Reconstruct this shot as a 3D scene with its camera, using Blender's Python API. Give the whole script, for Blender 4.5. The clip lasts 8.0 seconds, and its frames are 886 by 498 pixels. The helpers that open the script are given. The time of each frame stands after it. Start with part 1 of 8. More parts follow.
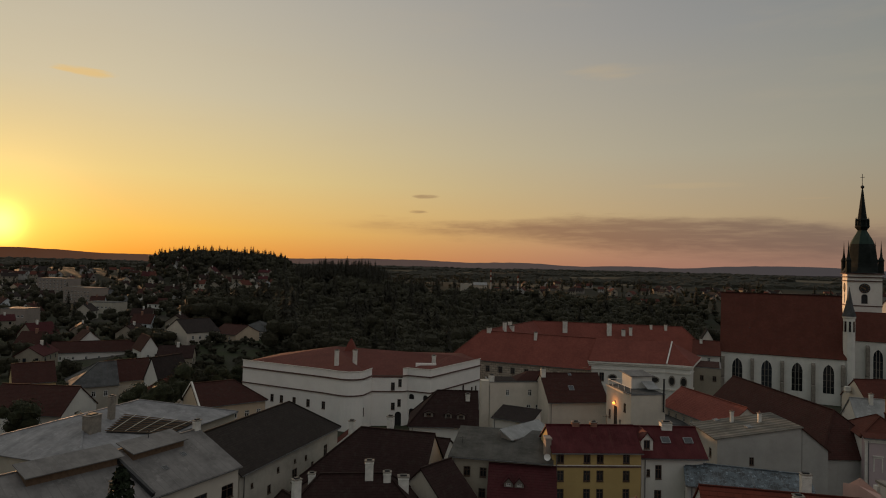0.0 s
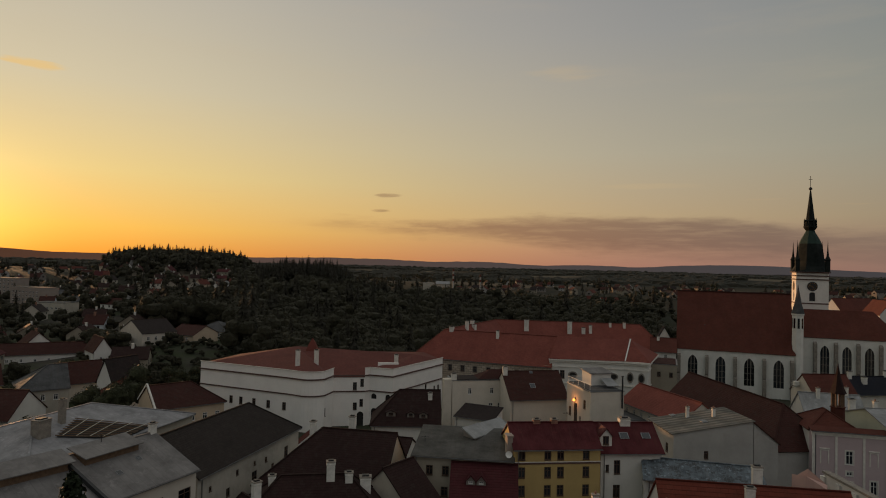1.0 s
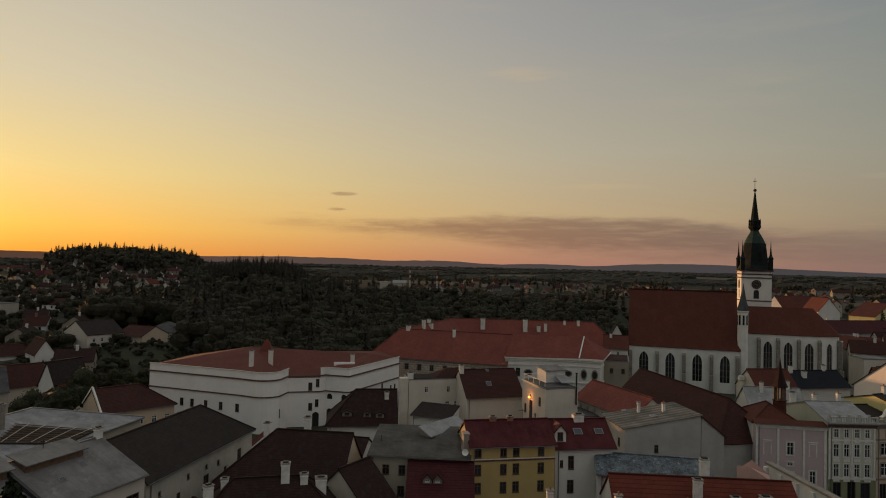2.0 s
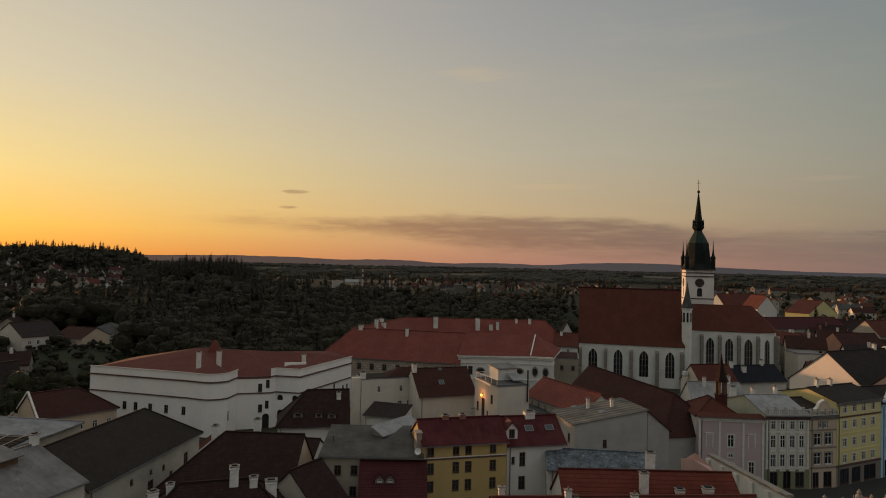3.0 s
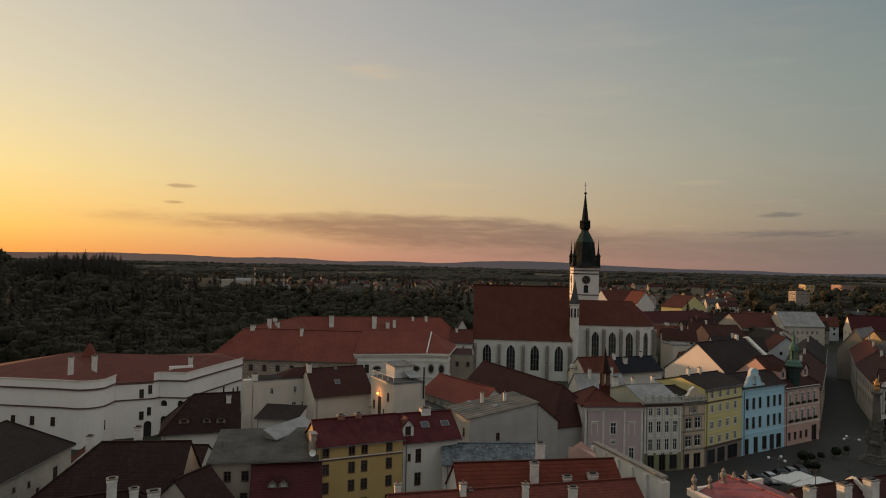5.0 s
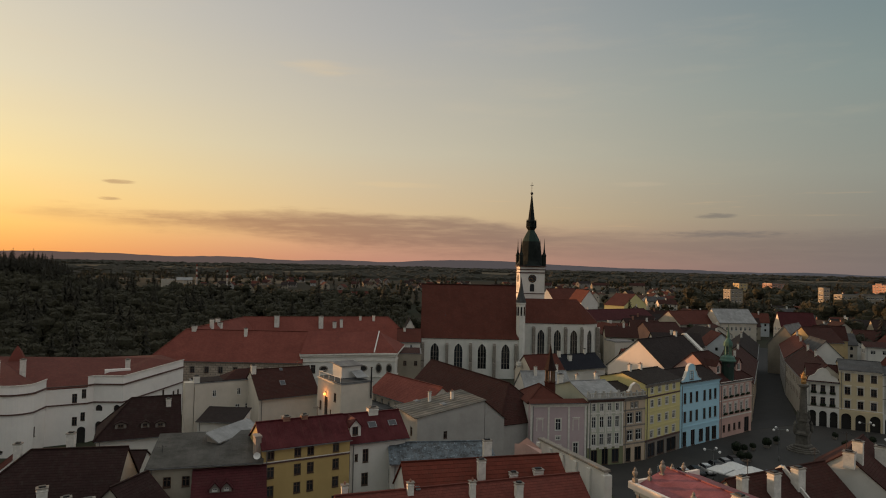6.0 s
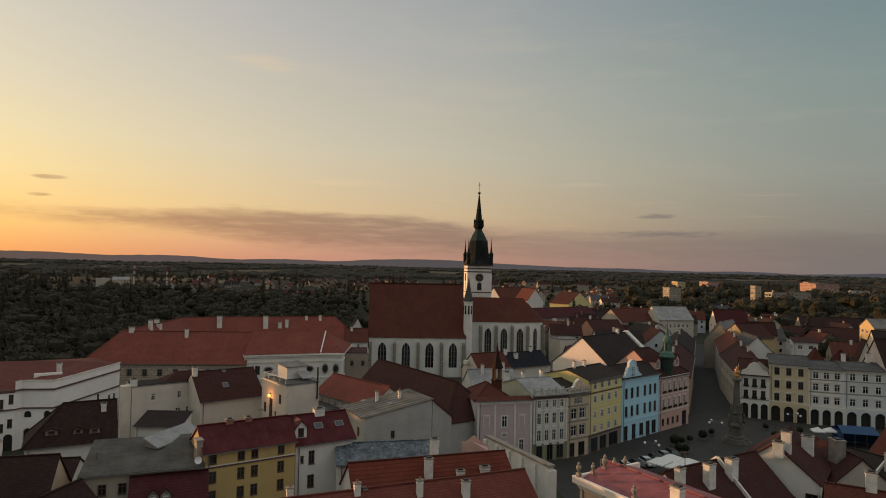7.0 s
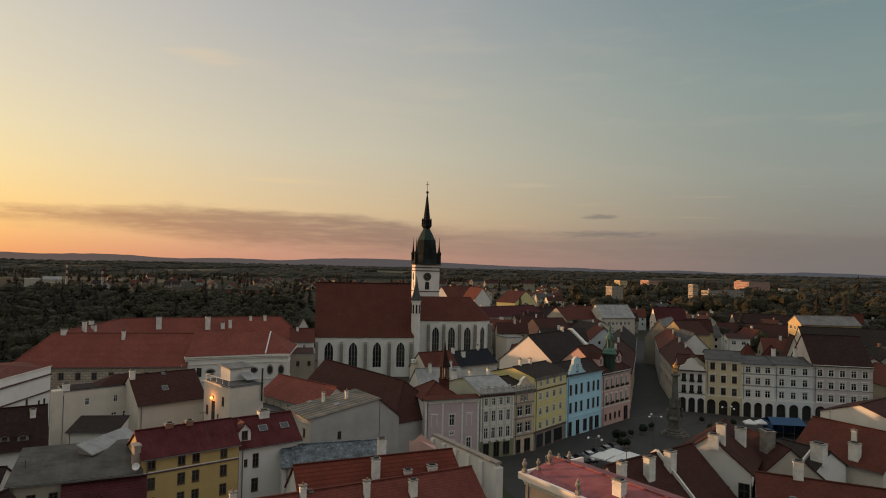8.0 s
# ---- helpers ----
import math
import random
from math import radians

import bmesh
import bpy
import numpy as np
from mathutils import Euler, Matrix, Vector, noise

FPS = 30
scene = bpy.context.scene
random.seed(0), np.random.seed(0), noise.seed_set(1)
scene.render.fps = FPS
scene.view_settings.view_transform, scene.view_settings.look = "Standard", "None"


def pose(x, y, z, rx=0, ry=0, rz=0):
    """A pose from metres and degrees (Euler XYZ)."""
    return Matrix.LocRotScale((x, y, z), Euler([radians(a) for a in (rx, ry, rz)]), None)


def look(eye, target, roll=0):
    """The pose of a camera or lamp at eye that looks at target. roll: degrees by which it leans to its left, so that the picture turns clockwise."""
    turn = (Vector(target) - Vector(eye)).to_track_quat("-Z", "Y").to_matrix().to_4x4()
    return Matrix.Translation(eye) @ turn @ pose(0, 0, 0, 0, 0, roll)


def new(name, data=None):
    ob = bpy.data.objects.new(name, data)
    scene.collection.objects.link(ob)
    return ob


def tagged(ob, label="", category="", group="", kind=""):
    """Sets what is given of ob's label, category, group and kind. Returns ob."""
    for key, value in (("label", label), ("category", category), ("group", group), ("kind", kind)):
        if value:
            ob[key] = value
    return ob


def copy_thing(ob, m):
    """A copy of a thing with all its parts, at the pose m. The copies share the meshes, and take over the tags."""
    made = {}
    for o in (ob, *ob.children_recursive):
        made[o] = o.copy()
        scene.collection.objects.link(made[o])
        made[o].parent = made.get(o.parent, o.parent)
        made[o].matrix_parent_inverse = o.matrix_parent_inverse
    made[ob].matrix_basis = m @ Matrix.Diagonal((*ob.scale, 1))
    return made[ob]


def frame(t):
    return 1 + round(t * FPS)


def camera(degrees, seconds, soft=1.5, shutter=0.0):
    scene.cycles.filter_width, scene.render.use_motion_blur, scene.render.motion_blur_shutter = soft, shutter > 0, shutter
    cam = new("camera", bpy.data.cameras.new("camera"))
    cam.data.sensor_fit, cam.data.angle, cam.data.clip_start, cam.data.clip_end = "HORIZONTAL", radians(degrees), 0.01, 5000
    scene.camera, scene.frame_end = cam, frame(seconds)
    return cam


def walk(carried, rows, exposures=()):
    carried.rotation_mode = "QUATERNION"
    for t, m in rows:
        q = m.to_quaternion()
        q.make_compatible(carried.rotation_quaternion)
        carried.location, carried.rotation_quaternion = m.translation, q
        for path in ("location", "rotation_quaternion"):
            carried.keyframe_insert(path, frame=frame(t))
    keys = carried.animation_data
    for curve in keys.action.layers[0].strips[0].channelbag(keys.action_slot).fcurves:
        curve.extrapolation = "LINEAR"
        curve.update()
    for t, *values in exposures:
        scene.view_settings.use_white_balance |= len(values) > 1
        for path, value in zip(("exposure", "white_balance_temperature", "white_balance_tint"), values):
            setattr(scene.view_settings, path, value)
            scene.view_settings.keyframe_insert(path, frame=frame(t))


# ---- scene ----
# ---- camera: a hovering drone turning to its right ----
EYE = (0.0, 0.0, 38.0)
cam = camera(70.4, 8.0, soft=1.05)
PATH = [(t, look(EYE, (EYE[0] - math.sin(radians(yaw)), EYE[1] + math.cos(radians(yaw)), EYE[2] + math.tan(radians(pitch))), roll))
        for t, yaw, pitch, roll in (
    (0.0, -0.52, 1.43, 1.33), (0.5, -2.21, 1.42, 1.32), (1.0, -3.93, 1.42, 1.32), (1.5, -5.85, 1.41, 1.31),
    (3.0, -12.15, 1.41, 1.31), (3.5, -14.45, 1.41, 1.30), (4.0, -16.79, 1.42, 1.29), (4.5, -19.16, 1.43, 1.28),
    (6.0, -26.28, 1.46, 1.29), (6.5, -28.65, 1.47, 1.29), (7.0, -31.04, 1.48, 1.29), (7.5, -33.42, 1.49, 1.29),
    (8.0, -35.79, 1.51, 1.30))]
walk(cam, PATH, exposures=[(0.0, -0.68), (1.5, -0.57), (3.5, -0.41), (4.5, -0.29), (6.0, -0.13), (8.0, 0.0)])

# ---- world: evening sky with a low sun ----
SUN_AZ, SUN_EL = -34.7, 2.35          # degrees clockwise from +y, degrees up
world = bpy.data.worlds.new("evening_sky")
scene.world = world
world.use_nodes = True
wn = world.node_tree
wn.nodes.clear()


def wnode(kind, **settings):
    n = wn.nodes.new(kind)
    for key, value in settings.items():
        n.inputs[key.replace("_", " ")].default_value = value
    return n


def wmath(op, a, b=None, c=None, clamp=False):
    n = wn.nodes.new("ShaderNodeMath")
    n.operation, n.use_clamp = op, clamp
    for i, v in enumerate((a, b, c)):
        if v is None:
            continue
        if isinstance(v, (int, float)):
            n.inputs[i].default_value = v
        else:
            wn.links.new(v, n.inputs[i])
    return n.outputs[0]


def wramp(fac, stops):
    n = wn.nodes.new("ShaderNodeValToRGB")
    el = n.color_ramp.elements
    while len(el) < len(stops):
        el.new(0.5)
    for e, (p, c) in zip(el, stops):
        e.position, e.color = p, (*c, 1)
    wn.links.new(fac, n.inputs[0])
    return n.outputs[0]


def wmix(fac, a, b, mode="MIX"):
    n = wn.nodes.new("ShaderNodeMix")
    n.data_type, n.blend_type = "RGBA", mode
    for i, v in ((0, fac), (6, a), (7, b)):
        if isinstance(v, (int, float)):
            n.inputs[i].default_value = v
        elif isinstance(v, tuple):
            n.inputs[i].default_value = (*v, 1)
        else:
            wn.links.new(v, n.inputs[i])
    return n.outputs[2]


sky = wn.nodes.new("ShaderNodeTexSky")
sky.sky_type, sky.sun_disc = "NISHITA", False
sky.sun_elevation, sky.sun_rotation = radians(SUN_EL), radians(SUN_AZ)
sky.altitude, sky.air_density, sky.dust_density, sky.ozone_density = 500, 1.0, 2.0, 1.5
coord = wn.nodes.new("ShaderNodeTexCoord")
sep = wn.nodes.new("ShaderNodeSeparateXYZ")
wn.links.new(coord.outputs["Generated"], sep.inputs[0])
DX, DY, DZ = sep.outputs
elev = wmath("MULTIPLY", wmath("ARCSINE", DZ), 57.2958)                       # degrees up
azim = wmath("MULTIPLY", wmath("ARCTAN2", DX, DY), 57.2958)                   # degrees clockwise from +y
away = wmath("ABSOLUTE", wmath("WRAP", wmath("SUBTRACT", azim, SUN_AZ), 180.0, -180.0))  # degrees round from the sun
up = wmath("DIVIDE", elev, 60.0, clamp=True)


def srgb(r, g, b):
    return tuple((v / 255 / 12.92) if v < 11 else ((v / 255 + 0.055) / 1.055) ** 2.4 for v in (r, g, b))


# haze and high thin cloud over the clear sky: three bands of colour, at the sun, to its side and opposite
def band(*stops):
    return wramp(up, [(e / 60, srgb(*c)) for e, c in stops])


at_sun = band((0, (284, 178, 62)), (2.5, (292, 224, 100)), (7, (278, 244, 160)), (14, (250, 234, 196)), (24, (222, 214, 198)), (40, (208, 204, 192)), (58, (214, 212, 206)))
beside = band((0, (202, 145, 124)), (1.5, (213, 161, 132)), (4.5, (226, 195, 150)), (10, (212, 200, 174)), (20, (185, 182, 177)), (27, (170, 170, 171)), (40, (186, 188, 187)), (58, (212, 212, 208)))
opposite = band((0, (119, 114, 112)), (3, (129, 125, 119)), (8, (139, 144, 137)), (15, (130, 145, 142)), (24, (108, 130, 136)), (40, (172, 184, 190)), (58, (208, 210, 208)))


def smooth(v, lo, hi):
    n = wnode("ShaderNodeMapRange", From_Min=lo, From_Max=hi)
    n.interpolation_type = "SMOOTHSTEP"
    wn.links.new(v, n.inputs[0])
    return n.outputs[0]


veil = wmix(smooth(away, 2, 60), at_sun, beside)
veil = wmix(smooth(away, 44, 108), veil, opposite)
behind = band((0, (176, 160, 156)), (10, (190, 182, 180)), (30, (200, 202, 204)), (58, (212, 212, 208)))
veil = wmix(smooth(away, 112, 160), veil, behind)


# cloud banks low over the horizon, drawn out sideways
def streaks(wide, high, detail, seed):
    v = wn.nodes.new("ShaderNodeCombineXYZ")
    wn.links.new(wmath("DIVIDE", azim, wide), v.inputs[0])
    wn.links.new(wmath("DIVIDE", elev, high), v.inputs[1])
    v.inputs[2].default_value = seed
    n = wnode("ShaderNodeTexNoise", Scale=1.0, Detail=detail, Roughness=0.6)
    wn.links.new(v.outputs[0], n.inputs["Vector"])
    return n.outputs[0]


def blob(az0, wide, el0, high):
    a = wmath("POWER", wmath("ABSOLUTE", wmath("DIVIDE", wmath("SUBTRACT", azim, az0), wide)), 2.0)
    e = wmath("POWER", wmath("ABSOLUTE", wmath("DIVIDE", wmath("SUBTRACT", elev, el0), high)), 2.0)
    return wmath("SUBTRACT", 1.0, wmath("ADD", a, e))


def outline(stops):
    """A smooth height in degrees along the horizon, from (bearing, degrees up) pairs between -40 and 80."""
    n = wn.nodes.new("ShaderNodeFloatCurve")
    curve = n.mapping.curves[0]
    pts = [((a + 40) / 120, e / 10) for a, e in stops]
    curve.points[0].location, curve.points[1].location = pts[0], pts[-1]
    for p in pts[1:-1]:
        curve.points.new(*p)
    n.mapping.update()
    f = wmath("DIVIDE", wmath("ADD", azim, 40.0), 120.0, clamp=True)
    wn.links.new(f, n.inputs["Value"])
    return wmath("MULTIPLY", n.outputs[0], 10.0)


# the long bank: a ragged upper edge, fading out downwards
top = outline(((-40, 2.6), (-12, 3.3), (-9, 3.6), (-5.5, 4.15), (-2, 3.9), (3, 3.95), (9, 4.4), (15, 4.75), (19, 4.65), (22, 4.55), (26, 4.5), (29.5, 4.2), (33, 3.9), (38, 3.4), (46, 3.1), (58, 3.35), (80, 3.0)))
low = outline(((-40, 2.6), (-10, 3.2), (-4, 3.3), (3, 2.9), (10, 2.4), (16, 1.5), (28, 1.2), (40, 1.0), (80, 0.6)))
rag = wmath("MULTIPLY", wmath("SUBTRACT", streaks(6, 0.9, 7, 1.7), 0.5), 1.5)
rag = wmath("ADD", rag, wmath("MULTIPLY", wmath("SUBTRACT", streaks(1.6, 0.35, 5, 5.5), 0.5), 0.6))
over = smooth(wmath("ADD", wmath("SUBTRACT", top, elev), rag), -0.3, 0.8)
under = smooth(wmath("ADD", wmath("SUBTRACT", elev, low), wmath("MULTIPLY", rag, 1.2)), -0.9, 1.1)
thick = wmath("MULTIPLY", smooth(azim, -15, 4), wmath("SUBTRACT", 1.0, wmath("MULTIPLY", smooth(azim, 30, 42), 0.45)))
broken = smooth(streaks(5, 0.45, 6, 3.3), 0.28, 0.55)
cover = wmath("MULTIPLY", wmath("MULTIPLY", over, under), wmath("MULTIPLY", thick, wmath("ADD", 0.62, wmath("MULTIPLY", broken, 0.38))))
veil = wmix(wmath("MULTIPLY", cover, 0.7), veil, wmix(smooth(away, 30, 88), srgb(158, 108, 86), srgb(112, 102, 102)))
scrap = wmath("MAXIMUM", wmath("MAXIMUM", blob(-1.2, 1.5, 6.15, 0.22), blob(-1.8, 1.0, 4.75, 0.16)), wmath("MAXIMUM", blob(49.8, 2.1, 4.62, 0.28), wmath("SUBTRACT", blob(50, 7, 3.1, 0.45), 0.25)))
scrap = smooth(wmath("ADD", scrap, wmath("MULTIPLY", wmath("SUBTRACT", streaks(1.3, 0.2, 5, 2.9), 0.5), 1.6)), 0.05, 0.95)
veil = wmix(wmath("MULTIPLY", scrap, 0.5), veil, wmix(smooth(away, 30, 88), srgb(158, 112, 88), srgb(100, 98, 102)))
wisp = wmath("MAXIMUM", wmath("MAXIMUM", blob(22.3, 5.0, 7.15, 0.35), blob(43.5, 3.5, 7.4, 0.3)), wmath("MAXIMUM", blob(14.8, 4.2, 17.0, 0.8), blob(-4.0, 3.5, 5.6, 0.4)))
wisp = smooth(wmath("ADD", wisp, wmath("MULTIPLY", wmath("SUBTRACT", streaks(4.5, 0.5, 6, 6.1), 0.5), 1.8)), 0.0, 1.3)
veil = wmix(wmath("MULTIPLY", wisp, 0.22), veil, wmix(smooth(away, 30, 88), srgb(262, 220, 150), srgb(205, 186, 160)))
lit = wmath("MULTIPLY", smooth(streaks(9, 0.4, 5, 8.1), 0.6, 0.75), wmath("MULTIPLY", smooth(elev, 2.0, 4.0), wmath("SUBTRACT", 1.0, smooth(elev, 5, 9))))
veil = wmix(wmath("MULTIPLY", lit, 0.16), veil, srgb(240, 195, 140))
cirrus = wmath("MULTIPLY", smooth(streaks(16, 2.6, 7, 4.4), 0.5, 0.78), smooth(elev, 5, 12))
veil = wmix(wmath("MULTIPLY", cirrus, 0.09), veil, srgb(236, 210, 170))
small = smooth(wmath("ADD", blob(-29.6, 2.6, 14.4, 0.42), wmath("MULTIPLY", wmath("SUBTRACT", streaks(3, 0.4, 5, 2.2), 0.5), 2.0)), 0.1, 0.9)
veil = wmix(wmath("MULTIPLY", small, 0.8), veil, srgb(272, 228, 150))
# brightness round the sun itself
sunward = wn.nodes.new("ShaderNodeVectorMath")
sunward.operation = "DOT_PRODUCT"
wn.links.new(coord.outputs["Generated"], sunward.inputs[0])
sunward.inputs[1].default_value = (math.sin(radians(SUN_AZ)) * math.cos(radians(SUN_EL)), math.cos(radians(SUN_AZ)) * math.cos(radians(SUN_EL)), math.sin(radians(SUN_EL)))
near_sun = wmath("MAXIMUM", sunward.outputs["Value"], 0.0)
glow = wmath("ADD", wmath("MULTIPLY", wmath("POWER", near_sun, 260.0), 0.5), wmath("MULTIPLY", wmath("POWER", near_sun, 4000.0), 3.0))
veil = wmix(1.0, veil, wmix(1.0, (1.0, 0.66, 0.14), glow, "MULTIPLY"), "ADD")
clear = wnode("ShaderNodeBackground", Strength=0.012)
hazy = wnode("ShaderNodeBackground", Strength=1.0)
wn.links.new(sky.outputs[0], clear.inputs[0])
wn.links.new(veil, hazy.inputs[0])
both = wn.nodes.new("ShaderNodeAddShader")
wn.links.new(clear.outputs[0], both.inputs[0])
wn.links.new(hazy.outputs[0], both.inputs[1])
wout = wn.nodes.new("ShaderNodeOutputWorld")
wn.links.new(both.outputs[0], wout.inputs[0])

sun = new("sun", bpy.data.lights.new("sun", "SUN"))
sun.data.energy, sun.data.angle, sun.data.color = 5.0, radians(0.6), (1.0, 0.53, 0.25)
sd = Vector((math.sin(radians(SUN_AZ)) * math.cos(radians(SUN_EL)), math.cos(radians(SUN_AZ)) * math.cos(radians(SUN_EL)), math.sin(radians(SUN_EL))))
sun.matrix_world = look(sd * 500, (0, 0, 0))

# ---- materials ----
def material(name, color, rough=0.85, metal=0.0, spec=0.35):
    m = bpy.data.materials.new(name)
    m.use_nodes = True
    b = m.node_tree.nodes["Principled BSDF"]
    b.inputs["Base Color"].default_value = (*color, 1)
    b.inputs["Roughness"].default_value = rough
    b.inputs["Metallic"].default_value = metal
    b.inputs["Specular IOR Level"].default_value = spec
    return m, m.node_tree, b


def tnode(nt, kind, **settings):
    n = nt.nodes.new(kind)
    for key, value in settings.items():
        n.inputs[key.replace("_", " ")].default_value = value
    return n


def tmix(nt, fac, a, b, mode="MIX"):
    n = nt.nodes.new("ShaderNodeMix")
    n.data_type, n.blend_type = "RGBA", mode
    for i, v in ((0, fac), (6, a), (7, b)):
        if isinstance(v, (int, float)):
            n.inputs[i].default_value = v
        elif isinstance(v, tuple):
            n.inputs[i].default_value = (*v, 1)
        else:
            nt.links.new(v, n.inputs[i])
    return n.outputs[2]


def tmath(nt, op, a, b=None):
    n = nt.nodes.new("ShaderNodeMath")
    n.operation = op
    for i, v in enumerate((a, b)):
        if v is None:
            continue
        if isinstance(v, (int, float)):
            n.inputs[i].default_value = v
        else:
            nt.links.new(v, n.inputs[i])
    return n.outputs[0]


def trange(nt, v, lo, hi, a=0.0, b=1.0):
    n = tnode(nt, "ShaderNodeMapRange", From_Min=lo, From_Max=hi, To_Min=a, To_Max=b)
    nt.links.new(v, n.inputs[0])
    return n.outputs[0]


def tnoise(nt, vec, scale, detail=4.0, rough=0.6, stretch=None):
    if stretch:
        mp = nt.nodes.new("ShaderNodeMapping")
        mp.inputs["Scale"].default_value = stretch
        nt.links.new(vec, mp.inputs[0])
        vec = mp.outputs[0]
    n = tnode(nt, "ShaderNodeTexNoise", Scale=scale, Detail=detail, Roughness=rough)
    nt.links.new(vec, n.inputs["Vector"])
    return n.outputs[0]


def tbump(nt, b, height, strength, distance):
    n = tnode(nt, "ShaderNodeBump", Strength=strength, Distance=distance)
    nt.links.new(height, n.inputs["Height"])
    nt.links.new(n.outputs[0], b.inputs["Normal"])


def shade(c, k):
    return tuple(min(1.0, v * k) for v in c)


def plaster(name, color, dirt=0.35):
    m, nt, b = material(name, color, 0.9, 0, 0.25)
    co = nt.nodes.new("ShaderNodeTexCoord").outputs["Object"]
    big = tnoise(nt, co, 0.25, 5, 0.65)
    run = tnoise(nt, co, 1.1, 5, 0.7, (1, 1, 0.16))
    fine = tnoise(nt, co, 9.0, 4, 0.6)
    c = tmix(nt, trange(nt, big, 0.42, 0.68), color, shade(color, 1 - dirt))
    c = tmix(nt, trange(nt, run, 0.55, 0.78, 0, dirt * 1.3), c, tuple(v * k for v, k in zip(color, (0.5, 0.46, 0.4))))
    peel = tnoise(nt, co, 0.7, 7, 0.75)
    c = tmix(nt, trange(nt, peel, 0.58, 0.62, 0, dirt), c, tuple(v * k for v, k in zip(color, (0.62, 0.56, 0.5))))
    c = tmix(nt, 0.5, c, tmix(nt, fine, shade(color, 0.86), shade(color, 1.08)))
    nt.links.new(c, b.inputs["Base Color"])
    tbump(nt, b, fine, 0.25, 0.02)
    return m


def tiles(name, color, tile=(0.22, 0.32), moss=0.3, vary=0.45, lap_dark=0.22):
    """Rows of clay tiles, laid out by the roof's own metres."""
    m, nt, b = material(name, color, 0.88, 0, 0.12)
    tc = nt.nodes.new("ShaderNodeTexCoord")
    br = tnode(nt, "ShaderNodeTexBrick", Scale=1.0, Mortar_Size=0.035, Mortar_Smooth=0.3, Brick_Width=tile[0], Row_Height=tile[1], Bias=0.0)
    br.offset = 0.5
    br.inputs["Color1"].default_value = (*shade(color, 1 - vary * 0.6), 1)
    br.inputs["Color2"].default_value = (*shade(color, 1 + vary * 0.5), 1)
    br.inputs["Mortar"].default_value = (*shade(color, 0.88), 1)
    nt.links.new(tc.outputs["UV"], br.inputs["Vector"])
    big = tnoise(nt, tc.outputs["Object"], 0.22, 6, 0.7)
    mid = tnoise(nt, tc.outputs["Object"], 1.3, 5, 0.7)
    streak = tnoise(nt, tc.outputs["UV"], 0.9, 5, 0.7, (1.0, 0.12, 1))
    c = tmix(nt, trange(nt, big, 0.36, 0.66, 0, 0.6), br.outputs["Color"], shade(color, 0.6))
    c = tmix(nt, trange(nt, tnoise(nt, tc.outputs["Object"], 0.9, 6, 0.75), 0.54, 0.68, 0, 0.35), c, shade(color, 1.3))
    c = tmix(nt, trange(nt, mid, 0.5, 0.75, 0, moss), c, (0.05, 0.045, 0.035))
    c = tmix(nt, trange(nt, streak, 0.55, 0.75, 0, 0.3), c, shade(color, 1.4))
    nt.links.new(c, b.inputs["Base Color"])
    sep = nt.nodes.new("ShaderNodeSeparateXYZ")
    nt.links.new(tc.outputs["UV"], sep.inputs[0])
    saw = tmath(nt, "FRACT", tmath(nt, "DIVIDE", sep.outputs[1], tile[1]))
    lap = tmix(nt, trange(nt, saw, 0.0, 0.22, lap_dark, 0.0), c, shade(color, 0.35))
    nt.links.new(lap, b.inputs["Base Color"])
    tbump(nt, b, tmath(nt, "ADD", tmath(nt, "MULTIPLY", saw, -1.0), tmath(nt, "MULTIPLY", br.outputs["Fac"], -0.6)), 0.7, 0.04)
    return m


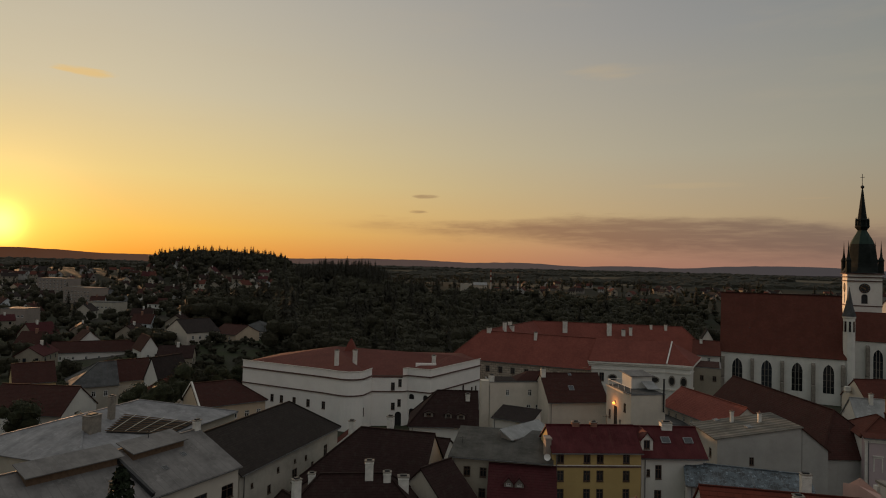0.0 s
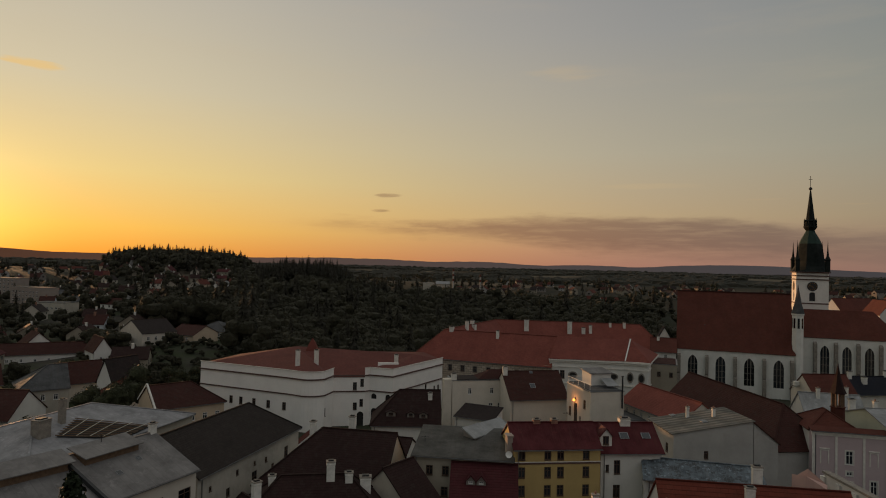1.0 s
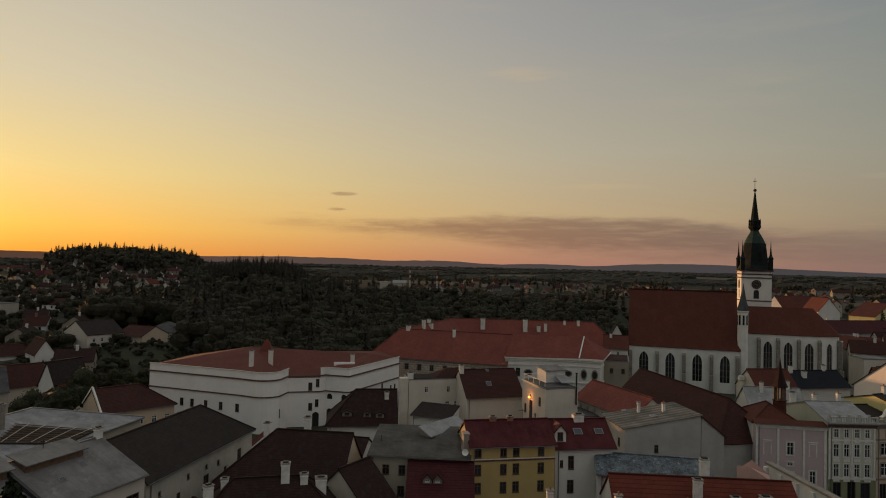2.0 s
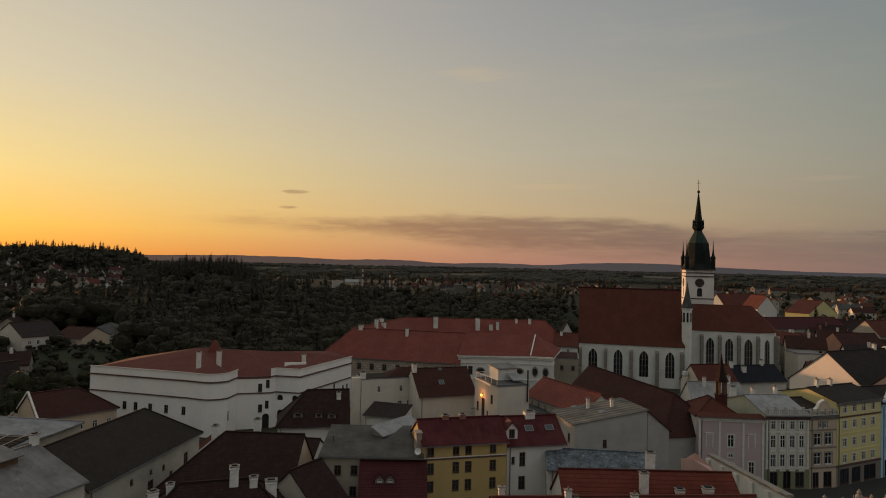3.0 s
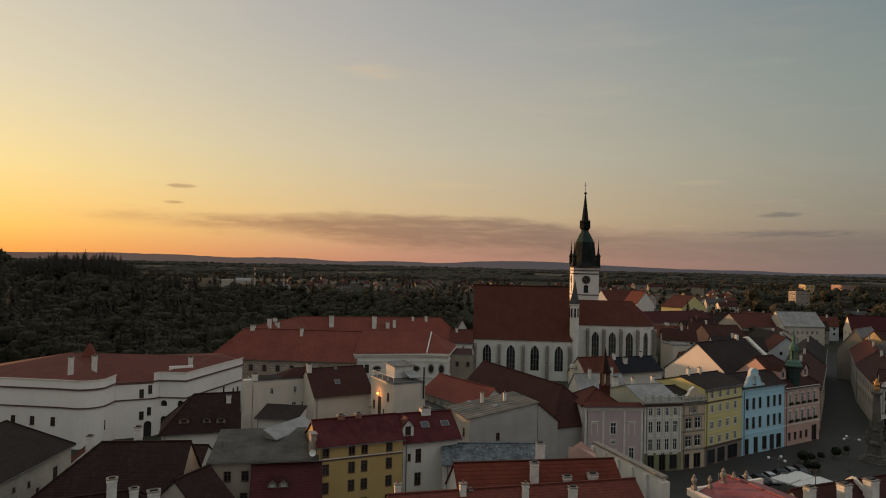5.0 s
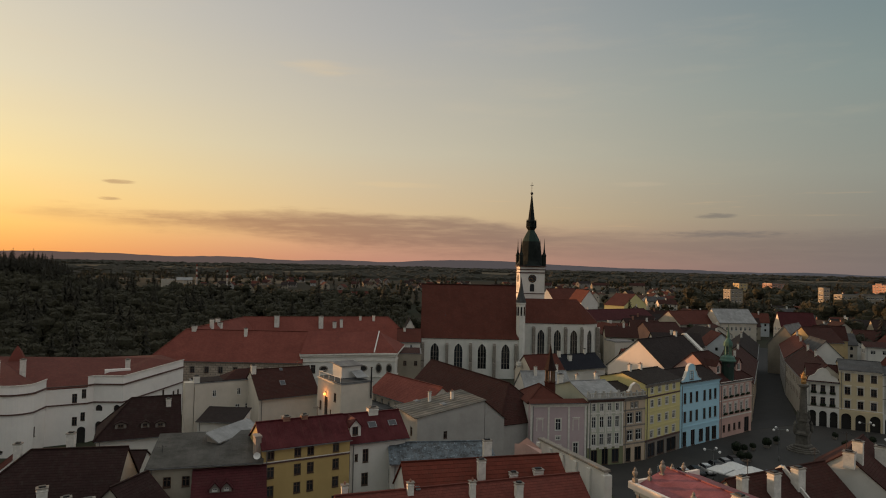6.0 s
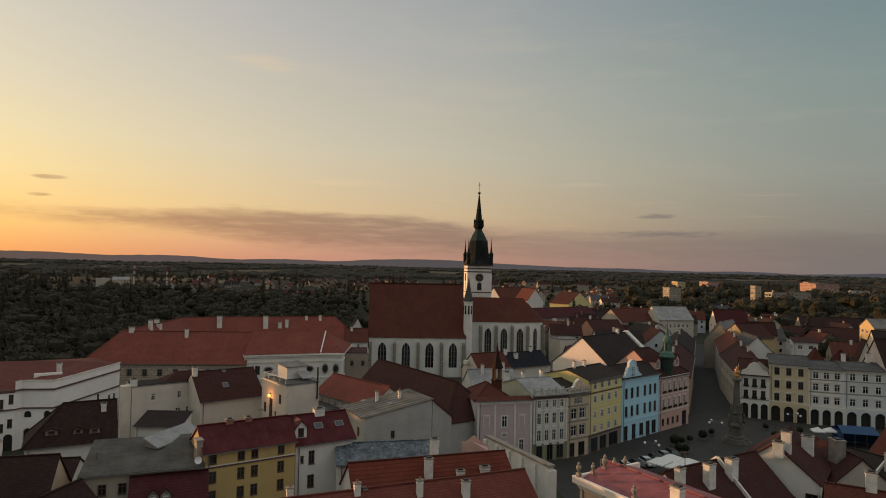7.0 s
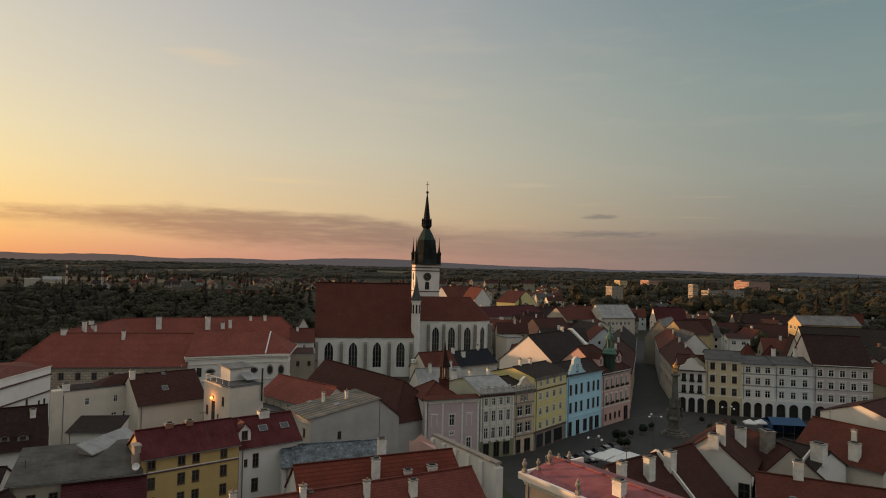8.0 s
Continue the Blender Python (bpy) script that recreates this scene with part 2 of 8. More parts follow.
def sheet_metal(name, color, seam=0.55, rough=0.5, rust=0.25, stripe=0.12, patch=0.0, paired=False):
    """Standing-seam sheet roofing, seams running up the slope."""
    m, nt, b = material(name, color, rough, 0.05, 0.15)
    tc = nt.nodes.new("ShaderNodeTexCoord")
    sep = nt.nodes.new("ShaderNodeSeparateXYZ")
    nt.links.new(tc.outputs["UV"], sep.inputs[0])
    cell = tmath(nt, "DIVIDE", sep.outputs[0], seam)
    saw = tmath(nt, "FRACT", cell)
    seams = tmath(nt, "GREATER_THAN", saw, 0.9)
    wn_ = nt.nodes.new("ShaderNodeTexWhiteNoise")
    wn_.noise_dimensions = "1D"
    nt.links.new(tmath(nt, "FLOOR", cell), wn_.inputs["W"])
    big = tnoise(nt, tc.outputs["Object"], 0.35, 6, 0.7)
    streak = tnoise(nt, tc.outputs["UV"], 1.5, 5, 0.7, (1, 0.1, 1))
    lot = wn_.outputs["Value"]
    if paired:                   # strips laid light and dark by turns
        lot = tmath(nt, "ADD", tmath(nt, "MULTIPLY", lot, 0.25), tmath(nt, "MULTIPLY", tmath(nt, "GREATER_THAN", tmath(nt, "FRACT", tmath(nt, "MULTIPLY", cell, 0.5)), 0.5), 0.75))
    c = tmix(nt, lot, shade(color, 1 + stripe), shade(color, 1 - stripe))
    c = tmix(nt, trange(nt, big, 0.4, 0.66, 0, 0.75), c, shade(color, 0.5))
    c = tmix(nt, trange(nt, tnoise(nt, tc.outputs["Object"], 0.8, 7, 0.8), 0.55, 0.66, 0, 0.5), c, shade(color, 1.6))
    c = tmix(nt, trange(nt, streak, 0.55, 0.8, 0, rust), c, (0.16, 0.09, 0.06))
    if patch:
        worn = tnoise(nt, tc.outputs["UV"], 0.8, 8, 0.75)
        c = tmix(nt, trange(nt, worn, 0.5, 0.54, 0, patch), c, (0.035, 0.033, 0.032))
        c = tmix(nt, trange(nt, tnoise(nt, tc.outputs["Object"], 1.5, 7, 0.8), 0.56, 0.6, 0, patch), c, shade(color, 2.2))
    c = tmix(nt, seams, c, shade(color, 0.84))
    nt.links.new(c, b.inputs["Base Color"])
    nt.links.new(trange(nt, big, 0.3, 0.7, rough - 0.12, rough + 0.2), b.inputs["Roughness"])
    tbump(nt, b, tmath(nt, "ADD", seams, tmath(nt, "MULTIPLY", big, 0.25)), 0.6, 0.05)
    return m


def plain(name, color, rough=0.6, metal=0.0, vary=0.3, scale=3.0):
    m, nt, b = material(name, color, rough, metal, 0.4)
    co = nt.nodes.new("ShaderNodeTexCoord").outputs["Object"]
    n1, n2 = tnoise(nt, co, scale, 5, 0.65), tnoise(nt, co, scale * 8, 3, 0.6)
    c = tmix(nt, trange(nt, n1, 0.35, 0.7), shade(color, 1 + vary * 0.4), shade(color, 1 - vary))
    c = tmix(nt, trange(nt, n2, 0.4, 0.7, 0, 0.4), c, shade(color, 0.8))
    nt.links.new(c, b.inputs["Base Color"])
    tbump(nt, b, n2, 0.3, 0.01)
    return m


def foliage(name, color, dark=0.8):
    m, nt, b = material(name, color, 0.75, 0, 0.2)
    geo = nt.nodes.new("ShaderNodeNewGeometry")
    oi = nt.nodes.new("ShaderNodeObjectInfo")
    co = nt.nodes.new("ShaderNodeTexCoord").outputs["Object"]
    n1 = tnoise(nt, co, 0.06, 4, 0.6)
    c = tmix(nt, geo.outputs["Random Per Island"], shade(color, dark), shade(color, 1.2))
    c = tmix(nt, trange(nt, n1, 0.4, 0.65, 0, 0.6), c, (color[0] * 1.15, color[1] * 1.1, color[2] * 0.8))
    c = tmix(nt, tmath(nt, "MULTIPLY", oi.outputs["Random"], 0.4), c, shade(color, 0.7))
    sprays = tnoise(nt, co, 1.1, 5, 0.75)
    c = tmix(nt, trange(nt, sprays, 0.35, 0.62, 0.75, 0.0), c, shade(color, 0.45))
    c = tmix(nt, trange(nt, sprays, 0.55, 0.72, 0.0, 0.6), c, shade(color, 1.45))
    nt.links.new(c, b.inputs["Base Color"])
    tbump(nt, b, sprays, 1.0, 0.8)
    return m


WALL = {n: plaster("plaster_" + n, shade(c, 0.88), d) for n, c, d in (
    ("white", (0.74, 0.71, 0.65), 0.22), ("castle", (0.93, 0.88, 0.82), 0.16), ("cream", (0.68, 0.61, 0.515), 0.28),
    ("beige", (0.50, 0.45, 0.37), 0.35), ("grey", (0.42, 0.40, 0.37), 0.35), ("yellow", (0.52, 0.37, 0.15), 0.25), ("dirty", (0.33, 0.285, 0.22), 0.4), ("drab", (0.41, 0.36, 0.28), 0.45),
    ("lemon", (0.68, 0.60, 0.28), 0.18), ("blue", (0.44, 0.70, 0.82), 0.16), ("pink", (0.62, 0.40, 0.34), 0.25),
    ("mauve", (0.56, 0.44, 0.44), 0.2), ("green", (0.52, 0.53, 0.42), 0.25), ("olive", (0.26, 0.27, 0.15), 0.3), ("butter", (0.64, 0.53, 0.34), 0.2), ("mauvegrey", (0.56, 0.50, 0.49), 0.25), ("peeling", (0.56, 0.51, 0.43), 0.6), ("haze", (0.34, 0.28, 0.24), 0.3), ("sand", (0.60, 0.47, 0.34), 0.25),
    ("paleblue", (0.62, 0.65, 0.66), 0.2), ("ochre", (0.56, 0.42, 0.22), 0.25), ("church", (0.80, 0.77, 0.70), 0.28),
    ("brick", (0.42, 0.24, 0.18), 0.35), ("dark", (0.26, 0.23, 0.2), 0.4), ("peach", (0.72, 0.50, 0.36), 0.2), ("chalky", (0.90, 0.78, 0.68), 0.12))}
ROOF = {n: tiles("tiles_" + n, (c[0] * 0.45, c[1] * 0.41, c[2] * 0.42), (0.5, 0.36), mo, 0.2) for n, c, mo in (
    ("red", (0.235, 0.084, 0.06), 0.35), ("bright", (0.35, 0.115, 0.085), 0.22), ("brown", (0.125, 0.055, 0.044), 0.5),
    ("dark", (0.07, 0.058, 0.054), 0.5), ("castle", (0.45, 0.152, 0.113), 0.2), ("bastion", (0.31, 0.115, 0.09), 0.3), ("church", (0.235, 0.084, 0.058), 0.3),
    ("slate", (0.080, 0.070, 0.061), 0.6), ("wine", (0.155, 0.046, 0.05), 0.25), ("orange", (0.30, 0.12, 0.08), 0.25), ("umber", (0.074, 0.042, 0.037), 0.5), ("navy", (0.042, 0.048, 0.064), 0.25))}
ROOF.update({n: sheet_metal("sheet_" + n, shade(c, 0.5), s, r, ru, 0.05) for n, c, s, r, ru in (
    ("tin", (0.36, 0.335, 0.32), 0.9, 0.62, 0.1), ("bluetin", (0.50, 0.49, 0.50), 0.9, 0.65, 0.12), ("greytin", (0.17, 0.17, 0.17), 0.6, 0.8, 0.2), ("greentin", (0.115, 0.11, 0.098), 0.7, 0.55, 0.25),
    ("redtin", (0.15, 0.024, 0.028), 0.55, 0.62, 0.2), ("pinktin", (0.50, 0.16, 0.17), 0.5, 0.45, 0.15),
    ("copper", (0.15, 0.29, 0.23), 0.4, 0.55, 0.15), ("white", (0.55, 0.55, 0.54), 0.7, 0.5, 0.1), ("blackcopper", (0.026, 0.034, 0.030), 0.4, 0.75, 0.1), ("patina", (0.06, 0.105, 0.085), 0.4, 0.7, 0.3))})


def sgraffito(name, color):
    """Scratched plaster drawn as rows of faceted blocks."""
    m, nt, b = material(name, color, 0.9, 0, 0.2)
    co = nt.nodes.new("ShaderNodeTexCoord").outputs["Object"]
    sp = nt.nodes.new("ShaderNodeSeparateXYZ")
    nt.links.new(co, sp.inputs[0])
    cb = nt.nodes.new("ShaderNodeCombineXYZ")
    nt.links.new(tmath(nt, "ADD", sp.outputs[0], sp.outputs[1]), cb.inputs[0])
    nt.links.new(sp.outputs[2], cb.inputs[1])
    br = tnode(nt, "ShaderNodeTexBrick", Scale=1.0, Mortar_Size=0.07, Mortar_Smooth=0.2, Brick_Width=1.25, Row_Height=0.62, Bias=0.0)
    br.inputs["Color1"].default_value = (*shade(color, 0.85), 1)
    br.inputs["Color2"].default_value = (*shade(color, 1.12), 1)
    br.inputs["Mortar"].default_value = (*shade(color, 0.38), 1)
    nt.links.new(cb.outputs[0], br.inputs["Vector"])
    rowpos = tmath(nt, "FRACT", tmath(nt, "DIVIDE", sp.outputs[2], 0.62))
    c = tmix(nt, trange(nt, rowpos, 0.45, 0.55, 0.0, 0.35), tmix(nt, 0.0, br.outputs["Color"], color), shade(color, 1.25))
    c = tmix(nt, trange(nt, tnoise(nt, co, 0.5, 6, 0.7), 0.45, 0.7, 0, 0.6), c, shade(color, 0.6))
    nt.links.new(c, b.inputs["Base Color"])
    tbump(nt, b, br.outputs["Fac"], -0.4, 0.03)
    return m


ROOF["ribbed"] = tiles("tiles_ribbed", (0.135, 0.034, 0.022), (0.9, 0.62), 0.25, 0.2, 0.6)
ROOF["oldtin"] = sheet_metal("sheet_patched", (0.105, 0.125, 0.14), 0.5, 0.5, 0.5, 0.2, 0.75)
ROOF["striped"] = sheet_metal("sheet_striped", (0.115, 0.108, 0.092), 0.62, 0.6, 0.2, 0.5, paired=True)
WALL["sgraffito"] = sgraffito("sgraffito_plaster", (0.40, 0.33, 0.26))


def glass_pane(name, color=(0.012, 0.014, 0.017)):
    m, nt, b = material(name, color, 0.08, 0, 0.6)
    oi = nt.nodes.new("ShaderNodeObjectInfo")
    c = tmix(nt, oi.outputs["Random"], shade(color, 0.5), shade(color, 2.2))
    nt.links.new(c, b.inputs["Base Color"])
    co = nt.nodes.new("ShaderNodeTexCoord").outputs["Object"]
    tbump(nt, b, tnoise(nt, co, 0.7, 2, 0.5), 0.08, 0.05)
    return m


GLASS = glass_pane("window_glass")
FRAME = {"white": plain("frame_white", (0.66, 0.64, 0.60), 0.5, 0, 0.15), "brown": plain("frame_brown", (0.085, 0.05, 0.032), 0.6, 0, 0.3),
         "cream": plain("frame_cream", (0.55, 0.50, 0.40), 0.6, 0, 0.2), "grey": plain("frame_grey", (0.2, 0.2, 0.2), 0.6, 0, 0.2)}
STONE = plain("carved_stone", (0.24, 0.21, 0.175), 0.9, 0, 0.4, 1.5)
BRICKWORK = plain("chimney_brick", (0.26, 0.13, 0.09), 0.9, 0, 0.45, 2.0)
CHALK = plain("limewash", (0.66, 0.63, 0.57), 0.9, 0, 0.25, 1.2)
IRON = plain("dark_iron", (0.04, 0.04, 0.042), 0.5, 0.6, 0.3)
ZINC = plain("zinc_gutter", (0.20, 0.20, 0.20), 0.45, 0.7, 0.3)
TIMBER = plain("old_timber", (0.14, 0.085, 0.05), 0.85, 0, 0.4, 2.0)
GOLD = plain("gilded_metal", (0.42, 0.24, 0.09), 0.5, 0.7, 0.3)
# near-black colour that stands for the shade inside openings
DEEP_SHADE = plain("deep_shade_paint", (0.022, 0.02, 0.018), 0.9, 0, 0.3)
PARAPET = plain("grey_balustrade", (0.40, 0.385, 0.345), 0.85, 0, 0.3, 1.5)
TRIM = plain("pale_trim", (0.68, 0.64, 0.57), 0.85, 0, 0.2, 1.5)
DARKBAND = plain("dark_cornice", (0.10, 0.055, 0.045), 0.8, 0, 0.3, 1.0)
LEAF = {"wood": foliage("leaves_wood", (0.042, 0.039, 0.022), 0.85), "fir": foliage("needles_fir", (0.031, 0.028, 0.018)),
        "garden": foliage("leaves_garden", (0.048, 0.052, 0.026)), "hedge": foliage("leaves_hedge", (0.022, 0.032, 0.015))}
BARK = plain("bark", (0.07, 0.05, 0.035), 0.95, 0, 0.4, 4.0)

# ---- building kit ----
def part(name, bm, mat, parent, label="", loc=None, turn=0.0):
    me = bpy.data.meshes.new(name)
    bm.to_mesh(me)
    bm.free()
    me.materials.append(mat)
    return link(name, me, parent, label, loc, turn)


def link(name, me, parent, label="", loc=None, turn=0.0):
    ob = new(name, me)
    ob.parent = parent
    if loc is not None:
        ob.location = loc
    if turn:
        ob.rotation_euler = (0, 0, turn)
    if label:
        ob["label"] = label
    return ob


def thing(name, x, y, turn, label, category, group="", z=0.0, kind=""):
    ob = new(name)
    ob.empty_display_size = 0.5
    ob.matrix_basis = Matrix.Translation((x, y, z)) @ Matrix.Rotation(turn, 4, "Z")
    return tagged(ob, label, category, group, kind)


def box(bm, x0, y0, z0, x1, y1, z1):
    vs = [bm.verts.new(p) for p in ((x0, y0, z0), (x1, y0, z0), (x1, y1, z0), (x0, y1, z0), (x0, y0, z1), (x1, y0, z1), (x1, y1, z1), (x0, y1, z1))]
    for f in ((3, 2, 1, 0), (4, 5, 6, 7), (0, 1, 5, 4), (1, 2, 6, 5), (2, 3, 7, 6), (3, 0, 4, 7)):
        bm.faces.new([vs[i] for i in f])
    return vs


def beam(bm, a, b, w, h):
    """A bar from a to b, w wide and h high, its top on the line."""
    a, b = Vector(a), Vector(b)
    d = (b - a).normalized()
    side = d.cross(Vector((0, 0, 1)))
    side = side.normalized() * w / 2 if side.length > 1e-4 else Vector((w / 2, 0, 0))
    up = side.cross(d).normalized() * h
    ring = [[bm.verts.new(p + s * side + k * up) for s, k in ((-1, -0.5), (1, -0.5), (1, 0.5), (-1, 0.5))] for p in (a, b)]
    bm.faces.new(ring[0][::-1])
    bm.faces.new(ring[1])
    for i in range(4):
        bm.faces.new((ring[0][i], ring[0][(i + 1) % 4], ring[1][(i + 1) % 4], ring[1][i]))


def lathe(bm, profile, n=16, cx=0.0, cy=0.0, turn=0.0, caps=True):
    """A body of revolution (n sides) from (radius, z) pairs."""
    rings = []
    for r, z in profile:
        rings.append([bm.verts.new((cx + r * math.cos(turn + 2 * math.pi * i / n), cy + r * math.sin(turn + 2 * math.pi * i / n), z)) for i in range(n)] if r > 1e-4
                     else [bm.verts.new((cx, cy, z))])
    for a, b in zip(rings, rings[1:]):
        for i in range(n):
            j = (i + 1) % n
            if len(a) == 1 and len(b) == 1:
                continue
            if len(a) == 1:
                bm.faces.new((a[0], b[j], b[i]))
            elif len(b) == 1:
                bm.faces.new((a[i], a[j], b[0]))
            else:
                bm.faces.new((a[i], a[j], b[j], b[i]))
    if caps:
        if len(rings[0]) > 1:
            bm.faces.new(rings[0][::-1])
        if len(rings[-1]) > 1:
            bm.faces.new(rings[-1])


def prism(bm, pts, z0, z1):
    """An upright body over the outline pts, given anticlockwise from above."""
    lo, hi = [bm.verts.new((x, y, z0)) for x, y in pts], [bm.verts.new((x, y, z1)) for x, y in pts]
    bm.faces.new(lo[::-1])
    bm.faces.new(hi)
    n = len(pts)
    for i in range(n):
        bm.faces.new((lo[i], lo[(i + 1) % n], hi[(i + 1) % n], hi[i]))


def pierced(bm, o, u, width, z0, z1, holes, depth=0.22):
    """A wall from o along the unit vector u, with rectangular holes (x0, z0, x1, z1) and their reveals going inward (u turned left)."""
    o, u = Vector((*o, 0)), Vector((*u, 0))
    inward = Vector((-u.y, u.x, 0)) * depth
    P = lambda x, z, k=0: bm.verts.new(o + u * x + Vector((0, 0, z)) + inward * k)
    holes = [h for h in holes if h[0] > 0.05 and h[2] < width - 0.05 and h[1] > z0 and h[3] < z1 - 0.02]
    xs = sorted({0.0, width, *(h[0] for h in holes), *(h[2] for h in holes)})
    zs = sorted({z0, z1, *(h[1] for h in holes), *(h[3] for h in holes)})
    for xa, xb in zip(xs, xs[1:]):
        for za, zb in zip(zs, zs[1:]):
            mx, mz = (xa + xb) / 2, (za + zb) / 2
            if not any(h[0] < mx < h[2] and h[1] < mz < h[3] for h in holes):
                bm.faces.new((P(xa, za), P(xb, za), P(xb, zb), P(xa, zb)))
    for xa, za, xb, zb in holes:
        ring = ((xa, za), (xb, za), (xb, zb), (xa, zb))
        for (ax, az), (bx, bz) in zip(ring, ring[1:] + ring[:1]):
            bm.faces.new((P(bx, bz), P(ax, az), P(ax, az, 1), P(bx, bz, 1)))
    return holes


MESHES = {}


def window_meshes(w, h, colour, bars):
    """Frame with its sill, and the pane behind it, standing in the plane y = 0 and facing -y; the origin is the lower left corner of the opening."""
    key = (round(w, 2), round(h, 2), colour, bars)
    if key not in MESHES:
        bm = bmesh.new()
        t = min(0.11, w * 0.12)
        if bars == 0:
            panes = [(t, t, w - t, h - t)]
        elif bars == 1:
            panes = [(t, t, w / 2 - t * 0.4, h - t), (w / 2 + t * 0.4, t, w - t, h - t)]
        else:
            panes = [(a, z0, b, z1) for a, b in ((t, w / 2 - t * 0.4), (w / 2 + t * 0.4, w - t)) for z0, z1 in ((t, h * 0.64), (h * 0.64 + t * 0.7, h - t))]
        xs = sorted({0.0, w, *(q[0] for q in panes), *(q[2] for q in panes)})
        zs = sorted({0.0, h, *(q[1] for q in panes), *(q[3] for q in panes)})
        for xa, xb in zip(xs, xs[1:]):
            for za, zb in zip(zs, zs[1:]):
                if not any(q[0] < (xa + xb) / 2 < q[2] and q[1] < (za + zb) / 2 < q[3] for q in panes):
                    box(bm, xa, 0.06, za, xb, 0.15, zb)
        box(bm, 0, -0.09, -0.08, w, 0.06, 0)
        bmesh.ops.remove_doubles(bm, verts=bm.verts[:], dist=0.0005)
        f = bpy.data.meshes.new("window")
        bm.to_mesh(f)
        bm.free()
        f.materials.append(FRAME[colour])
        bm = bmesh.new()
        box(bm, t * 0.6, 0.12, t * 0.6, w - t * 0.6, 0.132, h - t * 0.6)
        p = bpy.data.meshes.new("pane")
        bm.to_mesh(p)
        bm.free()
        p.materials.append(GLASS)
        MESHES[key] = f, p
    return MESHES[key]


def surround_mesh(w, h, mat, style):
    key = ("surround", round(w, 2), round(h, 2), mat.name, style)
    if key not in MESHES:
        bm = bmesh.new()
        s = 0.16
        for x0, z0, x1, z1 in ((-s, -0.1, -0.004, h + s), (w + 0.004, -0.1, w + s, h + s), (-0.004, h + 0.004, w + 0.004, h + s)):
            box(bm, x0, -0.05, z0, x1, -0.003, z1)
        if style == "hood":
            box(bm, -s - 0.1, -0.16, h + s + 0.12, w + s + 0.1, -0.003, h + s + 0.28)
        if style == "apron":
            box(bm, -0.05, -0.05, -0.75, w + 0.05, -0.003, -0.14)
        me = bpy.data.meshes.new("surround")
        bm.to_mesh(me)
        bm.free()
        me.materials.append(mat)
        MESHES[key] = me
    return MESHES[key]


def flower_box_mesh(w):
    key = ("flowers", round(w, 2))
    if key not in MESHES:
        bm = bmesh.new()
        box(bm, -0.1, -0.42, -0.25, w + 0.1, -0.12, 0.0)
        bmesh.ops.subdivide_edges(bm, edges=[e for e in bm.edges if abs(e.verts[0].co.x - e.verts[1].co.x) > 0.1], cuts=7)
        for v in bm.verts:
            if v.co.z > -0.1:
                v.co.z += 0.32 * abs(noise.noise(v.co * 5.3)) + 0.16
                v.co.y -= 0.1
        me = bpy.data.meshes.new("flower_box")
        bm.to_mesh(me)
        bm.free()
        me.materials.append(LEAF["hedge"])
        MESHES[key] = me
    return MESHES[key]


def place_windows(parent, o, turn, holes, colour="white", bars=2, surround=None, style=""):
    """A window with its pane in each hole of a wall that starts at o and runs along the direction turn."""
    c, s = math.cos(turn), math.sin(turn)
    for x0, z0, x1, z1 in holes:
        f, p = window_meshes(x1 - x0, z1 - z0, colour, bars)
        wd = link("window", f, parent, "", (o[0] + c * x0, o[1] + s * x0, z0), turn)
        link("pane", p, wd, "dark window glass")
        if surround:
            link("surround", surround_mesh(x1 - x0, z1 - z0, surround, style), wd)


def rows(cols, x0, x1, levels, w, h):
    """Evenly spread openings: cols between x0 and x1, at each sill height."""
    step = (x1 - x0) / cols
    return [(x0 + step * (i + 0.5) - w / 2, z, x0 + step * (i + 0.5) + w / 2, z + h) for z in levels for i in range(cols)]


def slab(bm, pts, thick=0.16):
    """A roof plane: a flat polygon given anticlockwise from outside, with its thickness below; its metres run along the eave and up the slope."""
    uv = bm.loops.layers.uv.verify()
    pts = [Vector(p) for p in pts]
    n = (pts[1] - pts[0]).cross(pts[2] - pts[0]).normalized()
    if n.z < 0:
        pts, n = pts[::-1], -n
    e = Vector((0, 0, 1)).cross(n)
    e = e.normalized() if e.length > 1e-4 else Vector((1, 0, 0))
    up = n.cross(e)
    top, low = [bm.verts.new(p) for p in pts], [bm.verts.new(p - n * thick) for p in pts]
    faces = [bm.faces.new(top), bm.faces.new(low[::-1])]
    k = len(pts)
    faces += [bm.faces.new((low[i], low[(i + 1) % k], top[(i + 1) % k], top[i])) for i in range(k)]
    for f in faces:
        for l in f.loops:
            l[uv].uv = (l.vert.co.dot(e), l.vert.co.dot(up))


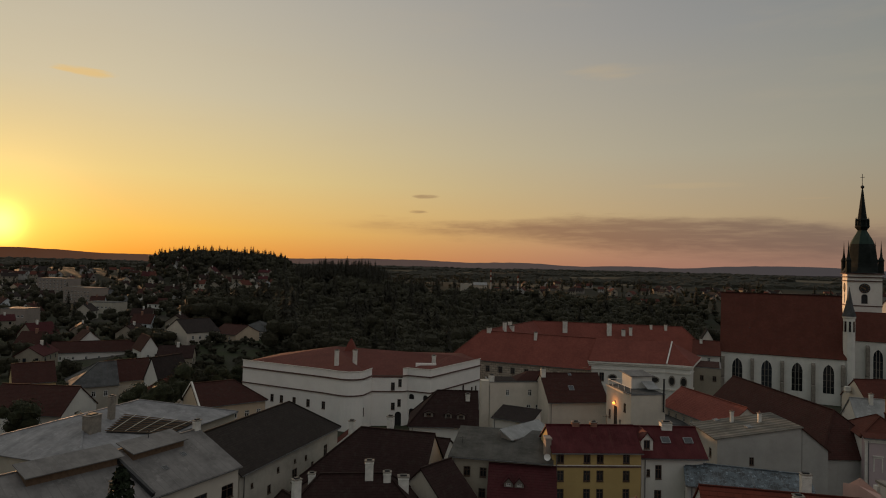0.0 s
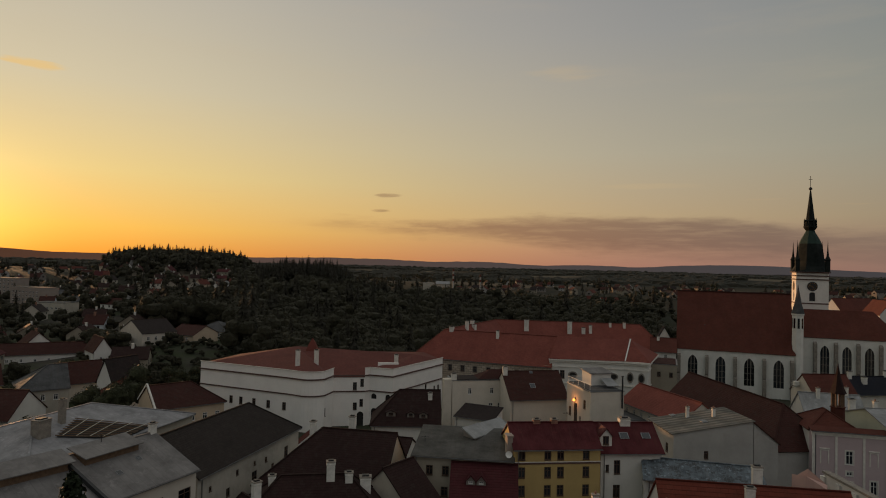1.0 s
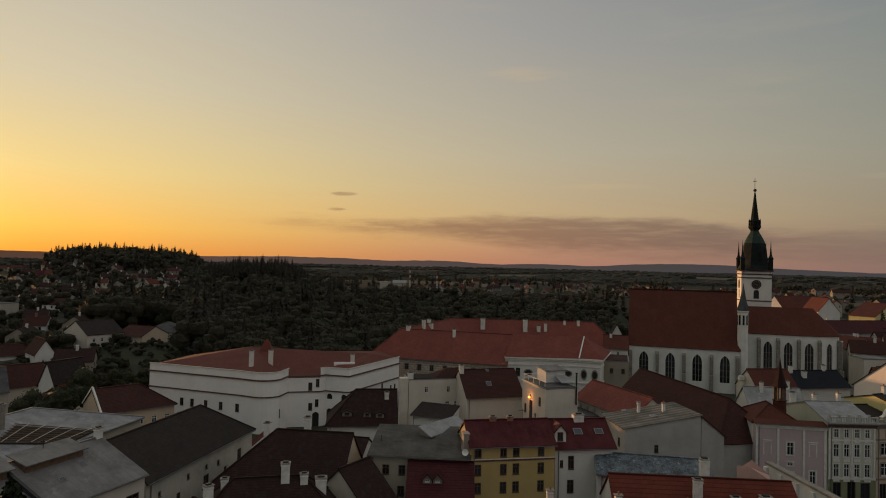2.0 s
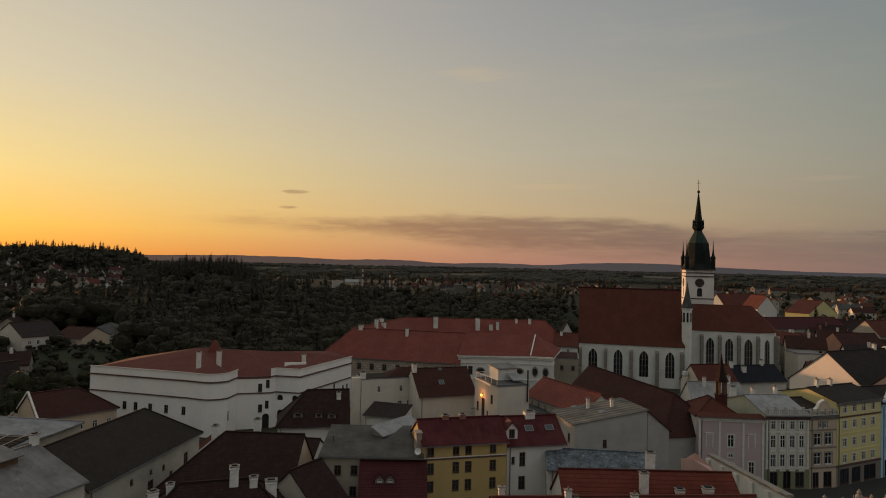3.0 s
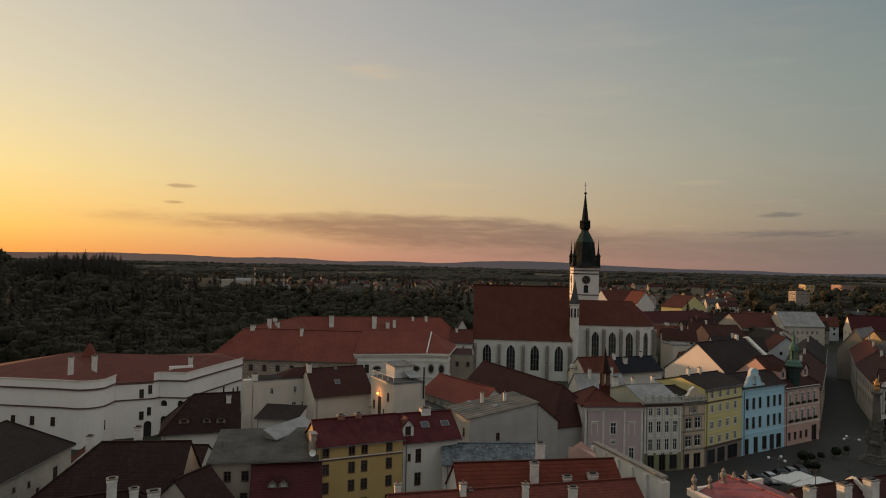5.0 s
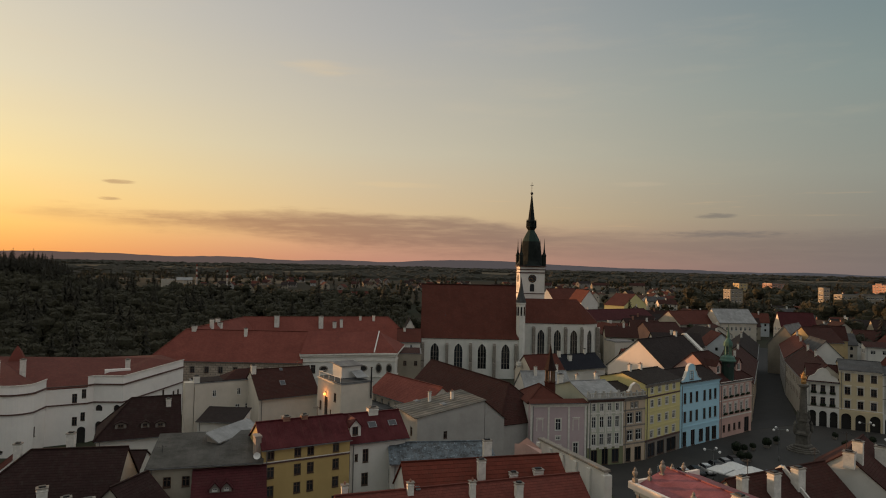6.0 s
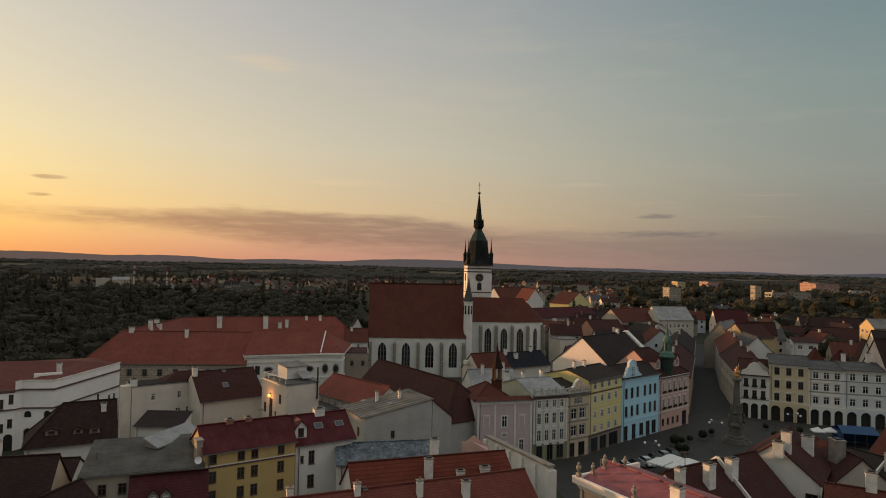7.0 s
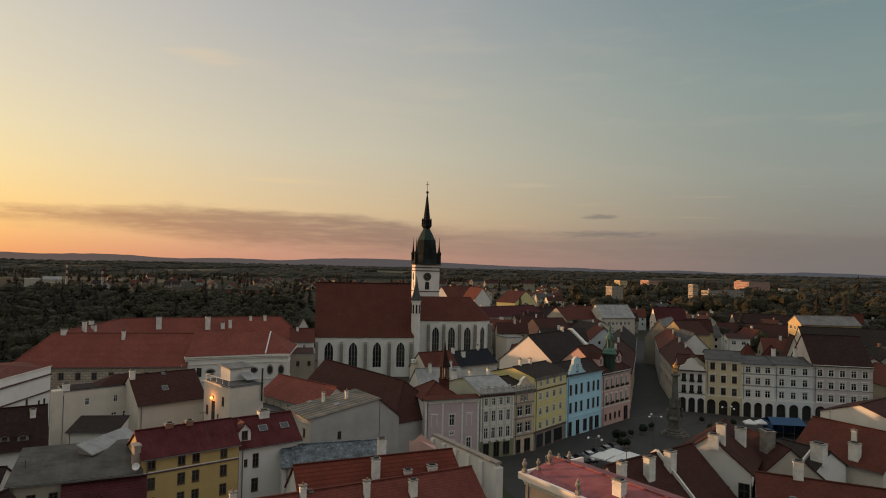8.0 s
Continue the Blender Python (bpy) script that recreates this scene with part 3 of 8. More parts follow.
def roof_planes(kind, W, D, ze, zr, o, og):
    """The planes of a roof over the rectangle W x D, and its ridge and hip lines. o: overhang at the eaves, og: at the verges."""
    if kind == "gable":
        k = (zr - ze) / (D / 2)
        a, b = -og, W + og
        return ([[(a, -o, ze - k * o), (b, -o, ze - k * o), (b, D / 2, zr), (a, D / 2, zr)],
                 [(b, D + o, ze - k * o), (a, D + o, ze - k * o), (a, D / 2, zr), (b, D / 2, zr)]], [((a, D / 2, zr), (b, D / 2, zr))])
    if kind == "gable_v":
        k = (zr - ze) / (W / 2)
        a, b = -og, D + og
        return ([[(-o, b, ze - k * o), (-o, a, ze - k * o), (W / 2, a, zr), (W / 2, b, zr)],
                 [(W + o, a, ze - k * o), (W + o, b, ze - k * o), (W / 2, b, zr), (W / 2, a, zr)]], [((W / 2, a, zr), (W / 2, b, zr))])
    if kind == "hip":
        r = min(W, D) / 2
        k = (zr - ze) / r
        z = ze - k * o
        c = [(-o, -o, z), (W + o, -o, z), (W + o, D + o, z), (-o, D + o, z)]
        if W >= D:
            p, q = (r, D / 2, zr), (W - r, D / 2, zr)
            return [[c[0], c[1], q, p], [c[1], c[2], q], [c[2], c[3], p, q], [c[3], c[0], p]], [(p, q), (c[0], p), (c[3], p), (c[1], q), (c[2], q)]
        p, q = (W / 2, r, zr), (W / 2, D - r, zr)
        return [[c[0], c[1], p], [c[1], c[2], q, p], [c[2], c[3], q], [c[3], c[0], p, q]], [(p, q), (c[0], p), (c[1], p), (c[2], q), (c[3], q)]
    if kind == "hip_left" or kind == "hip_right":
        r = D / 2
        k = (zr - ze) / r
        z = ze - k * o
        if kind == "hip_left":
            p, q = (r, D / 2, zr), (W + og, D / 2, zr)
            return [[(-o, -o, z), (W + og, -o, z), q, p], [(W + og, D + o, z), (-o, D + o, z), p, q], [(-o, D + o, z), (-o, -o, z), p]], [(p, q), ((-o, -o, z), p), ((-o, D + o, z), p)]
        p, q = (-og, D / 2, zr), (W - r, D / 2, zr)
        return [[(-og, -o, z), (W + o, -o, z), q, p], [(W + o, D + o, z), (-og, D + o, z), p, q], [(W + o, -o, z), (W + o, D + o, z), q]], [(p, q), ((W + o, -o, z), q), ((W + o, D + o, z), q)]
    if kind == "shed":          # rises from the front to the back
        k = (zr - ze) / D
        return [[(-og, -o, ze - k * o), (W + og, -o, ze - k * o), (W + og, D + og, zr + k * og), (-og, D + og, zr + k * og)]], []
    if kind == "shed_back":     # falls from the front to the back
        k = (zr - ze) / D
        return [[(-og, -og, zr + k * og), (W + og, -og, zr + k * og), (W + og, D + o, ze - k * o), (-og, D + o, ze - k * o)]], []
    if kind == "shed_left":     # falls to the left
        k = (zr - ze) / W
        return [[(-o, -og, ze - k * o), (W + og, -og, zr + k * og), (W + og, D + og, zr + k * og), (-o, D + og, ze - k * o)]], []
    if kind == "shed_right":
        k = (zr - ze) / W
        return [[(-og, -og, zr + k * og), (W + o, -og, ze - k * o), (W + o, D + og, ze - k * o), (-og, D + og, zr + k * og)]], []
    return [[(-og, -og, ze + 0.25), (W + og, -og, ze + 0.25), (W + og, D + og, ze + 0.3), (-og, D + og, ze + 0.3)]], []


def roof_height(kind, W, D, ze, zr, x, y):
    if kind == "gable":
        return zr - abs(y - D / 2) * (zr - ze) / (D / 2)
    if kind == "gable_v":
        return zr - abs(x - W / 2) * (zr - ze) / (W / 2)
    if kind in ("hip", "hip_left", "hip_right"):
        r = min(W, D) / 2 if kind == "hip" else D / 2
        d = min(y, D - y, *((x, W - x) if kind == "hip" else (x,) if kind == "hip_left" else (W - x,)))
        return ze + (zr - ze) * min(1.0, d / r)
    f = {"shed": y / D, "shed_back": 1 - y / D, "shed_left": x / W, "shed_right": 1 - x / W}
    return ze + (zr - ze) * f[kind] if kind in f else ze + 0.28


def chimney(parent, x, y, zroof, high=1.6, w=0.6, d=0.6, mat=None, cap=None):
    bm = bmesh.new()
    box(bm, x - w / 2, y - d / 2, zroof - 1.0, x + w / 2, y + d / 2, zroof + high)
    box(bm, x - w / 2 - 0.05, y - d / 2 - 0.05, zroof + high - 0.34, x + w / 2 + 0.05, y + d / 2 + 0.05, zroof + high - 0.2)
    bmesh.ops.bevel(bm, geom=bm.edges[:], offset=0.025, segments=1, affect="EDGES")
    ch = part("chimney", bm, mat or CHALK, parent)
    bm = bmesh.new()
    box(bm, x - w / 2 - 0.1, y - d / 2 - 0.1, zroof + high + 0.002, x + w / 2 + 0.1, y + d / 2 + 0.1, zroof + high + 0.09)
    part("cap", bm, cap or STONE, ch, "weathered chimney cap")
    if w < 0.75:
        bm = bmesh.new()
        lathe(bm, [(0.12, zroof + high + 0.09), (0.1, zroof + high + 0.4)], 8, x, y)
        part("chimney_pot", bm, BRICKWORK, ch)
    else:
        bm = bmesh.new()
        box(bm, x - w * 0.32, y - d * 0.3, zroof + high + 0.092, x + w * 0.32, y + d * 0.3, zroof + high + 0.26)
        part("chimney_flue", bm, IRON, ch, "sooty flue opening")
    return ch


def skylight(parent, kind, W, D, ze, zr, x, y, w=0.8, h=1.2):
    """A roof window lying in the roof plane at x, y."""
    e = 0.05
    z = lambda a, b: roof_height(kind, W, D, ze, zr, a, b)
    dx, dz = Vector((2 * e, 0, z(x + e, y) - z(x - e, y))).normalized(), Vector((0, 2 * e, z(x, y + e) - z(x, y - e))).normalized()
    n = dx.cross(dz).normalized()
    if abs(dx.z) > abs(dz.z):
        dx, dz = dz, dx
    if dz.z < 0:
        dz = -dz
    c = Vector((x, y, z(x, y))) + n * 0.04
    for name, mat, k, lift in (("skylight", FRAME["grey"], 1.0, 0.0), ("pane", GLASS, 0.82, 0.06)):
        bm = bmesh.new()
        q = [c + dx * sx * w / 2 * k + dz * sz * h / 2 * k for sx, sz in ((-1, -1), (1, -1), (1, 1), (-1, 1))]
        lo, hi = [bm.verts.new(p - n * 0.05 + n * lift) for p in q], [bm.verts.new(p + n * (0.06 + lift * 0.3)) for p in q]
        bm.faces.new(lo[::-1])
        bm.faces.new(hi)
        for i in range(4):
            bm.faces.new((lo[i], lo[(i + 1) % 4], hi[(i + 1) % 4], hi[i]))
        bmesh.ops.recalc_face_normals(bm, faces=bm.faces[:])
        ob = part(name, bm, mat, parent if name == "skylight" else ob, "roof window" if name == "skylight" else "")


def dormer(parent, kind, W, D, ze, zr, x, y, w=1.6, h=1.5, rise=0.7, wall=None, roof=None, colour="white"):
    """A gabled dormer on the front slope."""
    z0 = roof_height(kind, W, D, ze, zr, x, y)
    k = (zr - ze) / (D / 2) if kind != "shed" else (zr - ze) / D
    run = (h + rise) / k
    bm = bmesh.new()
    holes = pierced(bm, (x - w / 2, y), (1, 0), w, z0 - 0.3, z0 + h, [(w * 0.24, z0 + 0.25, w * 0.76, z0 + h - 0.15)], 0.12)
    T = [bm.verts.new(p) for p in ((x - w / 2, y, z0 + h), (x + w / 2, y, z0 + h), (x, y, z0 + h + rise))]
    bm.faces.new(T)
    for s in (-1, 1):
        v = [bm.verts.new(p) for p in ((x + s * w / 2, y, z0 - 0.3), (x + s * w / 2, y + run, z0 - 0.3), (x + s * w / 2, y + run, z0 + h), (x + s * w / 2, y, z0 + h))]
        bm.faces.new(v if s > 0 else v[::-1])
    dm = part("dormer", bm, wall or WALL["white"], parent, "gabled roof dormer")
    place_windows(dm, (x - w / 2, y), 0, holes, colour, 1)
    bm = bmesh.new()
    kk = rise / (w / 2)
    for s in (-1, 1):
        a, b = (x + s * (w / 2 + 0.2), y - 0.25, z0 + h - kk * 0.2), (x, y - 0.25, z0 + h + rise)
        slab(bm, [a, (a[0], y + run, a[2]), (x, y + run, b[2]), b], 0.1)
    part("dormer_roof", bm, roof, dm)


def house(name, A, B, depth, ze, zr, kind="gable", wall="white", roof="red", front=(), left=(), right=(), back=(), frame="white", bars=2, surround=None, style="",
          chimneys=(), skylights=(), dormers=(), eave=0.45, verge=0.2, z0=0.0, label="", category="house", group="", cornice=None, bands=(), gutter=True, cmat=None, ridge=True, base=None, strips=(), firewalls=(), aerials=(), shop=False, parapet=0.0, boxes=False, blind=()):
    """A house whose front runs from A to B (A on the left when one faces it), with its roof, windows, chimneys and gutters."""
    dx, dy = B[0] - A[0], B[1] - A[1]
    W, turn = math.hypot(dx, dy), math.atan2(dy, dx)
    h = thing(name, A[0], A[1], turn, label, category, group, z0)
    ze, zr = ze - z0, zr - z0
    D = depth
    bm = bmesh.new()
    tops = {"f": ze, "b": ze, "l": ze, "r": ze}
    if kind == "shed":
        tops["b"] = zr
    if kind == "shed_back":
        tops["f"] = zr
    if kind == "shed_left":
        tops["r"] = zr
    if kind == "shed_right":
        tops["l"] = zr
    if kind == "flat":
        tops = dict.fromkeys("fblr", zr)
    sides = ((front, (0, 0), (1, 0), W, tops["f"], 0.0), (right, (W, 0), (0, 1), D, tops["r"] if kind == "flat" or kind == "shed_left" else ze, math.pi / 2),
             (back, (W, D), (-1, 0), W, tops["b"], math.pi), (left, (0, D), (0, -1), D, tops["l"] if kind == "flat" or kind == "shed_right" else ze, -math.pi / 2))
    todo = []
    for holes, o, u, width, top, a in sides:
        # gable walls carry openings above the eave line too
        gable = [q for q in holes if q[3] > top - 0.02]
        low = base[0] if base and holes is front else -2.0
        done = pierced(bm, o, u, width, low, top, holes)
        todo.append((o, a, done + gable))
        if low > -2.0:
            lower = bmesh.new()
            todo.append((o, a, pierced(lower, o, u, width, -2.0, low, holes)))
            part("ground_floor", lower, WALL[base[1]], h)
    tri = lambda *ps: bm.faces.new([bm.verts.new(p) for p in ps])
    if kind in ("gable", "hip_left"):
        tri((W, 0, ze), (W, D, ze), (W, D / 2, zr))
    if kind in ("gable", "hip_right"):
        tri((0, D, ze), (0, 0, ze), (0, D / 2, zr))
    if kind == "gable_v":
        tri((0, 0, ze), (W, 0, ze), (W / 2, 0, zr))
        tri((W, D, ze), (0, D, ze), (W / 2, D, zr))
    if kind == "shed":
        tri((W, 0, ze), (W, D, ze), (W, D, zr))
        tri((0, D, ze), (0, 0, ze), (0, D, zr))
    if kind == "shed_back":
        tri((W, 0, zr), (W, 0, ze), (W, D, ze))
        tri((0, D, ze), (0, 0, ze), (0, 0, zr))
    if kind == "shed_left":
        tri((0, 0, ze), (W, 0, ze), (W, 0, zr))
        tri((W, D, ze), (0, D, ze), (W, D, zr))
    if kind == "shed_right":
        tri((0, 0, ze), (W, 0, ze), (0, 0, zr))
        tri((W, D, ze), (0, D, ze), (0, D, zr))
    part("wall", bm, WALL[wall], h)
    for o, a, holes in todo:
        low = [q for q in holes if shop and a == 0.0 and q[3] < 3.8]
        place_windows(h, o, a, low, "brown", 1)
        place_windows(h, o, a, [q for q in holes if q not in low], frame, bars, surround, style)
        for x0, za, x1, zb in holes:
            if boxes and a == 0.0 and za > 3.8:
                link("flower_box", flower_box_mesh(x1 - x0), h, "dark planted flower box", (x0, -0.005, za - 0.05))
    for x0, za, x1, zb in blind:
        link("blind_window", surround_mesh(x1 - x0, zb - za, TRIM, "hood"), h, "white blind window surround", (x0, 0, za))
    if parapet:
        bm = bmesh.new()
        box(bm, 0, -0.34, ze - 0.1, W, -0.02, ze + 0.12)
        box(bm, 0, -0.3, ze + parapet - 0.16, W, -0.06, ze + parapet)
        n = max(2, round(W / 0.42))
        for k in range(n + 1):
            x = W * k / n
            q = 0.2 if k % 4 == 0 else 0.07
            box(bm, x - q, -0.18 - q * 0.6, ze + 0.1, x + q, -0.18 + q * 0.6, ze + parapet - 0.1 + (0.5 if k % 4 == 0 else 0))
        bmesh.ops.remove_doubles(bm, verts=bm.verts[:], dist=0.0005)
        part("parapet", bm, PARAPET, h, "stone roof balustrade")
    bm = bmesh.new()
    planes, lines = roof_planes(kind, W, D, ze + 0.05, zr + 0.05, eave, verge) if kind != "flat" else roof_planes("flat", W, D, ze, zr, 0, -0.3)
    for p in planes:
        slab(bm, p)
    rf = part("roof", bm, ROOF[roof], h)
    if lines and ridge:
        bm = bmesh.new()
        for a, b in lines:
            beam(bm, (*a[:2], a[2] + 0.06), (*b[:2], b[2] + 0.06), 0.26, 0.14)
        part("ridge", bm, ROOF[roof], rf, "ridge tiles")
    if kind == "flat":
        bm = bmesh.new()
        for q in ((-0.1, -0.1, W + 0.1, 0.28), (-0.1, D - 0.28, W + 0.1, D + 0.1), (-0.1, 0.28, 0.28, D - 0.28), (W - 0.28, 0.28, W + 0.1, D - 0.28)):
            box(bm, q[0], q[1], zr + 0.004, q[2], q[3], zr + 0.12)
        part("coping", bm, ZINC, rf)
    if gutter and kind in ("gable", "hip", "hip_left", "hip_right", "shed"):
        k = (zr - ze) / (D / 2 if kind == "gable" or kind.startswith("hip_") else min(W, D) / 2 if kind == "hip" else D)
        bm = bmesh.new()
        z = ze - k * eave - 0.06
        beam(bm, (-verge, -eave - 0.07, z), (W + verge, -eave - 0.07, z), 0.14, 0.12)
        beam(bm, (W * 0.02 + 0.3, -0.12, -0.0), (W * 0.02 + 0.301, -0.12, z), 0.1, 0.1)
        part("gutter", bm, ZINC, h, "zinc gutter and downpipe")
    if cornice:
        bm = bmesh.new()
        top = tops["f"]
        box(bm, -0.12, -0.32, top - 0.55, W + 0.12, -0.004, top - 0.12)
        box(bm, -0.06, -0.16, top - 0.85, W + 0.06, -0.004, top - 0.55)
        part("cornice", bm, cornice, h)
    for zb, hb, mat in bands:
        bm = bmesh.new()
        box(bm, -0.02, -0.09, zb, W + 0.02, -0.004, zb + hb)
        part("string_course", bm, mat, h)
    for x, w in strips:
        bm = bmesh.new()
        box(bm, x * W - w / 2, -0.1, base[0] if base else 0, x * W + w / 2, -0.004, ze - 0.9)
        part("pilaster", bm, TRIM, h)
    for f, thick in firewalls:
        bm = bmesh.new()
        for y0, y1 in ((-eave, D / 2), (D + eave, D / 2)):
            beam(bm, (f * W, y0, ze + 0.2 - 0.4 * (zr - ze) / (D / 2)), (f * W, y1, zr + 0.3), thick, 0.5)
        part("firewall", bm, CHALK, h, "whitewashed firewall coping")
    for fx, fy, high in aerials:
        x, y = fx * W, fy * D
        z = roof_height(kind, W, D, ze, zr, x, y)
        bm = bmesh.new()
        beam(bm, (x, y, z - 0.3), (x + 0.001, y, z + high), 0.06, 0.06)
        beam(bm, (x - 0.6, y, z + high - 0.2), (x + 0.6, y, z + high - 0.2), 0.04, 0.04)
        for k in range(5):
            beam(bm, (x - 0.5 + 0.25 * k, y - 0.35, z + high - 0.2), (x - 0.5 + 0.25 * k, y + 0.35, z + high - 0.2), 0.025, 0.025)
        part("aerial", bm, IRON, h, "television aerial")
    for c in chimneys:
        x, y = c[0] * W, c[1] * D
        chimney(h, x, y, roof_height(kind, W, D, ze, zr, x, y), *(c[2:] if len(c) > 2 else (1.5,)), mat=cmat)
    for x, y, *size in skylights:
        skylight(h, kind, W, D, ze + 0.05, zr + 0.05, x * W, y * D, *size)
    for x, y, *size in dormers:
        dormer(h, kind, W, D, ze, zr, x * W, y * D, *size, wall=WALL["dark"] if len(size) > 2 and size[2] < 0.5 else WALL[wall], roof=ROOF[roof], colour=frame)
    return h

# ---- ground: one sheet to the horizon ----
def bump(az, r, az0, w_az, r0, w_r):
    return math.exp(-((az - az0) / w_az) ** 2 - ((r - r0) / w_r) ** 2)


def ease(a, b, v):
    t = min(1.0, max(0.0, (v - a) / (b - a)))
    return t * t * (3 - 2 * t)


def ground_height(x, y):
    r, az = math.hypot(x, y), math.degrees(math.atan2(x, y))
    town = ease(210, 330, r)
    valley = ease(-16, -11, az) * (1 - ease(24, 30, az)) * ease(200, 250, r) * (1 - ease(330, 640, r))
    h = 34 * math.exp(-((az + 18.6) / 6.4) ** 6 - ((r - 930) / 330) ** 2) - 9 * valley
    h += ease(340, 700, r) * (1 - ease(760, 1100, r)) * (15 * math.exp(-((az + 8.2) / 4.0) ** 4) + 1.0 * math.exp(-((az - 8) / 9) ** 2))
    h += 16 * bump(az, r, -32, 12, 1500, 500)
    h += town * (2.5 * noise.noise((x / 260, y / 260, 3)) + 6 * ease(600, 2500, r) * noise.noise((x / 900, y / 900, 7)))
    near = 10 + 7 * noise.noise((az / 6, 4.3, 1)) + 2 * noise.noise((az / 1.1, 4.3, 1))
    h += near * math.exp(-((r - 2900) / 380) ** 2) + 14 * ease(3200, 4300, r)
    slope = 6.4 * math.exp(-((az + 18) / 8.5) ** 2) * ease(200, 258, r) * (1 - ease(420, 600, r))
    return h * max(town, valley) + slope


bm = bmesh.new()
radii = [0.0] + [12 * 1.052 ** i for i in range(119)] + [4960.0]
AZ = [radians(-180 + 1.5 * i) for i in range(240)]
fine = sorted({*AZ, *(radians(-60 + 0.5 * i) for i in range(280))})
grid = [[bm.verts.new((r * math.sin(a), r * math.cos(a), ground_height(r * math.sin(a), r * math.cos(a)))) for a in fine] if r else None for r in radii]
centre = bm.verts.new((0, 0, 0))
for i in range(len(fine)):
    j = (i + 1) % len(fine)
    bm.faces.new((centre, grid[1][j], grid[1][i]))
    for a, b in zip(grid[1:], grid[2:]):
        bm.faces.new((a[i], a[j], b[j], b[i]))
for f in bm.faces:
    f.smooth = True
GROUND, nt, b = material("earth_and_grass", (0.07, 0.07, 0.04), 0.95, 0, 0.1)
co = nt.nodes.new("ShaderNodeTexCoord").outputs["Object"]
fields = nt.nodes.new("ShaderNodeTexVoronoi")
mp = nt.nodes.new("ShaderNodeMapping")
mp.inputs["Scale"].default_value = (0.0022, 0.0011, 0)
nt.links.new(co, mp.inputs[0])
nt.links.new(mp.outputs[0], fields.inputs["Vector"])
fields.inputs["Scale"].default_value = 2.0
sep = nt.nodes.new("ShaderNodeSeparateColor")
nt.links.new(fields.outputs["Color"], sep.inputs[0])
woods = tnoise(nt, co, 0.0016, 6, 0.6)
c = tmix(nt, trange(nt, sep.outputs[0], 0.3, 0.8), (0.016, 0.016, 0.012), (0.10, 0.08, 0.055))
c = tmix(nt, trange(nt, woods, 0.44, 0.5), c, (0.018, 0.019, 0.013))
dist = nt.nodes.new("ShaderNodeVectorMath")
dist.operation = "LENGTH"
nt.links.new(co, dist.inputs[0])
c = tmix(nt, trange(nt, dist.outputs["Value"], 3000, 3600), c, (0.020, 0.028, 0.018))
yard = tmix(nt, trange(nt, tnoise(nt, co, 0.05, 5, 0.65), 0.4, 0.6), (0.055, 0.05, 0.042), (0.035, 0.045, 0.02))
yard = tmix(nt, trange(nt, tnoise(nt, co, 1.2, 4, 0.6), 0.4, 0.7, 0, 0.5), yard, (0.03, 0.028, 0.024))
c = tmix(nt, trange(nt, dist.outputs["Value"], 260, 700), yard, c)
nt.links.new(c, b.inputs["Base Color"])
tbump(nt, b, tnoise(nt, co, 0.4, 5, 0.6), 0.5, 0.3)
me = bpy.data.meshes.new("ground")
bm.to_mesh(me)
bm.free()
me.materials.append(GROUND)
ground = tagged(new("ground", me), "dark earth, lawns, fields and woodland reaching the horizon", "ground", kind="structure")


# far ridges on the skyline, made blue-grey by haze put into glowing colour
def hills(name, radius, top, crest, seed, stops):
    """A long ridge far beyond the plain; haze and evening light are put into its glow, whose colour runs from the
    sunset side round to the north.
    """
    bm = bmesh.new()
    rows_ = []
    for i in range(721):
        az = -60 + i * 0.2
        e = top + float(np.interp(az, *zip(*crest))) + 0.06 * noise.noise((az / 2.6, seed, 2)) + 0.025 * noise.noise((az / 0.7, seed, 3))
        z = 38 + radius * math.tan(radians(e))
        x, y = radius * math.sin(radians(az)), radius * math.cos(radians(az))
        rows_.append([bm.verts.new((x * k, y * k, zz)) for k, zz in ((0.955, -20), (0.985, z * 0.75), (1.0, z), (1.01, -20))])
    for a, b in zip(rows_, rows_[1:]):
        for j in range(3):
            bm.faces.new((a[j], a[j + 1], b[j + 1], b[j]))
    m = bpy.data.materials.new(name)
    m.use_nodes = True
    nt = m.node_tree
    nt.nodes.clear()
    # emission alone: the colour stops already hold the haze and low sun
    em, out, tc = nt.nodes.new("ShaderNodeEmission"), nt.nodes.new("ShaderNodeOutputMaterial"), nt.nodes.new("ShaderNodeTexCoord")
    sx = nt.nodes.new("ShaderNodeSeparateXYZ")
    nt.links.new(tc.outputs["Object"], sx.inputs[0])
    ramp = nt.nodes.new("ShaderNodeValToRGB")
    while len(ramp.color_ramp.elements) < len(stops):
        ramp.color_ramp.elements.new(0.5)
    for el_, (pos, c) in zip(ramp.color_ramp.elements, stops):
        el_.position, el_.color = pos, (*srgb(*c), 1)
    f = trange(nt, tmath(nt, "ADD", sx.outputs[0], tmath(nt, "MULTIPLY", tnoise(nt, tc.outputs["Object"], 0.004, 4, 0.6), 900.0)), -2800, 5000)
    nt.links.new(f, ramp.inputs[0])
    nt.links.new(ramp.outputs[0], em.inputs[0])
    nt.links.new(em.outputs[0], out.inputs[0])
    me = bpy.data.meshes.new(name)
    bm.to_mesh(me)
    bm.free()
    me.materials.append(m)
    return tagged(new(name, me), "wooded hills along the far skyline, haze painted in as glowing colour", "backdrop", kind="structure")


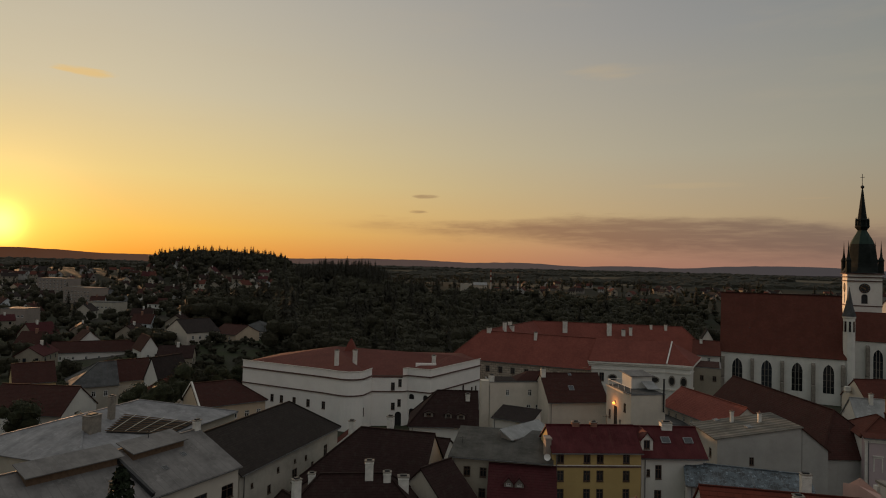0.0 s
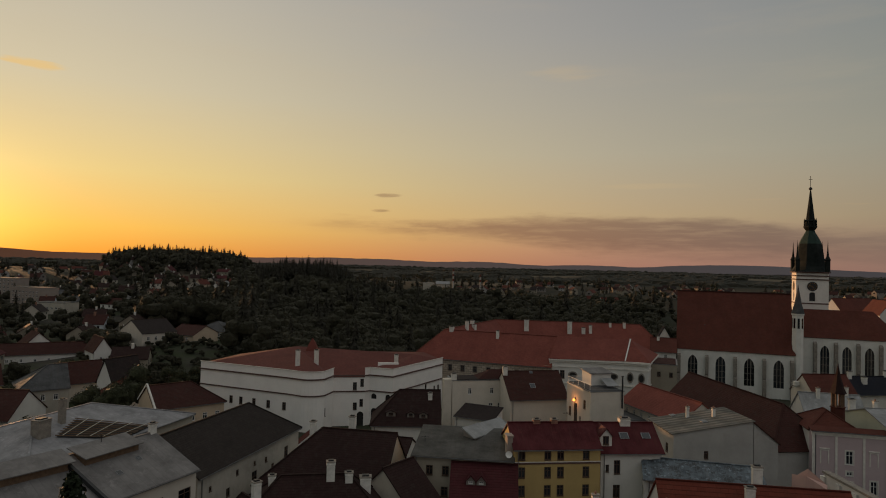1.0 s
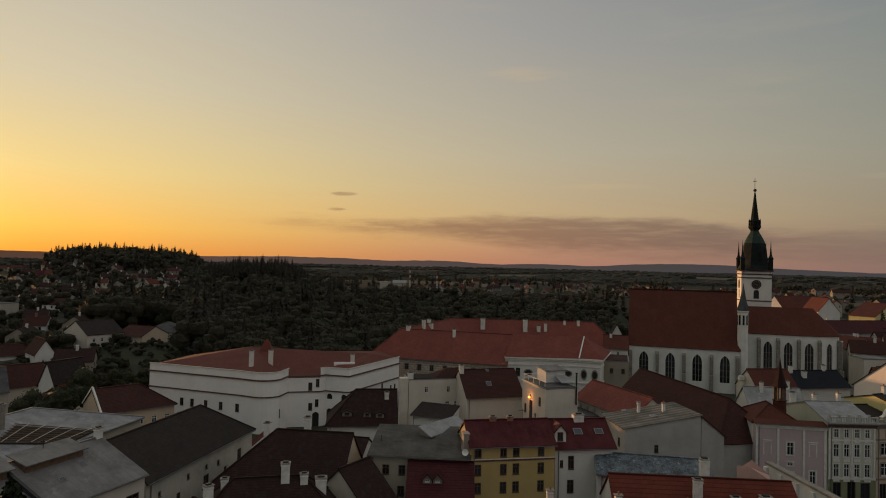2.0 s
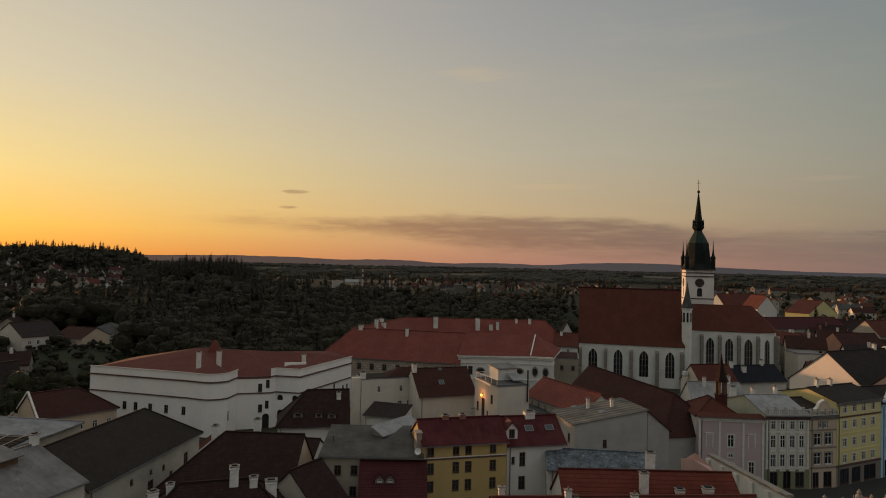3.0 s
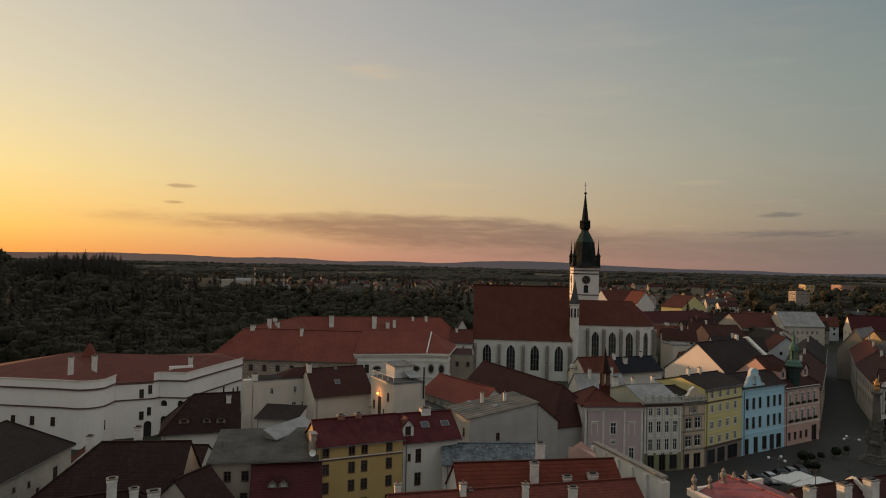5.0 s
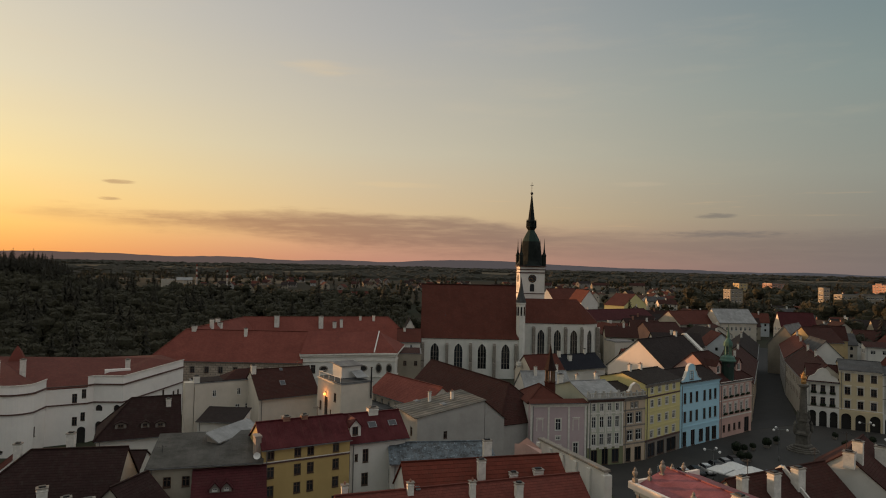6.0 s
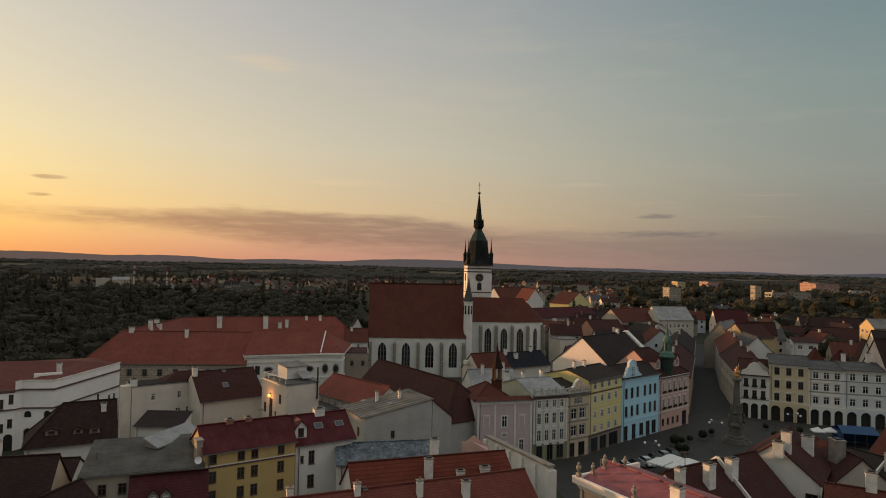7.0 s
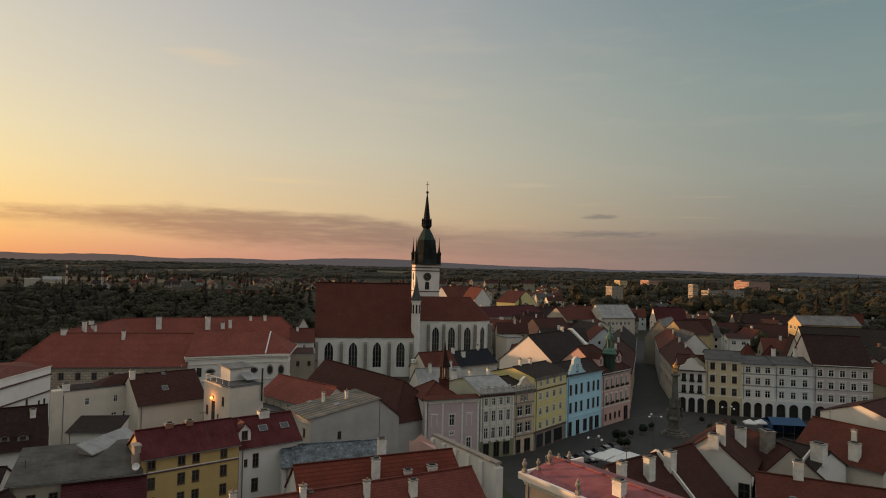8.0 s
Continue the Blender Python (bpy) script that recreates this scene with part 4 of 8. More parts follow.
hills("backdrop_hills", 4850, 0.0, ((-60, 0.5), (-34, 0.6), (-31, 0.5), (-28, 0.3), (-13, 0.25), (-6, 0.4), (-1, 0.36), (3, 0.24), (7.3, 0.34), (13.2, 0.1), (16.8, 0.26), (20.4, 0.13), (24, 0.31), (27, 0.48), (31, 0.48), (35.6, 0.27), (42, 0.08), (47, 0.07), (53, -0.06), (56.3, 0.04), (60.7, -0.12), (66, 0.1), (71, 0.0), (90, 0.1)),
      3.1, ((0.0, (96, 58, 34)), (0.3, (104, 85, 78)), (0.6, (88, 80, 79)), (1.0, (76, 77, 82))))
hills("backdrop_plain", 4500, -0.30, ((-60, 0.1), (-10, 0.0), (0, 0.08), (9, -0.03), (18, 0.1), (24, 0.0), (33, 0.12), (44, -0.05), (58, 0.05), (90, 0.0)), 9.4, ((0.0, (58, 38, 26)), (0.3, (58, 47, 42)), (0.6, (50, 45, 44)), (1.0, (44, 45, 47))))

# ---- castle: white bastioned wing with a low red roof ----
def arch_fill(bm, o, u, holes, pointed=False, depth=0.3, n=6):
    """Fills the upper corners of rectangular holes so that they end in an arch."""
    o, u = Vector((*o, 0)), Vector((*u, 0))
    inward = Vector((-u.y, u.x, 0)) * depth
    for x0, z0, x1, z1 in holes:
        w, m = x1 - x0, (x0 + x1) / 2
        rise = w * 0.87 if pointed else w / 2
        curve = []
        for i in range(n + 1):
            if pointed:
                a = math.acos(max(-1, min(1, 1 - 0.5 * i / n)))
                curve.append((x0 + w - w * math.cos(a), z1 - rise + w * math.sin(a)))
            else:
                a = math.pi - math.pi / 2 * i / n
                curve.append((m + w / 2 * math.cos(a), z1 - rise + w / 2 * math.sin(a)))
        for side in (0, 1):
            P = lambda q, k=0: bm.verts.new(o + u * (q[0] if side == 0 else 2 * m - q[0]) + Vector((0, 0, min(q[1], z1))) + inward * k)
            corner = (x0, z1)
            for q, r in zip(curve, curve[1:]):
                f = (P(corner), P(q), P(r))
                bm.faces.new(f if side == 0 else f[::-1])
                g = (P(q), P(q, 1), P(r, 1), P(r))
                bm.faces.new(g if side == 0 else g[::-1])


def outline_wall(parent, pts, z0, z1, holes_of, wall, mat_frame="brown", name="wall", arches=None):
    """Walls along an open or closed outline; holes_of[i] are the openings of its i-th side. Sides run anticlockwise from above."""
    bm, todo = bmesh.new(), []
    for i, (a, b) in enumerate(zip(pts, pts[1:])):
        d = Vector((b[0] - a[0], b[1] - a[1]))
        L = d.length
        d.normalize()
        done = pierced(bm, a, d, L, z0, z1 if not isinstance(z1, (list, tuple)) else z1[i], holes_of.get(i, []) + (arches or {}).get(i, []), 0.35)
        gates = [q for q in done if q in (arches or {}).get(i, [])]
        arch_fill(bm, a, d, gates, False, 0.35)
        todo.append((a, math.atan2(d.y, d.x), [q for q in done if q not in gates]))
        for x0, za, x1, zb in gates:
            # closed by a near-black panel in place of the arch's inner shade
            back = bmesh.new()
            box(back, x0 - 0.1, 0.3, za, x1 + 0.1, 0.4, zb)
            part("gateway", back, DEEP_SHADE, parent, "dark panel painted as the shade inside an arch", (a[0], a[1], 0), math.atan2(d.y, d.x))
    ob = part(name, bm, wall, parent)
    for a, t, done in todo:
        place_windows(parent, a, t, done, mat_frame, 2)
    return ob


def outline_band(parent, pts, z, h, out, mat, name):
    bm = bmesh.new()
    for a, b in zip(pts, pts[1:]):
        d = Vector((b[0] - a[0], b[1] - a[1], 0)).normalized()
        n = Vector((d.y, -d.x, 0)) * out
        a3, b3 = Vector((*a, 0)) - d * out * 0.5 + n / 2, Vector((*b, 0)) + d * out * 0.5 + n / 2
        beam(bm, (a3.x, a3.y, z), (b3.x, b3.y, z), out, h)
    part(name, bm, mat, parent)


CASTLE = thing("castle", -20, 160, 0, "white plastered castle wing with dark cornices and red roof", "castle")
CASTLE_AT = Vector((-20, 160))
raw = [(-42, 172), (-47.3, 156.2), (-24.5, 144.6)]
for k in range(7):                                   # rounded bastion corner
    a = radians(243 + k * 12.5)
    raw.append((-19.2 + 4.2 * math.cos(a), 146.2 + 4.2 * math.sin(a)))
raw += [(-14.6, 147.8), (-7.4, 148.4), (-6.3, 149.3), (-0.9, 147.1), (12.0, 166.4), (8, 180), (-26, 180), (-42, 172)]
raw = [(x - CASTLE_AT.x, y - CASTLE_AT.y) for x, y in raw]
ztop = [12.6] + [13.3] * 9 + [11.2] + [13.3] * 3 + [12.4] * 6
outline_wall(CASTLE, raw, -3, ztop[:len(raw) - 1], {1: [(u - 0.5, 4.35, u + 0.5, 6.05) for u in (9.5, 12.4, 16.2, 20.3, 24.7)], 9: [(0.2, 3.2, 0.75, 5.1)], 10: [(4.5, 8.3, 5.4, 10.1), (6.2, 9.1, 7.0, 10.9), (4.6, 3.7, 5.5, 5.4), (6.1, 4.5, 6.9, 6.2), (4.7, -0.1, 5.3, 0.8)],
                                     13: [(14.5, 6.3, 15.3, 7.7), (18.8, 5.3, 19.6, 6.6), (20.8, 5.3, 21.6, 6.6)]}, WALL["castle"],
             arches={10: [(5.55, -0.6, 7.05, 3.3)], 12: [(0.4, 6.1, 1.8, 7.4), (4.0, 6.1, 5.4, 7.4), (0.4, 0.2, 2.0, 4.0)]})
outline_band(CASTLE, raw[:-3], 11.65, 0.28, 0.30, DARKBAND, "cornice")
outline_band(CASTLE, raw[:-3], 8.0, 0.24, 0.24, DARKBAND, "string_course")
outline_band(CASTLE, raw[1:11], 13.42, 0.16, 0.16, TRIM, "coping")
outline_band(CASTLE, raw[11:15], 13.42, 0.16, 0.16, TRIM, "coping")
bm = bmesh.new()
inner = [(x * 0.985, y * 0.985, 11.3 if i in (10, 11) else 12.95) for i, (x, y) in enumerate(raw[:-1])]
ra, rb = (-5.9, 5.4, 16.0), (24.5, 4.1, 14.5)
side = lambda p: ra if p[0] < 9 else rb
for a, b in zip(inner, inner[1:] + inner[:1]):
    slab(bm, [a, b, side(a)], 0.12)
    if side(a) is not side(b):
        slab(bm, [b, side(b), side(a)], 0.12)
bmesh.ops.remove_doubles(bm, verts=bm.verts[:], dist=0.001)
castle_roof = part("roof", bm, ROOF["bastion"], CASTLE)
bm = bmesh.new()
lathe(bm, [(2.3, 14.6), (1.9, 15.6), (1.0, 17.2), (0.0, 18.4)], 4, -1.8, 4.0, math.pi / 4)
part("roof_turret", bm, ROOF["castle"], castle_roof, "small red pyramid roof")
for x, y, h, w in ((-3.1, -11.0, 3.7, 0.95), (0.8, -7.9, 3.4, 1.0), (19.8, -3.7, 1.9, 1.0)):
    chimney(CASTLE, x, y, 13.5, h, w, w)
bm = bmesh.new()
box(bm, 15.4, -6.6, 12.2, 20.4, -6.0, 13.9)
part("roof_wall", bm, WALL["castle"], CASTLE)
# ---- palace: long red-roofed wing with sgraffito walls ----
house("palace", (4.4, 180.3), (40.6, 163.4), 14, 12.0, 19.0, "hip_left", "sgraffito", "castle", front=[(u, z, u + 1.1, z + 1.6) for z in (8.6, 3.6) for u in (1.2, 4.6, 7.8, 10.9, 14.6, 18.2, 22.0, 26.0, 30.0, 34.0)], frame="brown",
      verge=0.0, chimneys=((0.585, 0.412, 1.9, 0.8, 0.64), (0.23, 0.495, 1.0, 1.2, 0.96)), surround=STONE,
      label="long palace wing with sgraffito walls and a red hipped roof", category="palace")
house("palace", (26.0, 215.0), (88.0, 202.0), 14, 12.0, 19.0, "hip", "cream", "castle", frame="brown", chimneys=((0.283, 0.306, 3.2, 1.6, 1.28), (0.514, 0.275, 3.6, 1.5, 1.2), (0.587, 0.275, 1.6, 1.2, 0.96), (0.624, 0.283, 2.4, 1.0, 0.8), (0.805, 0.424, 1.6, 0.9, 0.72), (0.731, 0.435, 1.2, 0.8, 0.64)),
      right=rows(2, 1, 13, (8.4,), 1.0, 1.5), label="rear palace wing with a red hipped roof and white chimneys", category="palace")
house("palace", (27.9, 222.5), (7.6, 187.2), 14, 12.0, 19.0, "gable", "sgraffito", "castle", frame="brown", chimneys=((0.663, 0.577, 2.6, 1.1, 0.88), (0.525, 0.582, 1.2, 1.4, 1.12), (0.5, 0.5, 1.2, 1.2, 0.96)),
      verge=0.0, label="side wing of the palace court under a red roof", category="palace")
# pale pavilion wing: moulded cornice, blind bays, oval windows and a hipped end
PW = thing("palace_wing", 0, 0, 0, "pale palace wing with a moulded cornice and red roof", "palace")
PAV = [(40.2, 164.1), (58.8, 160.1), (64.0, 157.3), (73.0, 173.3), (46.2, 176.1), (40.2, 164.1)]
outline_wall(PW, PAV, -2, 14.0, {0: [(2.6, 3.6, 3.8, 6.2), (8.0, 3.6, 9.2, 6.2), (13.4, 3.6, 14.6, 6.2), (2.7, 8.8, 3.9, 11.0)]}, WALL["white"])
for z, h, out in ((13.75, 0.5, 0.55), (13.25, 0.3, 0.32), (11.9, 0.25, 0.2), (7.6, 0.3, 0.25)):
    outline_band(PW, PAV[:4], z, h, out, TRIM, "cornice")
bm = bmesh.new()
ra, rb = (43.6, 169.7, 19.2), (62.4, 165.4, 19.0)
eave = [Vector((x, y, 14.1)) for x, y in PAV[:4]]
eave = [Vector((p.x + dx, p.y + dy, 14.0)) for p, (dx, dy) in zip(eave, ((-0.3, -0.6), (0.1, -0.6), (0.6, -0.2), (0.6, 0.2)))]
for q in ([eave[0], eave[1], rb, ra], [eave[1], eave[2], rb], [eave[2], eave[3], rb], [eave[0], ra, (*PAV[4], 14.0)]):
    slab(bm, q, 0.2)
pav_roof = part("roof", bm, ROOF["castle"], PW)
bm = bmesh.new()
beam(bm, (eave[1].x, eave[1].y, 14.2), (rb[0], rb[1], rb[2] + 0.15), 0.3, 0.2)
part("hip_flashing", bm, FRAME["white"], pav_roof, "pale metal hip flashing")
SIDES = [(PAV[0], PAV[1], (6.0, 11.0, 16.4)), (PAV[1], PAV[2], (1.6, 4.4))]
for p, q, places in SIDES:
    t = math.atan2(q[1] - p[1], q[0] - p[0])
    for u in places:
        wide, tall = (1.0, 0.72) if p is PAV[0] else (0.7, 1.15)
        for name, mat, r, y0, y1 in (("oval_surround", STONE, 1.2, -0.22, -0.006), ("oval_window", DEEP_SHADE, 0.85, -0.27, -0.1)):
            bm = bmesh.new()
            lathe(bm, [(r, 0), (r, y1 - y0)], 20)
            bmesh.ops.transform(bm, matrix=Matrix.Translation((0, y1, 0)) @ Matrix.Rotation(math.pi / 2, 4, "X") @ Matrix.Diagonal((wide, tall, 1.0, 1.0)), verts=bm.verts[:])
            part(name, bm, mat, PW, "dark oval window" if "window" in name else "carved wreath round an oval window", (p[0] + u * math.cos(t), p[1] + u * math.sin(t), 9.9), t)

# ---- church ----
CH_TURN = radians(-25.2)
church = thing("church", 88.4, 193.8, CH_TURN, "gothic parish church with whitewashed walls and steep dark red roofs", "church")
# nave
bm = bmesh.new()
nave_holes = [(3.1 + 8.0 * i, 3.2, 5.9 + 8.0 * i, 11.6) for i in range(4)]
W, D = 32.6, 22.0
pierced(bm, (0, 0), (1, 0), W, -2, 14, nave_holes, 0.5)
arch_fill(bm, (0, 0), (1, 0), nave_holes, True, 0.5)
pierced(bm, (W, 0), (0, 1), D, -2, 14, [], 0.5)
pierced(bm, (W, D), (-1, 0), W, -2, 14, [], 0.5)
pierced(bm, (0, D), (0, -1), D, -2, 14, [], 0.5)
for x, flip in ((0, 1), (W, 0)):
    q = [bm.verts.new(p) for p in ((x, 0, 14), (x, D, 14), (x, D / 2, 31.0))]
    bm.faces.new(q[::-1] if flip else q)
part("nave_wall", bm, WALL["church"], church)


def gothic_window(parent, o, turn, holes):
    c, s = math.cos(turn), math.sin(turn)
    for x0, z0, x1, z1 in holes:
        bm = bmesh.new()
        w, h = x1 - x0, z1 - z0
        for k in (1 / 3, 2 / 3):
            box(bm, w * k - 0.09, 0.2, 0, w * k + 0.09, 0.38, h - 0.5)
        for k in (0.22, 0.44, 0.66):
            box(bm, 0, 0.24, h * k, w, 0.3, h * k + 0.07)
        wd = part("window", bm, STONE, parent, "tall pointed window with stone tracery", (o[0] + c * x0, o[1] + s * x0, z0), turn)
        bm = bmesh.new()
        box(bm, 0.0, 0.34, 0.0, w, 0.36, h)
        part("pane", bm, GLASS, wd, "dark leaded glass")


gothic_window(church, (0, 0), 0, nave_holes)


def buttress(parent, x, y, w, d, z1, turn=0.0):
    bm = bmesh.new()
    for za, zb, k in ((-2, z1 * 0.5, 1.0), (z1 * 0.5, z1, 0.72)):
        v = box(bm, -w / 2, -d * k, za, w / 2, -0.004, zb)
        for i in (4, 5):
            v[i].co.z -= d * 0.35
    part("buttress", bm, STONE, parent, "weathered stone buttress", (x, y, 0), turn)


for x in (0.5, 8.6, 16.6, 24.6, 32.0):
    buttress(church, x, 0, 0.95, 1.5, 11.8)
bm = bmesh.new()
for p in roof_planes("gable", W, D, 14.1, 31.1, 0.5, 0.35)[0]:
    slab(bm, p, 0.2)
nave_roof = part("nave_roof", bm, ROOF["church"], church)
bm = bmesh.new()
beam(bm, (-0.35, D / 2, 31.25), (W + 0.35, D / 2, 31.25), 0.4, 0.3)
part("ridge", bm, ROOF["brown"], nave_roof)
bm = bmesh.new()
beam(bm, (W * 0.24, 4.4, 20.7), (W * 0.25, 4.4, 20.7), 0.5, 0.3)
part("vent", bm, IRON, nave_roof)
# choir with its polygonal end; CX, CY: its corner in the church's own metres
CX, CY, CW, CD = 35.6, 4.2, 20.3, 13.0
apse = [(CX, CY), (CX + CW, CY), (CX + CW + 5.2, CY + 3.4), (CX + CW + 6.4, CY + CD / 2), (CX + CW + 5.2, CY + CD - 3.4), (CX + CW, CY + CD), (CX, CY + CD), (CX, CY)]
bm = bmesh.new()
choir_holes = [(4.4 + 5.7 * i, 6.0, 6.8 + 5.7 * i, 16.4) for i in range(3)]
apse_holes = {0: choir_holes, 1: [(2.0, 6.0, 4.2, 16.4)], 2: [(0.7, 6.0, 2.6, 16.4)]}
for i, (a, b) in enumerate(zip(apse, apse[1:])):
    d = Vector((b[0] - a[0], b[1] - a[1]))
    L = d.length
    d.normalize()
    done = pierced(bm, a, d, L, -2, 19, apse_holes.get(i, []), 0.5)
    arch_fill(bm, a, d, done, True, 0.5)
    gothic_window(church, a, math.atan2(d.y, d.x), done)
part("choir_wall", bm, WALL["church"], church)
for x in (3.0, 8.4, 14.1, 19.7):
    buttress(church, CX + x, CY, 0.9, 1.6, 17.5)
buttress(church, CX + CW + 5.3, CY + 3.3, 0.9, 1.6, 17.5, radians(60))
bm = bmesh.new()
o = 0.45
r0, r1 = (CX - 1.5, CY + CD / 2, 26.8), (CX + CW - 1.0, CY + CD / 2, 26.8)
E_ = [(x + (0 if i in (0, 6) else o * (1 if x > CX + CW + 1 else 0)), y + (-o if y < CY + CD / 2 else o if y > CY + CD / 2 else 0), 18.7) for i, (x, y) in enumerate(apse[:-1])]
E_[0], E_[6] = (CX - 1.5, CY - o, 18.7), (CX - 1.5, CY + CD + o, 18.7)
slab(bm, [E_[0], E_[1], r1, r0], 0.2)
for a, b in zip(E_[1:5], E_[2:6]):
    slab(bm, [a, b, r1], 0.2)
slab(bm, [E_[5], E_[6], r0, r1], 0.2)
part("choir_roof", bm, ROOF["church"], church)
# stair turret between nave and choir
bm = bmesh.new()
lathe(bm, [(1.55, -2), (1.55, 25.2), (1.75, 25.4), (1.75, 25.8)], 8, 33.6, 1.2, math.pi / 8)
tur = part("stair_turret", bm, WALL["church"], church)
bm = bmesh.new()
lathe(bm, [(1.85, 25.8), (1.0, 28.8), (0.0, 34.6)], 8, 33.6, 1.2, math.pi / 8)
part("turret_spire", bm, ROOF["greytin"], tur)
for k in range(8):
    a = radians(45 * k)
    bm = bmesh.new()
    box(bm, -0.28, -0.06, 0, 0.28, 0.02, 3.0)
    part("turret_window", bm, GLASS, tur, "", (33.6 + 1.46 * math.cos(a), 1.2 + 1.46 * math.sin(a), 21.4), a + math.pi / 2)
# tower
TX, TY, TS = 40.2, 23.6, 4.6
bm = bmesh.new()
sides = [(TX - TS, TY - TS), (TX + TS, TY - TS), (TX + TS, TY + TS), (TX - TS, TY + TS), (TX - TS, TY - TS)]
bell = [(TS - 0.85, 28.9, TS + 0.85, 31.9)]
for a, b in zip(sides, sides[1:]):
    d = Vector((b[0] - a[0], b[1] - a[1])).normalized()
    holes = pierced(bm, a, d, 2 * TS, -2, 38.2, bell + [(TS - 1.7, 24.0, TS - 0.5, 26.4), (TS + 0.5, 24.0, TS + 1.7, 26.4)], 0.7)
    arch_fill(bm, a, d, holes, False, 0.7)
tower = part("tower", bm, WALL["church"], church, "whitewashed church tower with a clock")
for z, k in ((28.2, 0.1), (35.9, 0.25), (37.1, 0.3), (38.2, 0.5)):
    bm = bmesh.new()
    q = math.sqrt(2)
    lathe(bm, [((TS - 0.1) * q, z - 0.17), ((TS + k) * q, z - 0.17), ((TS + k) * q, z + 0.17), ((TS - 0.1) * q, z + 0.17)], 4, TX, TY, math.pi / 4, caps=False)
    part("tower_cornice", bm, DARKBAND, tower, "dark brown tower cornice")
for i, (a, b) in enumerate(zip(sides, sides[1:])):
    d = Vector((b[0] - a[0], b[1] - a[1])).normalized()
    t = math.atan2(d.y, d.x)
    m = Vector(((a[0] + b[0]) / 2, (a[1] + b[1]) / 2, 33.7))
    bm = bmesh.new()
    lathe(bm, [(1.5, 0), (1.5, 0.12), (1.35, 0.16), (1.35, 0.12)], 24)
    bmesh.ops.transform(bm, matrix=Matrix.Rotation(math.pi / 2, 4, "X"), verts=bm.verts[:])
    clock = part("clock", bm, IRON, tower, "dark round tower clock with gilded hour marks", m, t)
    bm = bmesh.new()
    for k in range(12):
        an = radians(30 * k)
        box(bm, 1.1 * math.cos(an) - 0.09, -0.2, 1.1 * math.sin(an) - 0.09, 1.1 * math.cos(an) + 0.09, -0.15, 1.1 * math.sin(an) + 0.09)
    beam(bm, (0, -0.2, 0), (-0.85, -0.2, 0.25), 0.05, 0.1)
    beam(bm, (0, -0.2, 0), (0.3, -0.2, -0.55), 0.05, 0.12)
    part("clock_face_marks", bm, GOLD, clock)
    bm = bmesh.new()
    box(bm, -0.8, 0.35, 28.9 - 33.7, 0.8, 0.45, 31.7 - 33.7)
    part("louvre", bm, IRON, tower, "dark bell-chamber louvre", m, t)
# helm: flared skirt, onion, lantern and spire
bm = bmesh.new()
lathe(bm, [(6.1, 38.4), (5.5, 38.8), (4.6, 40.2), (4.25, 41.6), (4.0, 44.0), (3.75, 46.0), (3.4, 47.6)], 8, TX, TY, math.pi / 8)
helm = part("helm", bm, ROOF["blackcopper"], tower, "dark copper helm with a flared foot")
bm = bmesh.new()
lathe(bm, [(3.4, 47.6), (3.0, 48.6), (2.3, 50.0), (1.6, 51.2), (1.25, 52.0)], 8, TX, TY, math.pi / 8)
part("helm_crown", bm, ROOF["patina"], helm, "green weathered copper crown of the helm")
bm = bmesh.new()
lathe(bm, [(1.25, 51.9), (1.55, 52.3), (2.05, 53.0), (2.05, 53.4), (1.5, 53.5), (1.5, 54.9), (1.8, 55.1), (1.35, 55.7)], 8, TX, TY, math.pi / 8)
part("lantern", bm, ROOF["blackcopper"], helm)
for k in range(8):
    a = math.pi / 8 + k * math.pi / 4
    bm = bmesh.new()
    lathe(bm, [(0.2, 53.2), (0.16, 55.2), (0.0, 56.2)], 5, TX + 1.8 * math.cos(a), TY + 1.8 * math.sin(a))
    part("lantern_post", bm, ROOF["blackcopper"], helm)
bm = bmesh.new()
lathe(bm, [(1.35, 55.5), (1.1, 57.4), (0.8, 60.0), (0.5, 62.6), (0.28, 64.6), (0.12, 65.4)], 8, TX, TY, math.pi / 8)
spire = part("spire", bm, ROOF["blackcopper"], helm)
bm = bmesh.new()
bmesh.ops.create_uvsphere(bm, u_segments=12, v_segments=8, radius=0.55, matrix=Matrix.Translation((TX, TY, 65.8)))
beam(bm, (TX - 0.05, TY, 66.0), (TX - 0.049, TY, 70.0), 0.14, 0.14)
beam(bm, (TX - 0.6, TY, 68.9), (TX + 0.6, TY, 68.9), 0.12, 0.14)
part("finial", bm, IRON, spire, "ball and cross finial")
for sx in (-1, 1):
    for sy in (-1, 1):
        bm = bmesh.new()
        x, y = TX + sx * 4.3, TY + sy * 4.3
        lathe(bm, [(0.75, 38.4), (0.75, 42.0), (0.9, 42.3), (0.4, 43.4), (0.22, 45.0), (0.0, 48.9)], 8, x, y)
        part("pinnacle", bm, ROOF["blackcopper"], helm, "corner turret with a pointed cap")
